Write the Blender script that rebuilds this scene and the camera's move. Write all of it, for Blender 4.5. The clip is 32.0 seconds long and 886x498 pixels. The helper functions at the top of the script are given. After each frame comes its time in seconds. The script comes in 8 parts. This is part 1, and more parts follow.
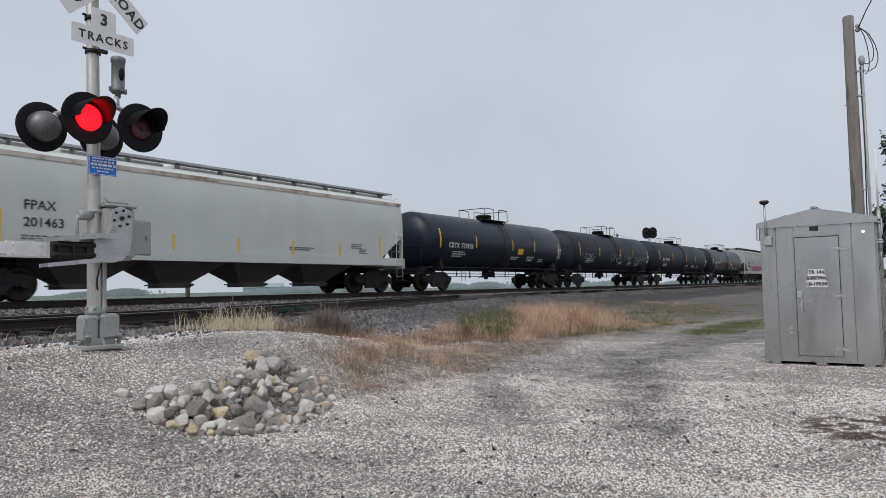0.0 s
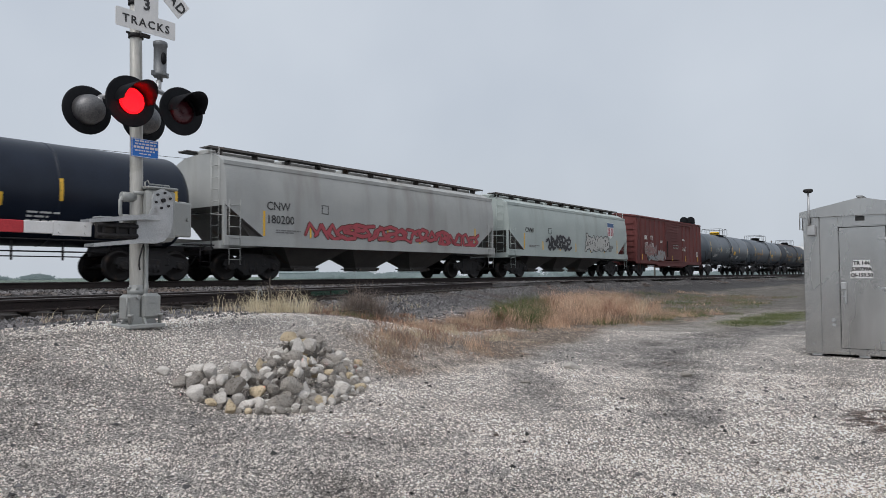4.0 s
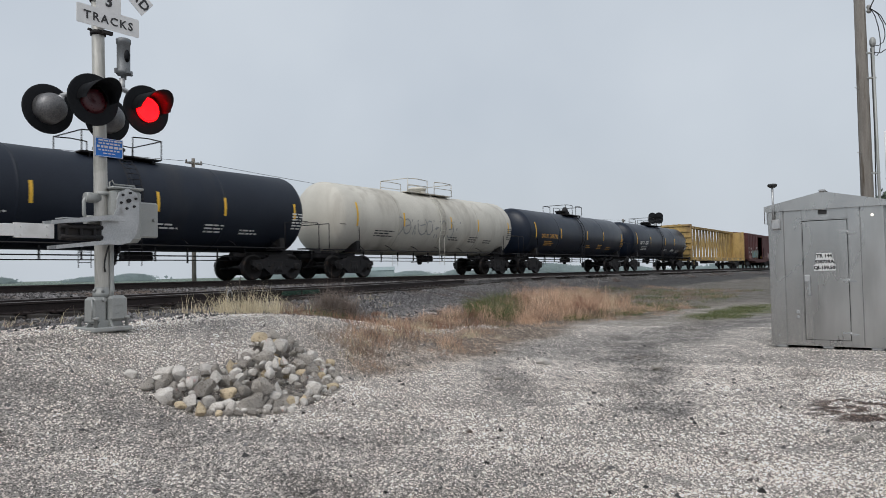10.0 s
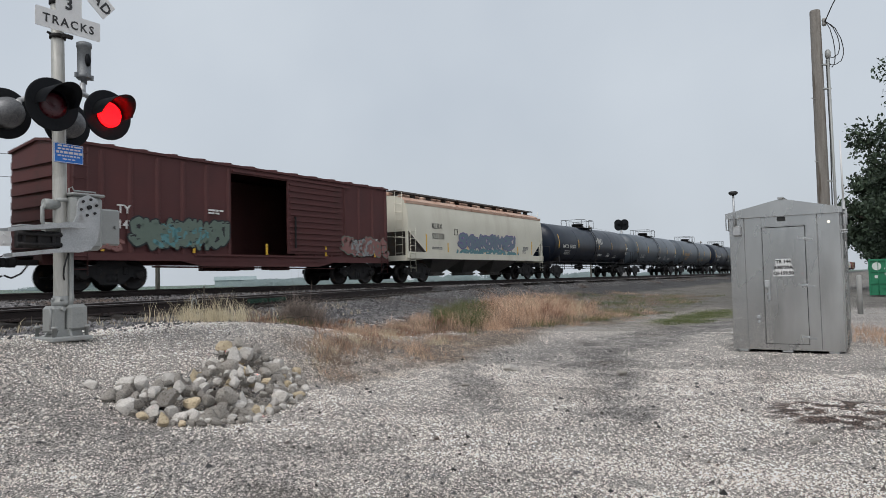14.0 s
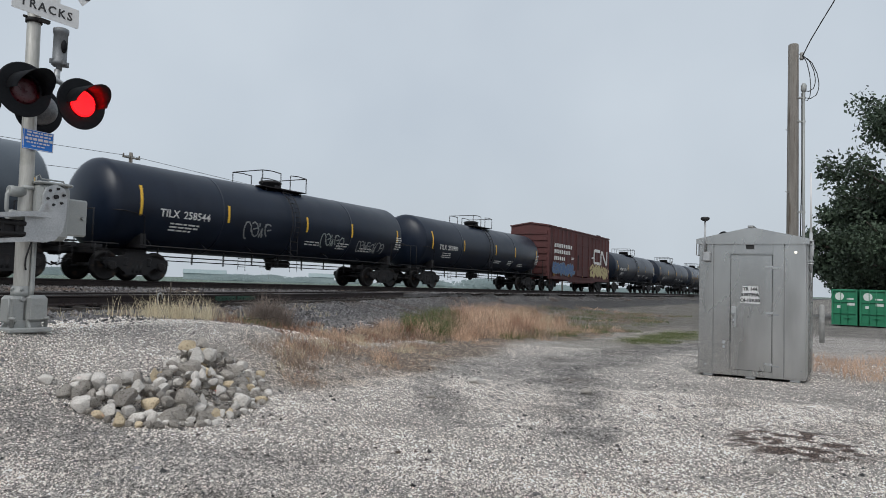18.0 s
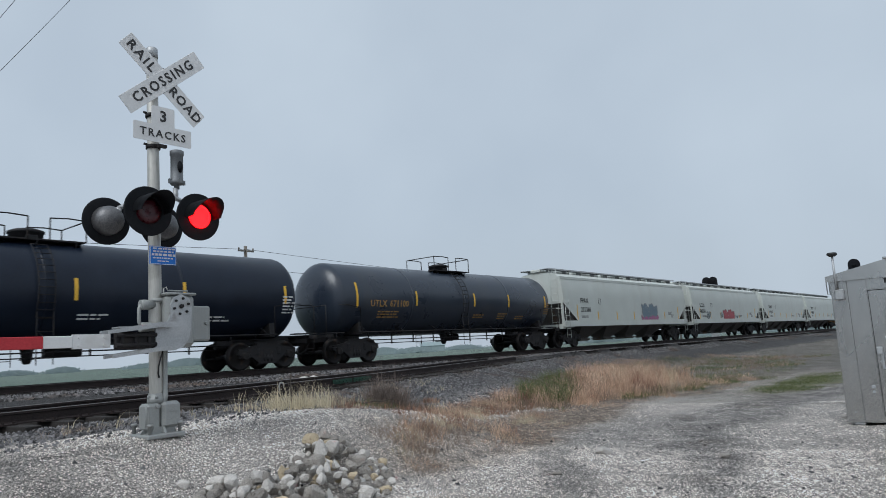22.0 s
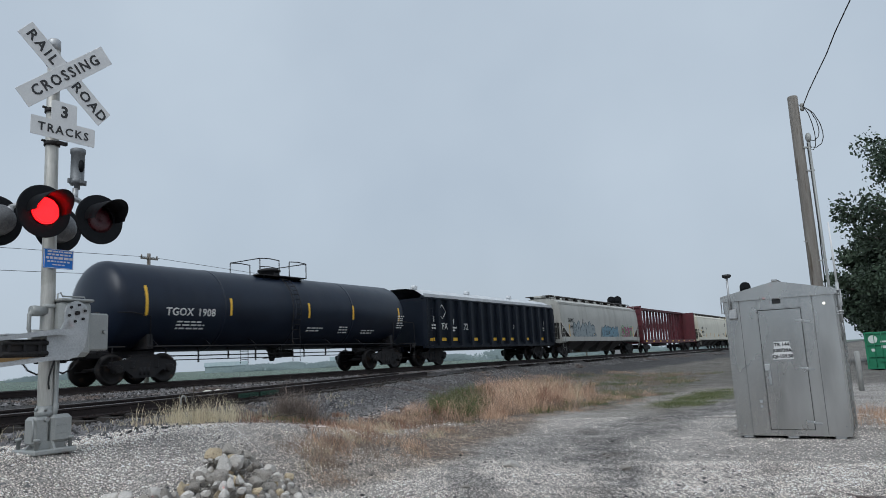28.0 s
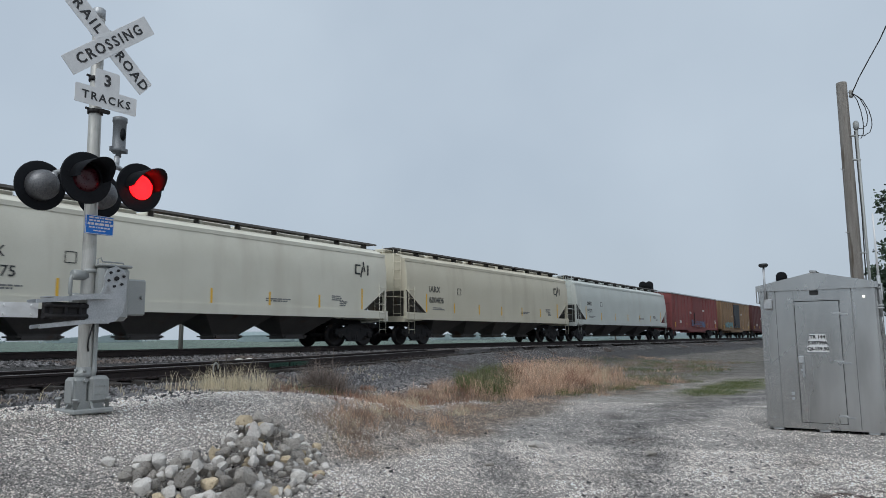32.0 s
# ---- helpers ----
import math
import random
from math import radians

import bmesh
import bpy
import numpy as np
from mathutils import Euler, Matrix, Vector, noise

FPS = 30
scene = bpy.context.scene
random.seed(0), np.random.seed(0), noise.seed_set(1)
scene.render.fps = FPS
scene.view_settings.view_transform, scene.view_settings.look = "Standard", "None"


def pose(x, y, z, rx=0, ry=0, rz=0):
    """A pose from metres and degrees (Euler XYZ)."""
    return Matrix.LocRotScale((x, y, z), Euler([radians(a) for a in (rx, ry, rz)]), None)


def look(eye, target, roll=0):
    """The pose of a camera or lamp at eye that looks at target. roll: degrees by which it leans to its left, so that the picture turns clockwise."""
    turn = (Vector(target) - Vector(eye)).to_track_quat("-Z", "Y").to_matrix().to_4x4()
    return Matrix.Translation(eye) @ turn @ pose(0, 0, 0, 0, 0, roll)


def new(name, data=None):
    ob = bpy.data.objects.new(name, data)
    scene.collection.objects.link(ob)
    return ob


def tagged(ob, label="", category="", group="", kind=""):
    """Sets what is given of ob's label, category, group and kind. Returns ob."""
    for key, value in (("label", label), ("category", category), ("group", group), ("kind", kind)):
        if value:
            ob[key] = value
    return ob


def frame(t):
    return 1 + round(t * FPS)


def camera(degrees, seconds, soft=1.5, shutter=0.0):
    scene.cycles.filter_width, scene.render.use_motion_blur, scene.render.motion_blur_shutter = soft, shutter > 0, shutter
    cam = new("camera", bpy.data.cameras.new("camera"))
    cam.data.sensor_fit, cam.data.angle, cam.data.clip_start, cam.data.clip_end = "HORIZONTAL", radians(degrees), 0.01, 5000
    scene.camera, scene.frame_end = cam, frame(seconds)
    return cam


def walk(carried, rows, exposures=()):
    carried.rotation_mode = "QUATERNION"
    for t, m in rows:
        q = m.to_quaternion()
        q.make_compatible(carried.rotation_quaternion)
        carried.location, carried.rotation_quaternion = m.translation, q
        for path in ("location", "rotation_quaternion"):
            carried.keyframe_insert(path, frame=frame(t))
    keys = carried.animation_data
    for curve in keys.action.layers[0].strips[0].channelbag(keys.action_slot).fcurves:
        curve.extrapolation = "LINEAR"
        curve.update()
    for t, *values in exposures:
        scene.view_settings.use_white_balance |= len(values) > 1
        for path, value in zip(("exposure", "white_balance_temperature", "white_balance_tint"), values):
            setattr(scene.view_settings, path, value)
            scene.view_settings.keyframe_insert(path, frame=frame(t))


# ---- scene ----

# ---- camera: a hand-held phone that stays on one spot ----
FOV = 64.96
cam = camera(FOV, 32.0, soft=0.5, shutter=0.08)
PATH = [
    (0.0, 0.006, -0.003, 0.000, 93.17, 1.17, 0.06),
    (0.5, 0.007, -0.005, -0.000, 92.94, 1.42, -0.33),
    (1.0, 0.012, -0.007, -0.002, 92.79, 1.70, -0.70),
    (1.5, 0.013, -0.003, -0.003, 92.79, 1.64, -0.86),
    (2.0, 0.008, 0.003, -0.009, 92.82, 1.35, -0.51),
    (2.5, -0.001, 0.002, -0.022, 92.60, 1.15, 0.54),
    (3.0, -0.008, 0.004, -0.030, 92.32, 1.10, 1.72),
    (3.5, -0.011, 0.003, -0.032, 92.18, 0.65, 2.67),
    (5.5, -0.010, 0.007, -0.026, 92.30, -0.16, 2.55),
    (6.0, -0.009, 0.008, -0.025, 92.29, 0.31, 2.23),
    (6.5, -0.005, 0.011, -0.024, 92.39, 0.71, 1.79),
    (7.0, -0.003, 0.013, -0.023, 92.40, 0.96, 1.43),
    (7.5, -0.000, 0.010, -0.022, 92.41, 1.26, 1.21),
    (8.0, -0.004, 0.011, -0.025, 92.37, 1.71, 1.11),
    (8.5, -0.007, 0.010, -0.025, 92.28, 2.14, 1.00),
    (9.0, -0.010, 0.010, -0.026, 92.10, 2.12, 0.92),
    (9.5, -0.008, 0.010, -0.027, 92.02, 1.65, 0.75),
    (10.0, -0.008, 0.012, -0.033, 91.99, 1.14, 0.50),
    (10.5, -0.010, 0.014, -0.036, 91.96, 1.08, 0.33),
    (11.0, -0.004, 0.010, -0.038, 91.73, 1.26, 0.34),
    (11.5, -0.000, 0.008, -0.039, 91.51, 1.27, 0.39),
    (12.0, 0.004, 0.005, -0.041, 91.41, 0.92, -0.13),
    (12.5, 0.003, 0.005, -0.039, 91.69, 0.71, -0.89),
    (13.0, 0.002, 0.006, -0.036, 92.04, 0.86, -1.49),
    (13.5, 0.006, 0.004, -0.032, 92.34, 1.19, -1.92),
    (14.0, 0.005, 0.004, -0.032, 92.49, 1.36, -2.09),
    (14.5, 0.009, -0.005, -0.031, 92.71, 1.53, -2.37),
    (16.5, 0.010, -0.007, -0.032, 93.11, 2.08, -3.32),
    (17.0, 0.012, -0.006, -0.029, 93.28, 1.14, -3.66),
    (17.5, 0.013, 0.009, -0.012, 92.94, -0.57, -4.21),
    (18.0, 0.015, 0.027, 0.031, 92.97, -1.81, -4.40),
    (18.5, 0.003, 0.038, 0.091, 94.54, -1.10, -3.22),
    (19.0, -0.009, 0.045, 0.135, 95.79, 0.44, -1.89),
    (19.5, -0.021, 0.044, 0.154, 96.10, 1.94, -0.59),
    (20.0, -0.021, 0.047, 0.153, 95.50, 3.10, 0.63),
    (20.5, -0.021, 0.048, 0.152, 95.27, 3.69, 1.67),
    (21.0, -0.014, 0.048, 0.157, 95.86, 3.85, 2.75),
    (21.5, -0.003, 0.048, 0.167, 97.09, 3.56, 3.65),
    (22.0, 0.009, 0.059, 0.182, 98.16, 3.30, 4.67),
    (22.5, 0.010, 0.062, 0.190, 98.50, 3.50, 6.47),
    (23.0, 0.010, 0.069, 0.192, 98.05, 4.03, 8.43),
    (23.5, 0.009, 0.065, 0.188, 97.83, 4.13, 9.45),
    (24.0, 0.010, 0.070, 0.183, 97.92, 3.78, 8.04),
    (24.5, 0.012, 0.069, 0.180, 98.52, 3.35, 4.18),
    (25.0, 0.014, 0.064, 0.175, 98.93, 2.48, 0.16),
    (25.5, 0.008, 0.062, 0.173, 98.92, 1.68, -2.22),
    (27.5, 0.003, 0.062, 0.165, 98.90, 2.81, -2.75),
    (28.0, -0.009, 0.064, 0.157, 99.00, 2.75, -2.58),
    (28.5, -0.012, 0.062, 0.149, 98.95, 2.53, -2.39),
    (29.0, -0.011, 0.060, 0.149, 98.83, 2.55, -2.07),
    (29.5, -0.009, 0.062, 0.153, 98.79, 2.72, -1.75),
    (30.0, -0.010, 0.066, 0.152, 98.63, 2.73, -1.56),
    (30.5, -0.014, 0.071, 0.152, 98.44, 2.49, -1.40),
    (31.0, -0.014, 0.071, 0.151, 98.11, 2.07, -0.96),
    (31.5, -0.019, 0.070, 0.157, 97.83, 1.40, -0.33),
    (32.0, -0.021, 0.067, 0.160, 97.27, 0.44, -0.31),
]
EXPOSURES = [(0.0, 0.02, 6330, 13), (3.5, 0.03, 6400, 12), (6.5, 0.05, 6450, 11), (17.0, 0.05, 6450, 10), (19.5, 0.02, 6100, 8), (22.0, -0.07, 6000, 7.5), (24.5, -0.11, 5980, 7.5), (32.0, -0.1, 6010, 7.5)]
walk(cam, [(r[0], pose(*r[1:])) for r in PATH], EXPOSURES)

# ---- light: a hazy overcast sky, the sun a wide soft patch behind the cloud ----
world = bpy.data.worlds.new("overcast")
scene.world = world
world.use_nodes = True
wn, wl = world.node_tree.nodes, world.node_tree.links
wn.clear()
sky = wn.new("ShaderNodeTexSky")
sky.sky_type = "NISHITA"
sky.sun_disc = False
sky.sun_elevation, sky.sun_rotation = radians(52), radians(150)
sky.air_density, sky.dust_density, sky.ozone_density = 1.0, 6.0, 1.0
cloud = wn.new("ShaderNodeMix")
cloud.data_type = "RGBA"
veil = wn.new("ShaderNodeTexNoise")
veil.inputs["Scale"].default_value, veil.inputs["Detail"].default_value = 2.2, 4.0
wl.new(wn.new("ShaderNodeTexCoord").outputs["Generated"], veil.inputs["Vector"])
depth = wn.new("ShaderNodeMapRange")
depth.inputs["From Min"].default_value, depth.inputs["From Max"].default_value = 0.3, 0.7
depth.inputs["To Min"].default_value, depth.inputs["To Max"].default_value = 0.76, 0.98
wl.new(veil.outputs["Fac"], depth.inputs["Value"])
wl.new(depth.outputs[0], cloud.inputs[0])
cloud.inputs[7].default_value = (5.95, 6.5, 7.05, 1)
bg = wn.new("ShaderNodeBackground")
bg.inputs["Strength"].default_value = 0.1
wo = wn.new("ShaderNodeOutputWorld")
wl.new(sky.outputs[0], cloud.inputs[6])
wl.new(cloud.outputs[2], bg.inputs["Color"])
wl.new(bg.outputs[0], wo.inputs["Surface"])

sun = new("sun", bpy.data.lights.new("sun", "SUN"))
sun.data.energy, sun.data.angle, sun.data.color = 1.7, radians(30), (1.0, 0.97, 0.92)
sun.matrix_world = look((-20, -35, 44), (0, 0, 0))

# ---- materials ----
def mat(name, a, b, scale=6.0, rough=0.6, metal=0.0, dirt=None, dirt_at=0.58, dirt_scale=1.3, bump=0.15, fine=60.0,
        stretch=(1, 1, 1), dirt_stretch=(1, 1, 1), vary=0.0, island=False, dirt_soft=0.12, spec=0.5):
    """Two tones mixed by noise at two scales, a third tone in stains, and a fine relief."""
    m = bpy.data.materials.new(name)
    m.use_nodes = True
    nt, nl = m.node_tree.nodes, m.node_tree.links
    bs = nt["Principled BSDF"]
    co = nt.new("ShaderNodeTexCoord")

    def noise_at(sc, st, detail=4.0):
        mp = nt.new("ShaderNodeMapping")
        mp.inputs["Scale"].default_value = st
        nl.new(co.outputs["Object"], mp.inputs["Vector"])
        nz = nt.new("ShaderNodeTexNoise")
        nz.inputs["Scale"].default_value, nz.inputs["Detail"].default_value = sc, detail
        nl.new(mp.outputs[0], nz.inputs["Vector"])
        return nz.outputs["Fac"]

    def ramp(src, lo, hi):
        r = nt.new("ShaderNodeMapRange")
        r.inputs["From Min"].default_value, r.inputs["From Max"].default_value = lo, hi
        nl.new(src, r.inputs["Value"])
        return r.outputs[0]

    def mix(f, c1, c2, mode="MIX"):
        x = nt.new("ShaderNodeMix")
        x.data_type, x.blend_type = "RGBA", mode
        for k, c in ((6, c1), (7, c2)):
            if isinstance(c, tuple):
                x.inputs[k].default_value = (*c, 1)
            else:
                nl.new(c, x.inputs[k])
        if isinstance(f, float):
            x.inputs[0].default_value = f
        else:
            nl.new(f, x.inputs[0])
        return x.outputs[2]

    big, small = noise_at(scale, stretch), noise_at(fine, stretch, 2.0)
    half = nt.new("ShaderNodeMath")
    half.operation = "ADD"
    nl.new(big, half.inputs[0])
    nl.new(small, half.inputs[1])
    c = mix(ramp(half.outputs[0], 0.75, 1.25), a, b)
    if dirt:
        c = mix(ramp(noise_at(dirt_scale, dirt_stretch, 6.0), dirt_at, dirt_at + dirt_soft), c, dirt)
    if vary:
        if island:
            rnd = nt.new("ShaderNodeNewGeometry").outputs["Random Per Island"]
        else:
            rnd = nt.new("ShaderNodeObjectInfo").outputs["Random"]
        hs = nt.new("ShaderNodeHueSaturation")
        mr = nt.new("ShaderNodeMapRange")
        mr.inputs["To Min"].default_value, mr.inputs["To Max"].default_value = 1 - vary, 1 + vary
        nl.new(rnd, mr.inputs["Value"])
        nl.new(mr.outputs[0], hs.inputs["Value"])
        nl.new(c, hs.inputs["Color"])
        c = hs.outputs[0]
    nl.new(c, bs.inputs["Base Color"])
    rr = nt.new("ShaderNodeMapRange")
    rr.inputs["To Min"].default_value, rr.inputs["To Max"].default_value = max(rough - 0.12, 0.02), min(rough + 0.12, 1.0)
    nl.new(big, rr.inputs["Value"])
    nl.new(rr.outputs[0], bs.inputs["Roughness"])
    bs.inputs["Metallic"].default_value = metal
    bs.inputs["Specular IOR Level"].default_value = spec
    if bump:
        bu = nt.new("ShaderNodeBump")
        bu.inputs["Strength"].default_value, bu.inputs["Distance"].default_value = bump, 0.02
        nl.new(half.outputs[0], bu.inputs["Height"])
        nl.new(bu.outputs[0], bs.inputs["Normal"])
    return m


def flat(name, c, rough=0.6, glow=0.0, metal=0.0):
    m = bpy.data.materials.new(name)
    m.use_nodes = True
    bs = m.node_tree.nodes["Principled BSDF"]
    bs.inputs["Base Color"].default_value = (*c, 1)
    bs.inputs["Roughness"].default_value = rough
    bs.inputs["Metallic"].default_value = metal
    if glow:
        bs.inputs["Emission Color"].default_value = (*c, 1)
        bs.inputs["Emission Strength"].default_value = glow
    return m


ST = (1.0, 1.0, 0.12)
TANK_BLACK = mat("tank_black_paint", (0.006, 0.010, 0.021), (0.011, 0.018, 0.034), 1.2, 0.36, dirt=(0.018, 0.024, 0.037), dirt_scale=0.9, dirt_stretch=ST, dirt_soft=0.3, bump=0.03, spec=0.3)
TANK_DULL = mat("tank_faded_black", (0.009, 0.013, 0.023), (0.017, 0.023, 0.036), 1.0, 0.55, dirt=(0.033, 0.032, 0.033), dirt_scale=0.9, dirt_stretch=ST, dirt_soft=0.3, bump=0.04, spec=0.3)
TANK_GREY = mat("tank_dark_grey", (0.06, 0.075, 0.094), (0.085, 0.103, 0.125), 1.0, 0.4, dirt=(0.05, 0.05, 0.05), dirt_scale=0.8, dirt_stretch=ST, dirt_soft=0.3, bump=0.04)
TANK_RUSTY = mat("tank_grey_rusted", (0.03, 0.038, 0.05), (0.05, 0.058, 0.072), 1.0, 0.6, dirt=(0.14, 0.075, 0.04), dirt_at=0.6, dirt_scale=0.8, dirt_soft=0.2, bump=0.05)
TANK_WHITE = mat("tank_white_paint", (0.55, 0.555, 0.54), (0.64, 0.64, 0.625), 0.9, 0.5, dirt=(0.42, 0.41, 0.38), dirt_at=0.56, dirt_scale=1.2, dirt_stretch=ST, dirt_soft=0.3, bump=0.03)
TANK_BEIGE = mat("tank_soiled_white", (0.48, 0.46, 0.41), (0.6, 0.58, 0.52), 0.9, 0.6, dirt=(0.25, 0.22, 0.18), dirt_at=0.5, dirt_scale=1.2, dirt_stretch=ST, dirt_soft=0.3, bump=0.04)
TANK_NAVY = mat("tank_blue_black", (0.018, 0.025, 0.04), (0.027, 0.036, 0.053), 1.0, 0.3, dirt=(0.04, 0.044, 0.05), dirt_scale=0.8, dirt_stretch=ST, dirt_soft=0.3, bump=0.03, spec=0.55)
HOP_GREY = mat("hopper_light_grey", (0.5, 0.53, 0.5), (0.57, 0.6, 0.57), 0.8, 0.55, dirt=(0.47, 0.47, 0.43), dirt_at=0.54, dirt_scale=1.0, dirt_stretch=ST, dirt_soft=0.3, bump=0.03)
HOP_DUSTY = mat("hopper_dusty_grey", (0.33, 0.34, 0.34), (0.42, 0.43, 0.42), 0.8, 0.6, dirt=(0.22, 0.2, 0.18), dirt_at=0.5, dirt_scale=1.0, dirt_stretch=ST, dirt_soft=0.3, bump=0.03)
HOP_CREAM = mat("hopper_cream", (0.54, 0.50, 0.39), (0.6, 0.56, 0.45), 0.8, 0.55, dirt=(0.42, 0.37, 0.28), dirt_at=0.52, dirt_scale=1.0, dirt_stretch=ST, dirt_soft=0.3, bump=0.03)
HOP_WHITE = mat("hopper_off_white", (0.62, 0.6, 0.505), (0.7, 0.68, 0.585), 0.8, 0.55, dirt=(0.52, 0.48, 0.4), dirt_at=0.52, dirt_scale=1.0, dirt_stretch=ST, dirt_soft=0.3, bump=0.03)
HOP_STAIN = mat("hopper_stained_grey", (0.40, 0.40, 0.375), (0.48, 0.48, 0.45), 0.8, 0.6, dirt=(0.29, 0.275, 0.25), dirt_at=0.5, dirt_scale=1.0, dirt_stretch=ST, dirt_soft=0.3, bump=0.03)
CROWN_RUST = mat("crown_rust", (0.09, 0.065, 0.052), (0.15, 0.092, 0.06), 2.2, 0.75, dirt=(0.26, 0.125, 0.06), dirt_at=0.47, dirt_scale=2.4, dirt_soft=0.2, bump=0.05)
ROOF_RUST = mat("roof_rust", (0.4, 0.22, 0.15), (0.54, 0.41, 0.33), 1.6, 0.8, dirt=(0.22, 0.09, 0.05), dirt_scale=2.0, bump=0.1)
BAY_DARK = mat("hopper_bay_dark", (0.075, 0.07, 0.068), (0.14, 0.13, 0.124), 1.2, 0.75, dirt=(0.11, 0.07, 0.05), bump=0.1)
BOX_RED = mat("boxcar_oxide_red", (0.11, 0.027, 0.026), (0.155, 0.04, 0.036), 0.8, 0.7, dirt=(0.2, 0.085, 0.075), dirt_at=0.62, dirt_stretch=ST, dirt_soft=0.3, bump=0.06)
BOX_BROWN = mat("boxcar_brown", (0.07, 0.022, 0.022), (0.105, 0.034, 0.033), 0.8, 0.72, dirt=(0.05, 0.022, 0.018), dirt_stretch=ST, dirt_soft=0.3, bump=0.06)
BOX_TAN = mat("boxcar_tan", (0.19, 0.12, 0.065), (0.25, 0.16, 0.09), 0.8, 0.72, dirt=(0.1, 0.05, 0.03), dirt_stretch=ST, dirt_soft=0.3, bump=0.06)
BOX_FACED = mat("boxcar_faded_red", (0.17, 0.042, 0.042), (0.24, 0.07, 0.066), 0.8, 0.75, dirt=(0.12, 0.04, 0.035), dirt_stretch=ST, dirt_soft=0.3, bump=0.06)
BEAM_YELLOW = mat("centerbeam_yellow", (0.37, 0.25, 0.085), (0.5, 0.35, 0.14), 1.5, 0.65, dirt=(0.16, 0.1, 0.06), dirt_at=0.46, dirt_soft=0.3, dirt_scale=1.6, dirt_stretch=(1, 1, 0.35), bump=0.06)
BEAM_RED = mat("centerbeam_red", (0.078, 0.012, 0.02), (0.12, 0.021, 0.028), 1.5, 0.6, dirt=(0.06, 0.016, 0.018), dirt_at=0.5, dirt_soft=0.3, dirt_scale=1.6, dirt_stretch=(1, 1, 0.35), bump=0.06)
FLAT_YELLOW = mat("flatcar_yellow", (0.24, 0.145, 0.058), (0.33, 0.205, 0.08), 1.5, 0.75, dirt=(0.12, 0.07, 0.045), dirt_at=0.5, dirt_scale=2.0, bump=0.08)
GON_BLACK = mat("gondola_black", (0.004, 0.007, 0.014), (0.008, 0.012, 0.021), 1.2, 0.5, dirt=(0.02, 0.022, 0.026), dirt_at=0.6, dirt_soft=0.3, bump=0.04, spec=0.22)
TARP = mat("grey_white_tarp", (0.5, 0.52, 0.54), (0.62, 0.64, 0.66), 1.5, 0.6, bump=0.25, fine=14)
STEEL_DARK = mat("running_gear_steel", (0.009, 0.009, 0.011), (0.019, 0.017, 0.018), 3.0, 0.7, metal=0.2, dirt=(0.032, 0.025, 0.021), dirt_scale=3.0, bump=0.15)
WHEEL_STEEL = mat("wheel_steel", (0.012, 0.011, 0.012), (0.024, 0.021, 0.02), 5.0, 0.55, metal=0.4, dirt=(0.06, 0.04, 0.03), dirt_scale=4.0, bump=0.1)
STRIP = mat("yellow_reflector", (0.72, 0.42, 0.03), (0.82, 0.5, 0.05), 10.0, 0.5, bump=0.02)
WHITE_PAINT = mat("white_lettering", (0.66, 0.66, 0.64), (0.78, 0.78, 0.76), 8.0, 0.6, bump=0.02)
ORANGE_PAINT = mat("orange_lettering", (0.55, 0.28, 0.05), (0.65, 0.36, 0.08), 8.0, 0.6, bump=0.02)
STENCIL_GREY = mat("grey_stencil", (0.13, 0.13, 0.13), (0.2, 0.2, 0.2), 8.0, 0.6, bump=0.02)
ORANGE_DULL = mat("faded_orange_lettering", (0.3, 0.17, 0.05), (0.38, 0.22, 0.07), 8.0, 0.7, bump=0.02)
BLACK_PAINT = mat("black_lettering", (0.02, 0.02, 0.022), (0.04, 0.04, 0.042), 8.0, 0.6, bump=0.02)
INSIDE = mat("boxcar_inside", (0.03, 0.028, 0.025), (0.05, 0.045, 0.04), 2.0, 0.85)
RAIL = mat("rail_web_rust", (0.02, 0.014, 0.014), (0.042, 0.031, 0.029), 5.0, 0.75, metal=0.3, dirt=(0.025, 0.018, 0.016), dirt_scale=2.0, bump=0.2)
RAILHEAD = mat("rail_head", (0.13, 0.115, 0.11), (0.22, 0.2, 0.19), 6.0, 0.4, metal=0.7, dirt=(0.07, 0.048, 0.038), dirt_at=0.48, bump=0.04)
TIE = mat("weathered_tie_wood", (0.018, 0.015, 0.014), (0.055, 0.047, 0.042), 7.0, 0.9, stretch=(1, 12, 12), dirt=(0.025, 0.021, 0.019), dirt_at=0.58, vary=0.35, bump=0.5)
BALLAST = mat("ballast_stone", (0.065, 0.062, 0.064), (0.17, 0.163, 0.165), 14.0, 0.9, dirt=(0.075, 0.056, 0.046), dirt_at=0.52, dirt_scale=0.6, vary=0.92, island=True, bump=0.3)
HUT_METAL = mat("mill_aluminium", (0.47, 0.47, 0.46), (0.56, 0.558, 0.545), 1.1, 0.27, metal=0.97, dirt=(0.4, 0.395, 0.385), dirt_at=0.5, dirt_scale=1.6, stretch=(1, 1, 0.35), dirt_stretch=(1.4, 1.4, 0.3), dirt_soft=0.25, bump=0.06, fine=2.6)
GALV = mat("galvanised_steel", (0.36, 0.37, 0.38), (0.48, 0.49, 0.5), 6.0, 0.5, metal=0.55, dirt=(0.27, 0.26, 0.25), dirt_at=0.58, dirt_scale=4.0, bump=0.06)
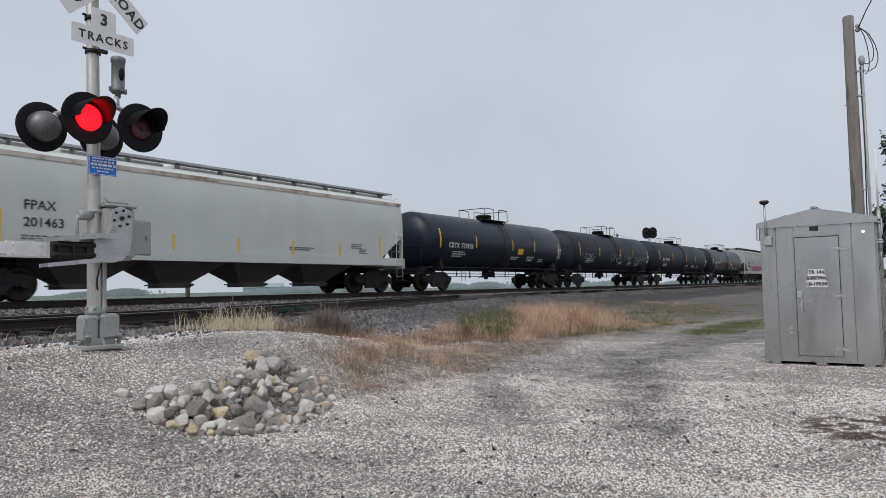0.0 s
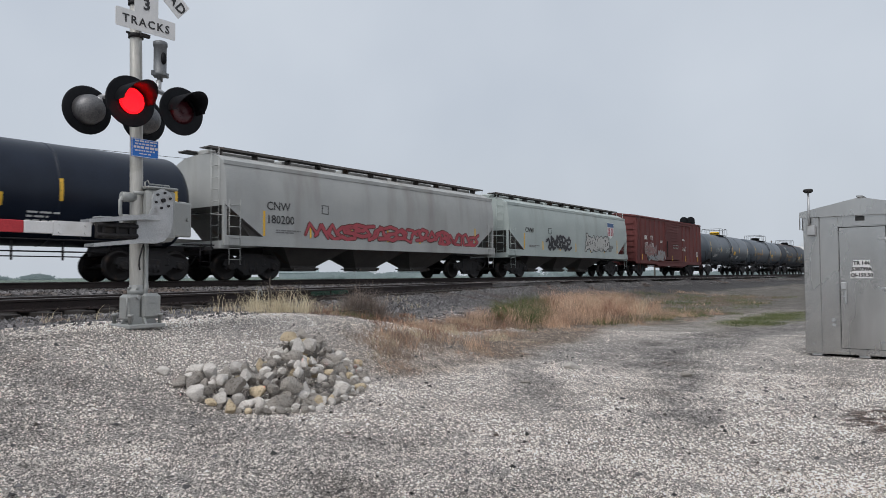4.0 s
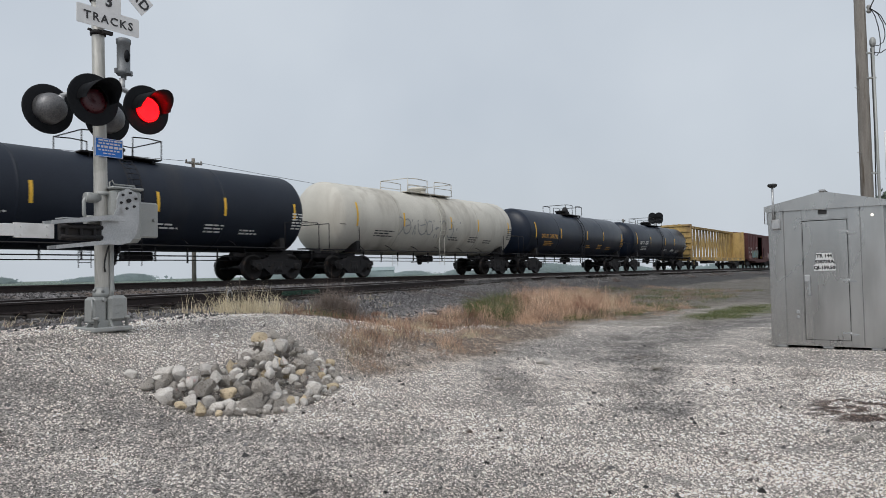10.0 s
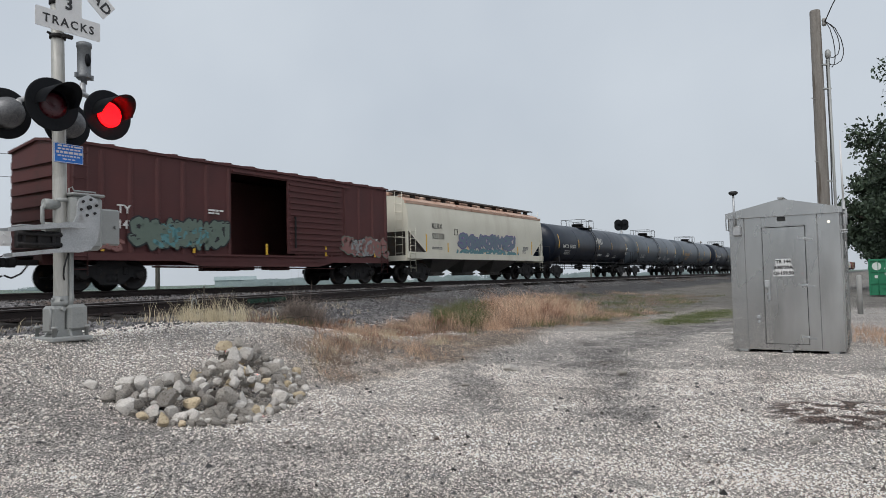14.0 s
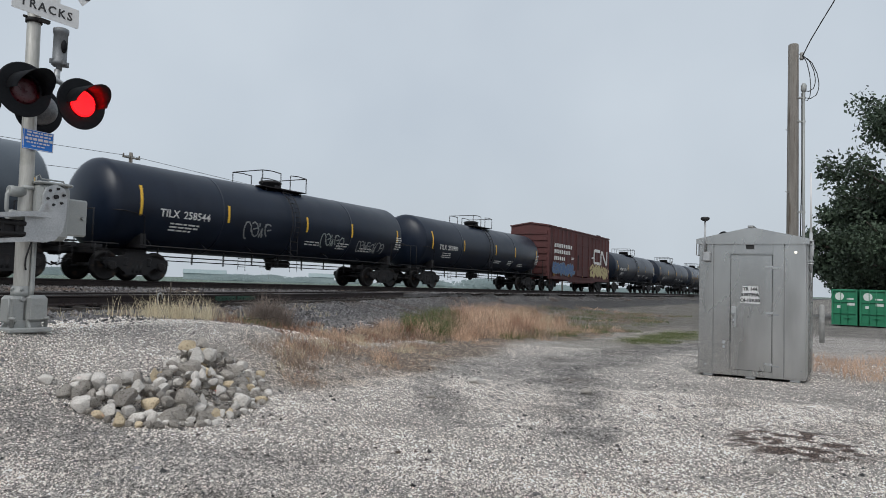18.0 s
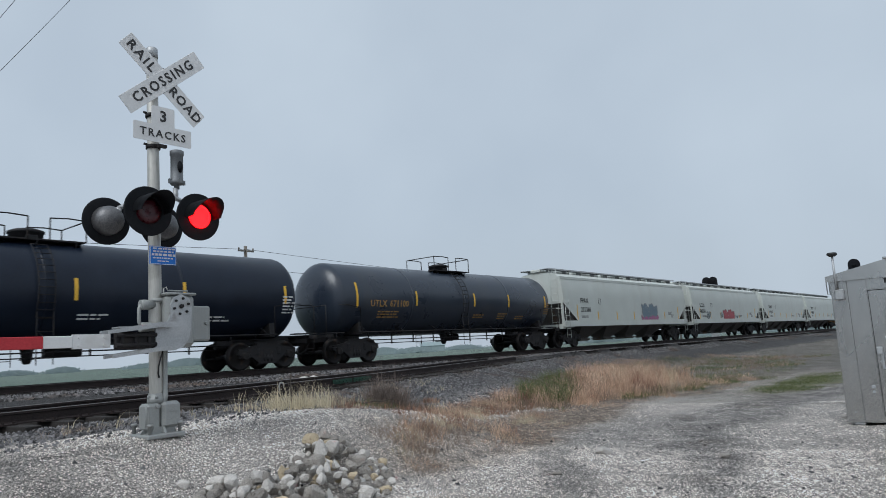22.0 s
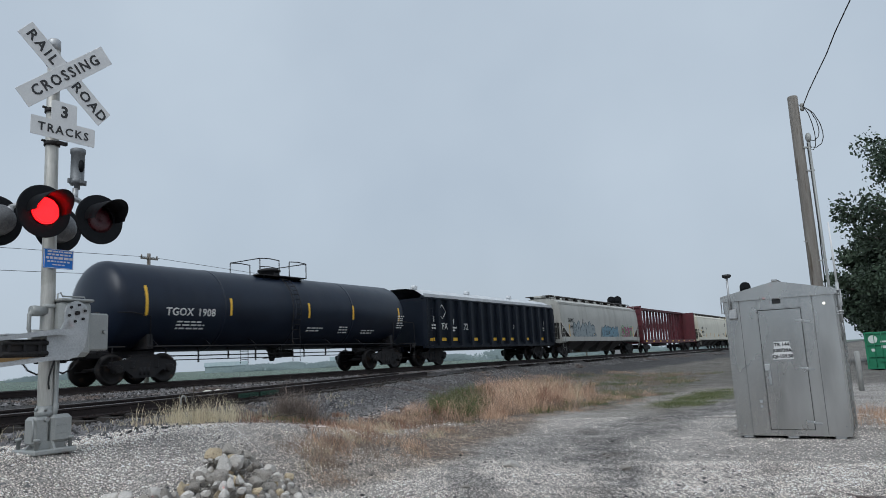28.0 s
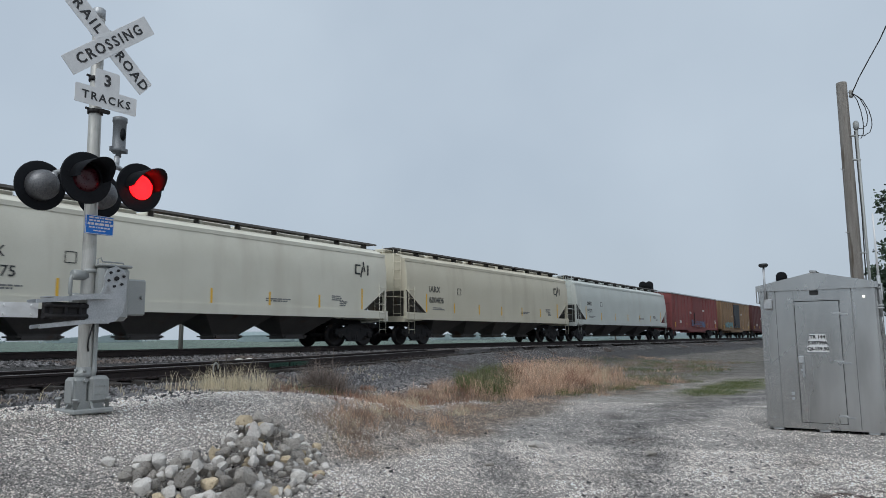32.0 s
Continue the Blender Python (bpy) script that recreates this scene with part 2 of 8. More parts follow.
MAST_ALU = mat("aluminium_mast", (0.42, 0.41, 0.38), (0.53, 0.52, 0.49), 4.0, 0.5, metal=0.5, dirt=(0.3, 0.29, 0.26), dirt_at=0.55, dirt_scale=2.0, stretch=(1, 1, 0.15), bump=0.05)
CABINET_GREY = mat("grey_gate_machine", (0.29, 0.3, 0.295), (0.335, 0.345, 0.335), 3.0, 0.5, metal=0.2, dirt=(0.25, 0.25, 0.25), dirt_at=0.58, dirt_scale=3.0, bump=0.01)
LAMP_BLACK = mat("lamp_black", (0.005, 0.006, 0.008), (0.01, 0.011, 0.014), 8.0, 0.7, dirt=(0.2, 0.2, 0.2), dirt_at=0.73, dirt_scale=14.0, dirt_soft=0.03, bump=0.04, spec=0.2)
SIGN_WHITE = mat("sign_sheet_white", (0.66, 0.66, 0.66), (0.72, 0.72, 0.72), 3.0, 0.45, dirt=(0.55, 0.54, 0.52), dirt_at=0.6, bump=0.01)
SIGN_BLUE = mat("sign_sheet_blue", (0.008, 0.15, 0.58), (0.012, 0.18, 0.66), 3.0, 0.4, bump=0.01)
LENS_DARK = mat("unlit_red_lens", (0.045, 0.004, 0.008), (0.06, 0.006, 0.012), 40.0, 0.3, bump=0.03)
LED_RED = flat("lit_red_led", (1.0, 0.0022, 0.003), 0.5, 26.0)
LED_BODY = flat("lit_red_lens", (1.0, 0.004, 0.01), 0.5, 0.4)
GATE_RED = mat("gate_arm_red", (0.4, 0.02, 0.03), (0.5, 0.03, 0.04), 4.0, 0.5, bump=0.02)
LAMP_BACK = mat("lamp_back_alu", (0.1, 0.1, 0.105), (0.19, 0.19, 0.195), 6.0, 0.45, metal=0.5, bump=0.04)
POLE_WOOD = mat("weathered_pole_wood", (0.145, 0.132, 0.118), (0.25, 0.232, 0.21), 3.0, 0.9, stretch=(6, 6, 0.35), dirt=(0.1, 0.08, 0.062), dirt_at=0.56, dirt_scale=3.0, dirt_stretch=(5, 5, 0.4), bump=0.4)
CABLE = mat("black_cable", (0.012, 0.012, 0.013), (0.022, 0.022, 0.022), 10.0, 0.6)
ROCK = mat("field_stone", (0.38, 0.345, 0.305), (0.6, 0.555, 0.51), 9.0, 0.9, dirt=(0.2, 0.18, 0.15), dirt_at=0.56, dirt_scale=7.0, vary=0.26, bump=0.9)
ROCK_WARM = mat("ochre_field_stone", (0.5, 0.4, 0.265), (0.62, 0.52, 0.37), 5.0, 0.9, dirt=(0.3, 0.24, 0.16), dirt_at=0.55, dirt_scale=4.0, vary=0.2, bump=0.5)
ROCK_PALE = mat("pale_field_stone", (0.46, 0.43, 0.40), (0.66, 0.63, 0.59), 6.0, 0.9, dirt=(0.31, 0.285, 0.26), dirt_at=0.58, dirt_scale=4.0, vary=0.15, bump=0.4)
STRAW = mat("dry_grass", (0.45, 0.285, 0.19), (0.66, 0.475, 0.35), 2.0, 0.9, dirt=(0.25, 0.13, 0.09), dirt_at=0.52, dirt_scale=0.9, vary=0.45, island=True, bump=0.0)
STRAW_PALE = mat("bleached_grass", (0.5, 0.42, 0.28), (0.62, 0.55, 0.4), 3.0, 0.9, vary=0.25, island=True, bump=0.0)
WEED = mat("brown_weed", (0.18, 0.132, 0.1), (0.31, 0.235, 0.185), 3.0, 0.9, vary=0.3, island=True, bump=0.0)
SHRUB = mat("dead_shrub", (0.13, 0.105, 0.09), (0.25, 0.2, 0.17), 3.0, 0.9, vary=0.4, island=True, bump=0.0)
RUSSET = mat("russet_weed", (0.2, 0.105, 0.07), (0.34, 0.2, 0.14), 3.0, 0.9, vary=0.45, island=True, bump=0.0)
GRASS = mat("green_grass", (0.068, 0.09, 0.028), (0.14, 0.155, 0.06), 3.0, 0.85, vary=0.35, island=True, bump=0.0)
LEAF = mat("tree_leaves", (0.03, 0.05, 0.03), (0.058, 0.085, 0.05), 0.6, 0.7, vary=0.45, island=True, bump=0.0)
BARK = mat("bark", (0.06, 0.05, 0.04), (0.11, 0.095, 0.08), 5.0, 0.95, stretch=(3, 3, 0.6), bump=0.6)
CRATE_GREEN = mat("container_green", (0.012, 0.15, 0.075), (0.02, 0.2, 0.1), 2.0, 0.5, dirt=(0.01, 0.1, 0.05), bump=0.04)
CRATE_WHITE = mat("container_white", (0.55, 0.6, 0.57), (0.65, 0.7, 0.67), 5.0, 0.5)
ASPHALT = mat("worn_crossing_asphalt", (0.14, 0.13, 0.12), (0.23, 0.215, 0.2), 8.0, 0.9, dirt=(0.08, 0.075, 0.07), bump=0.3)
GREY_POST = mat("grey_post", (0.25, 0.25, 0.24), (0.34, 0.34, 0.33), 5.0, 0.8, bump=0.1)
FROG_GREEN = mat("green_rail_brace", (0.009, 0.038, 0.025), (0.015, 0.058, 0.036), 6.0, 0.7, dirt=(0.05, 0.04, 0.03), bump=0.1)
TRASH = mat("white_litter", (0.6, 0.58, 0.52), (0.72, 0.7, 0.66), 10.0, 0.8, bump=0.2)
# pale grey-green with the haze of distance put into the colour
FAR_HAZE_TONE = mat("far_haze_tone", (0.235, 0.30, 0.31), (0.30, 0.36, 0.37), 0.4, 1.0, bump=0.0, fine=2.0)
BELL_GREY = mat("bell_grey", (0.13, 0.14, 0.15), (0.19, 0.2, 0.21), 5.0, 0.5, metal=0.2, bump=0.02)
HOP_SAGE = mat("hopper_pale_sage", (0.36, 0.41, 0.40), (0.43, 0.48, 0.465), 0.8, 0.6, dirt=(0.27, 0.28, 0.26), dirt_at=0.54, dirt_scale=1.0, dirt_stretch=ST, dirt_soft=0.3, bump=0.03)
EAVE_RUST = mat("rusted_eave", (0.50, 0.47, 0.43), (0.58, 0.55, 0.50), 3.0, 0.75, dirt=(0.30, 0.17, 0.10), dirt_at=0.5, dirt_scale=1.4, dirt_soft=0.15, bump=0.1)
SEAM_GREY = mat("dull_seam", (0.2, 0.2, 0.2), (0.27, 0.27, 0.265), 4.0, 0.6, metal=0.4, bump=0.02)
GRAF = {k: mat("spray_" + k, tuple(0.85 * v for v in c), c, 5.0, 0.55, bump=0.01) for k, c in dict(
    fade=(0.27, 0.13, 0.12), moss=(0.14, 0.19, 0.155), slate=(0.16, 0.22, 0.27), purple=(0.16, 0.12, 0.3), teal=(0.11, 0.28, 0.3), red=(0.42, 0.07, 0.09), pink=(0.4, 0.13, 0.28), blue=(0.06, 0.13, 0.28), white=(0.5, 0.5, 0.48),
    green=(0.12, 0.33, 0.12), yellow=(0.5, 0.42, 0.2), grey=(0.3, 0.31, 0.31), silver=(0.36, 0.4, 0.39), rust=(0.14, 0.045, 0.035), black=(0.02, 0.02, 0.025), steel=(0.29, 0.34, 0.36), sky=(0.17, 0.3, 0.38), ink=(0.035, 0.07, 0.1), magenta=(0.34, 0.035, 0.16)).items()}

# ---- building helpers ----
AZ = radians(35.0)                       # the railway's bearing
U = Vector((math.sin(AZ), math.cos(AZ), 0))     # along the track, away from the road
N = Vector((-math.cos(AZ), math.sin(AZ), 0))    # across the track, away from the camera
TURN = math.degrees(math.atan2(U.y, U.x))
RAIL_Z, TRACK_P = -0.143, 20.62          # main track: top of rail, distance of its centre line
SIDE_Z = -0.33                           # siding: top of rail


def ease(x, a, b):
    k = min(max((x - a) / (b - a), 0.0), 1.0)
    return k * k * (3 - 2 * k)


def side_p(s):
    """Distance of the siding's near rail at s metres along the line: it curves in to join the main track."""
    return 10.6 + 8.6 * ease(s, 0.0, 38.0)


def ps(p, s, z=0.0):
    v = N * p + U * s
    return Vector((v.x, v.y, z))


CACHE = {}


def mesh_of(bm, name, material, smooth=False):
    me = bpy.data.meshes.new(name)
    bm.normal_update()
    bm.to_mesh(me)
    bm.free()
    for m in (material if isinstance(material, (list, tuple)) else [material]):
        me.materials.append(m)
    if smooth:
        for p in me.polygons:
            p.use_smooth = True
    return me


def part(name, bm, material, parent=None, label="", smooth=False, at=None, kind=""):
    """Links a bmesh, or a mesh made before, as one object under its thing."""
    me = bm if isinstance(bm, bpy.types.Mesh) else mesh_of(bm, name, material, smooth)
    ob = new(name, me)
    if parent is not None:
        ob.parent = parent
    if at is not None:
        ob.matrix_local = at
    if label or kind:
        tagged(ob, label=label, kind=kind)
    return ob


def thing(name, m, label, category, group="", kind=""):
    ob = new(name)
    ob.empty_display_size = 0.2
    ob.matrix_world = m
    return tagged(ob, label, category, group, kind)


def B():
    return bmesh.new()


def box(bm, cx, cy, cz, sx, sy, sz, m=None, mi=0):
    vs = [bm.verts.new((cx + sx * i / 2, cy + sy * j / 2, cz + sz * k / 2)) for i in (-1, 1) for j in (-1, 1) for k in (-1, 1)]
    if m is not None:
        for v in vs:
            v.co = m @ v.co
    for q in ((0, 1, 3, 2), (4, 6, 7, 5), (0, 4, 5, 1), (2, 3, 7, 6), (0, 2, 6, 4), (1, 5, 7, 3)):
        f = bm.faces.new([vs[i] for i in q])
        f.material_index = mi
    return bm


def bevbox(bm, cx, cy, cz, sx, sy, sz, b=0.01, m=None):
    """A box with its vertical and horizontal edges cut."""
    t = bmesh.new()
    box(t, cx, cy, cz, sx, sy, sz)
    bmesh.ops.bevel(t, geom=t.edges[:], offset=b, segments=1, affect="EDGES")
    join(bm, t, m)
    return bm


def join(bm, other, m=None):
    vm = {}
    for v in other.verts:
        vm[v] = bm.verts.new(m @ v.co if m is not None else v.co)
    for f in other.faces:
        g = bm.faces.new([vm[v] for v in f.verts])
        g.smooth, g.material_index = f.smooth, f.material_index
    other.free()


def ring(bm, c, x, y, r, seg):
    return [bm.verts.new(c + x * (r * math.cos(2 * math.pi * i / seg)) + y * (r * math.sin(2 * math.pi * i / seg))) for i in range(seg)]


def tube(bm, pts, r, seg=6, smooth=True):
    """A round bar along points; r is one radius or one for each point."""
    pts = [Vector(p) for p in pts]
    rs = r if isinstance(r, (list, tuple)) else [r] * len(pts)
    prev = None
    x = None
    for i, p in enumerate(pts):
        d = (pts[min(i + 1, len(pts) - 1)] - pts[max(i - 1, 0)]).normalized()
        ref = x if x is not None else (Vector((0, 0, 1)) if abs(d.z) < 0.9 else Vector((1, 0, 0)))
        y = d.cross(ref).normalized()
        x = y.cross(d).normalized()
        cur = ring(bm, p, x, y, rs[i], seg)
        if prev:
            for k in range(seg):
                f = bm.faces.new((prev[k], prev[(k + 1) % seg], cur[(k + 1) % seg], cur[k]))
                f.smooth = smooth
        else:
            bm.faces.new(cur[::-1])
        prev = cur
    bm.faces.new(prev)
    return bm


def lathe(bm, prof, axis="x", seg=24, c=(0, 0, 0), smooth=True):
    """A solid of turning: prof holds (along, radius)."""
    c = Vector(c)
    ax = {"x": (Vector((1, 0, 0)), Vector((0, 1, 0)), Vector((0, 0, 1))), "y": (Vector((0, 1, 0)), Vector((0, 0, 1)), Vector((1, 0, 0))),
          "z": (Vector((0, 0, 1)), Vector((1, 0, 0)), Vector((0, 1, 0)))}[axis]
    prev = None
    for a, r in prof:
        cur = ring(bm, c + ax[0] * a, ax[1], ax[2], max(r, 1e-4), seg)
        if prev:
            for k in range(seg):
                f = bm.faces.new((prev[k], prev[(k + 1) % seg], cur[(k + 1) % seg], cur[k]))
                f.smooth = smooth
        else:
            bm.faces.new(cur[::-1])
        prev = cur
    bm.faces.new(prev)
    return bm


def slab(bm, pts, a, b, axis="y", mi=0):
    """A flat outline with thickness, from a to b along the axis; pts are (x, z), (y, z) or (x, y)."""
    def at(q, d):
        return {"y": (q[0], d, q[1]), "x": (d, q[0], q[1]), "z": (q[0], q[1], d)}[axis]
    lo, hi = [bm.verts.new(at(q, a)) for q in pts], [bm.verts.new(at(q, b)) for q in pts]
    fs = [bm.faces.new(lo), bm.faces.new(hi[::-1])]
    for i in range(len(pts)):
        j = (i + 1) % len(pts)
        fs.append(bm.faces.new((lo[j], lo[i], hi[i], hi[j])))
    for f in fs:
        f.material_index = mi
    return bm


def fix(bm):
    bmesh.ops.recalc_face_normals(bm, faces=bm.faces[:])
    return bm


def letters(text, size, name="lettering", align="CENTER", spacing=1.0, bold=0.0, depth=0.002):
    """A mesh of words in Blender's own font, in the xz plane, facing -y."""
    key = ("txt", text, size, align, spacing, bold)
    if key not in CACHE:
        cu = bpy.data.curves.new(name, "FONT")
        cu.body, cu.size, cu.align_x, cu.align_y, cu.resolution_u, cu.space_character = text, size, align, "CENTER", 2, spacing
        cu.offset, cu.extrude = bold, depth
        ob = bpy.data.objects.new(name, cu)
        scene.collection.objects.link(ob)
        me = bpy.data.meshes.new_from_object(ob.evaluated_get(bpy.context.evaluated_depsgraph_get()))
        bpy.data.objects.remove(ob)
        bpy.data.curves.remove(cu)
        me.transform(Matrix.Rotation(radians(90), 4, "X"))
        me.name = name
        CACHE[key] = me
    return CACHE[key].copy()


def lettering(text, size, material, parent, x, y, z, align="LEFT", name="lettering", m=None, spacing=1.0, bold=0.0):
    me = letters(text, size, name, align, spacing, bold)
    me.materials.clear()
    me.materials.append(material)
    return part(name, me, None, parent, at=m if m is not None else pose(x, y, z))


def bars(bm, x, y, z, w, rows, h, rnd, gap=1.6):
    """Small print: rows of bars."""
    for r in range(rows):
        xx, end = x, x + w * rnd.uniform(0.6, 1.0)
        while xx < end:
            l = min(rnd.uniform(1.5, 5) * h, end - xx + 0.01)
            box(bm, xx + l / 2, y, z - r * h * gap, l, 0.004, h)
            xx += l + h * 0.6
    return bm


def ladder(bm, x, y, z0, z1, w=0.42, n=None, r=0.014, axis="x"):
    n = n or max(2, round((z1 - z0) / 0.36))
    for sg in (-1, 1):
        q = (sg * w / 2, 0) if axis == "x" else (0, sg * w / 2)
        tube(bm, [(x + q[0], y + q[1], z0), (x + q[0], y + q[1], z1)], r, 4)
    for i in range(n):
        z = z0 + (z1 - z0) * (i + 0.5) / n
        q = (w / 2, 0) if axis == "x" else (0, w / 2)
        tube(bm, [(x - q[0], y - q[1], z), (x + q[0], y + q[1], z)], r * 0.85, 4)
    return bm

# ---- ground, tracks ----
LEFT = ((-9.0, -0.585), (0.3, -0.57), (0.75, -0.58), (1.4, -0.6), (2.6, -0.545), (3.75, -0.57), (4.6, -0.87), (5.7, -1.2), (7.5, -1.37), (10.0, -1.42))
RIGHT = ((-9.0, -0.585), (0.3, -0.57), (0.75, -0.59), (2.0, -0.85), (3.2, -1.08), (5.0, -1.3), (8.0, -1.4))


def prof(tab, q):
    if q <= tab[0][0]:
        return tab[0][1]
    for (a, za), (b, zb) in zip(tab, tab[1:]):
        if q <= b:
            return za + (zb - za) * (q - a) / (b - a)
    return tab[-1][1]


def ground_z(x, y):
    p, s = N.x * x + N.y * y, U.x * x + U.y * y
    q = side_p(s) - p
    w = 1 - ease(s, 6.0, 12.0)
    z = w * prof(LEFT, q) + (1 - w) * prof(RIGHT, q)
    if q < 0.5:                                   # bed between siding and main track, then the far bank
        z = -0.62 + 0.24 * ease(p, side_p(s) + 2.0, 18.9)
        z -= 0.75 * ease(p, 23.3, 27.0)
    dist = math.hypot(x, y)
    if dist > 2:
        z += 0.02 * noise.noise((x * 0.9, y * 0.9, 0)) + 0.012 * noise.noise((x * 2.7, y * 2.7, 3))
    return z


def stone_tone(name, island):
    """Limestone gravel, worn dark along the drive, brown in the weeds, a green crop far off beyond the railway, greyed
    with painted haze.
    """
    m = bpy.data.materials.new(name)
    m.use_nodes = True
    nt, nl = m.node_tree.nodes, m.node_tree.links
    bs = nt["Principled BSDF"]
    co = nt.new("ShaderNodeTexCoord")
    mp = nt.new("ShaderNodeMapping")
    mp.vector_type = "POINT"
    mp.inputs["Rotation"].default_value = (0, 0, -radians(TURN))
    nl.new(co.outputs["Object"], mp.inputs["Vector"])
    sp = nt.new("ShaderNodeSeparateXYZ")
    nl.new(mp.outputs[0], sp.inputs[0])

    def nz(scale, detail=4.0):
        n = nt.new("ShaderNodeTexNoise")
        n.inputs["Scale"].default_value, n.inputs["Detail"].default_value = scale, detail
        nl.new(co.outputs["Object"], n.inputs["Vector"])
        return n.outputs["Fac"]

    def rng(src, a, b, lo=0.0, hi=1.0):
        r = nt.new("ShaderNodeMapRange")
        r.interpolation_type = "SMOOTHSTEP"
        for k, v in zip(("From Min", "From Max", "To Min", "To Max"), (a, b, lo, hi)):
            r.inputs[k].default_value = v
        nl.new(src, r.inputs["Value"])
        return r.outputs[0]

    def op(kind, a, b):
        x = nt.new("ShaderNodeMath")
        x.operation = kind
        for k, v in ((0, a), (1, b)):
            if isinstance(v, (int, float)):
                x.inputs[k].default_value = v
            else:
                nl.new(v, x.inputs[k])
        return x.outputs[0]

    def mix(f, c1, c2):
        x = nt.new("ShaderNodeMix")
        x.data_type = "RGBA"
        for k, c in ((6, c1), (7, c2)):
            if isinstance(c, tuple):
                x.inputs[k].default_value = (*c, 1)
            else:
                nl.new(c, x.inputs[k])
        nl.new(f, x.inputs[0])
        return x.outputs[2]

    S, P = sp.outputs["X"], sp.outputs["Y"]
    wob = op("MULTIPLY", op("SUBTRACT", nz(0.5), 0.5), 3.0)
    Pw, Sw = op("ADD", P, wob), op("ADD", S, wob)
    tone = mix(rng(op("ADD", nz(60, 2), op("MULTIPLY", nz(1.1), 0.6)), 0.55, 1.05), (0.37, 0.336, 0.31), (0.68, 0.63, 0.585))
    # the worn wheel lines of the drive: one curving up past the hut, a shorter one beside it, and the bare corner by the road
    mid = op("SUBTRACT", rng(S, 6.0, 13.0, 2.3, 4.6), rng(S, 15.0, 21.0, 0.0, 0.6))
    jit = op("MULTIPLY", op("SUBTRACT", nz(0.9, 3), 0.5), 1.3)
    Pj = op("ADD", P, jit)
    line_a = op("MULTIPLY", rng(op("DIVIDE", op("ABSOLUTE", op("SUBTRACT", Pj, mid), 0), rng(S, 8.0, 14.0, 0.62, 1.15)), 1.25, 0.3), rng(S, 5.2, 7.0))
    line_b = op("MULTIPLY", rng(op("ABSOLUTE", op("SUBTRACT", Pj, rng(S, 5.5, 10.0, 3.6, 5.6)), 0), 0.62, 0.15), op("MULTIPLY", rng(S, 5.2, 6.4), rng(S, 10.2, 8.6)))
    between = op("MULTIPLY", op("MULTIPLY", rng(op("ABSOLUTE", op("SUBTRACT", Pj, 5.0), 0), 1.5, 0.6), op("MULTIPLY", rng(S, 8.2, 9.8), rng(S, 15.0, 12.5))), 0.6)
    corner = op("MULTIPLY", op("MULTIPLY", rng(op("ADD", op("ADD", S, op("MULTIPLY", P, 0.45)), op("MULTIPLY", jit, 0.5)), 6.4, 5.5), rng(P, 1.2, 3.0)), 0.55)
    worn = op("MAXIMUM", op("MAXIMUM", line_a, op("MULTIPLY", line_b, 0.8)), op("MAXIMUM", between, corner))
    ragged = op("MULTIPLY", rng(nz(1.4, 8), 0.36, 0.56, 0.42, 1.0), rng(nz(5.0, 6), 0.3, 0.62, 0.6, 1.0))
    worn = op("MULTIPLY", op("MULTIPLY", worn, ragged), 0.95)
    c = mix(worn, tone, mix(rng(nz(40, 2), 0.35, 0.65), (0.095, 0.088, 0.085), (0.27, 0.253, 0.244)))
    # brown silt in patches, and the far end of the drive gone to soil and dry grass
    c = mix(op("MULTIPLY", rng(nz(0.8, 5), 0.56, 0.72), 0.4), c, (0.17, 0.145, 0.125))
    pale = op("MULTIPLY", rng(op("ABSOLUTE", op("SUBTRACT", Pw, 5.9), 0), 1.1, 0.4), rng(S, 12.0, 15.0))
    far = op("MULTIPLY", op("MULTIPLY", rng(Sw, 15.0, 19.0), rng(P, 3.8, 6.0)), op("SUBTRACT", 1.0, op("MULTIPLY", pale, 0.5)))
    c = mix(op("MULTIPLY", far, 0.85), c, mix(rng(nz(2.2, 6), 0.4, 0.6), (0.12, 0.105, 0.07), (0.27, 0.235, 0.18)))
    c = mix(op("MULTIPLY", rng(Sw, 25.0, 32.0), 0.8), c, mix(rng(nz(1.2, 6), 0.4, 0.6), (0.13, 0.12, 0.105), (0.22, 0.205, 0.185)))
    # soil under the weeds at the foot of the bank
    off = op("SUBTRACT", rng(S, 4.0, 36.0, 9.0, 17.0), P)
    soil = op("MULTIPLY", rng(op("ABSOLUTE", op("SUBTRACT", op("ADD", off, op("MULTIPLY", wob, 0.5)), rng(S, 8.0, 16.0, 2.8, 3.4)), 0), 1.3, 0.5), op("MULTIPLY", rng(Sw, 5.2, 6.6), rng(S, 25.0, 20.0)))
    c = mix(op("MULTIPLY", soil, 0.85), c, mix(rng(nz(7, 6), 0.4, 0.6), (0.13, 0.09, 0.065), (0.3, 0.24, 0.185)))
    verge = op("MULTIPLY", rng(Pw, 6.4, 7.6), rng(S, 3.0, 2.0))
    c = mix(op("MULTIPLY", verge, 0.85), c, mix(rng(nz(9, 6), 0.4, 0.6), (0.05, 0.046, 0.043), (0.15, 0.135, 0.12)))
    # the mound of fresh paler stone round the mast and the rock pile
    fresh = op("MULTIPLY", rng(Pj, 5.0, 6.3), op("MULTIPLY", rng(S, 3.0, 4.0), rng(S, 9.6, 7.6)))
    c = mix(op("MULTIPLY", fresh, 0.44), c, mix(rng(nz(60, 2), 0.4, 0.6), (0.42, 0.388, 0.36), (0.76, 0.71, 0.665)))
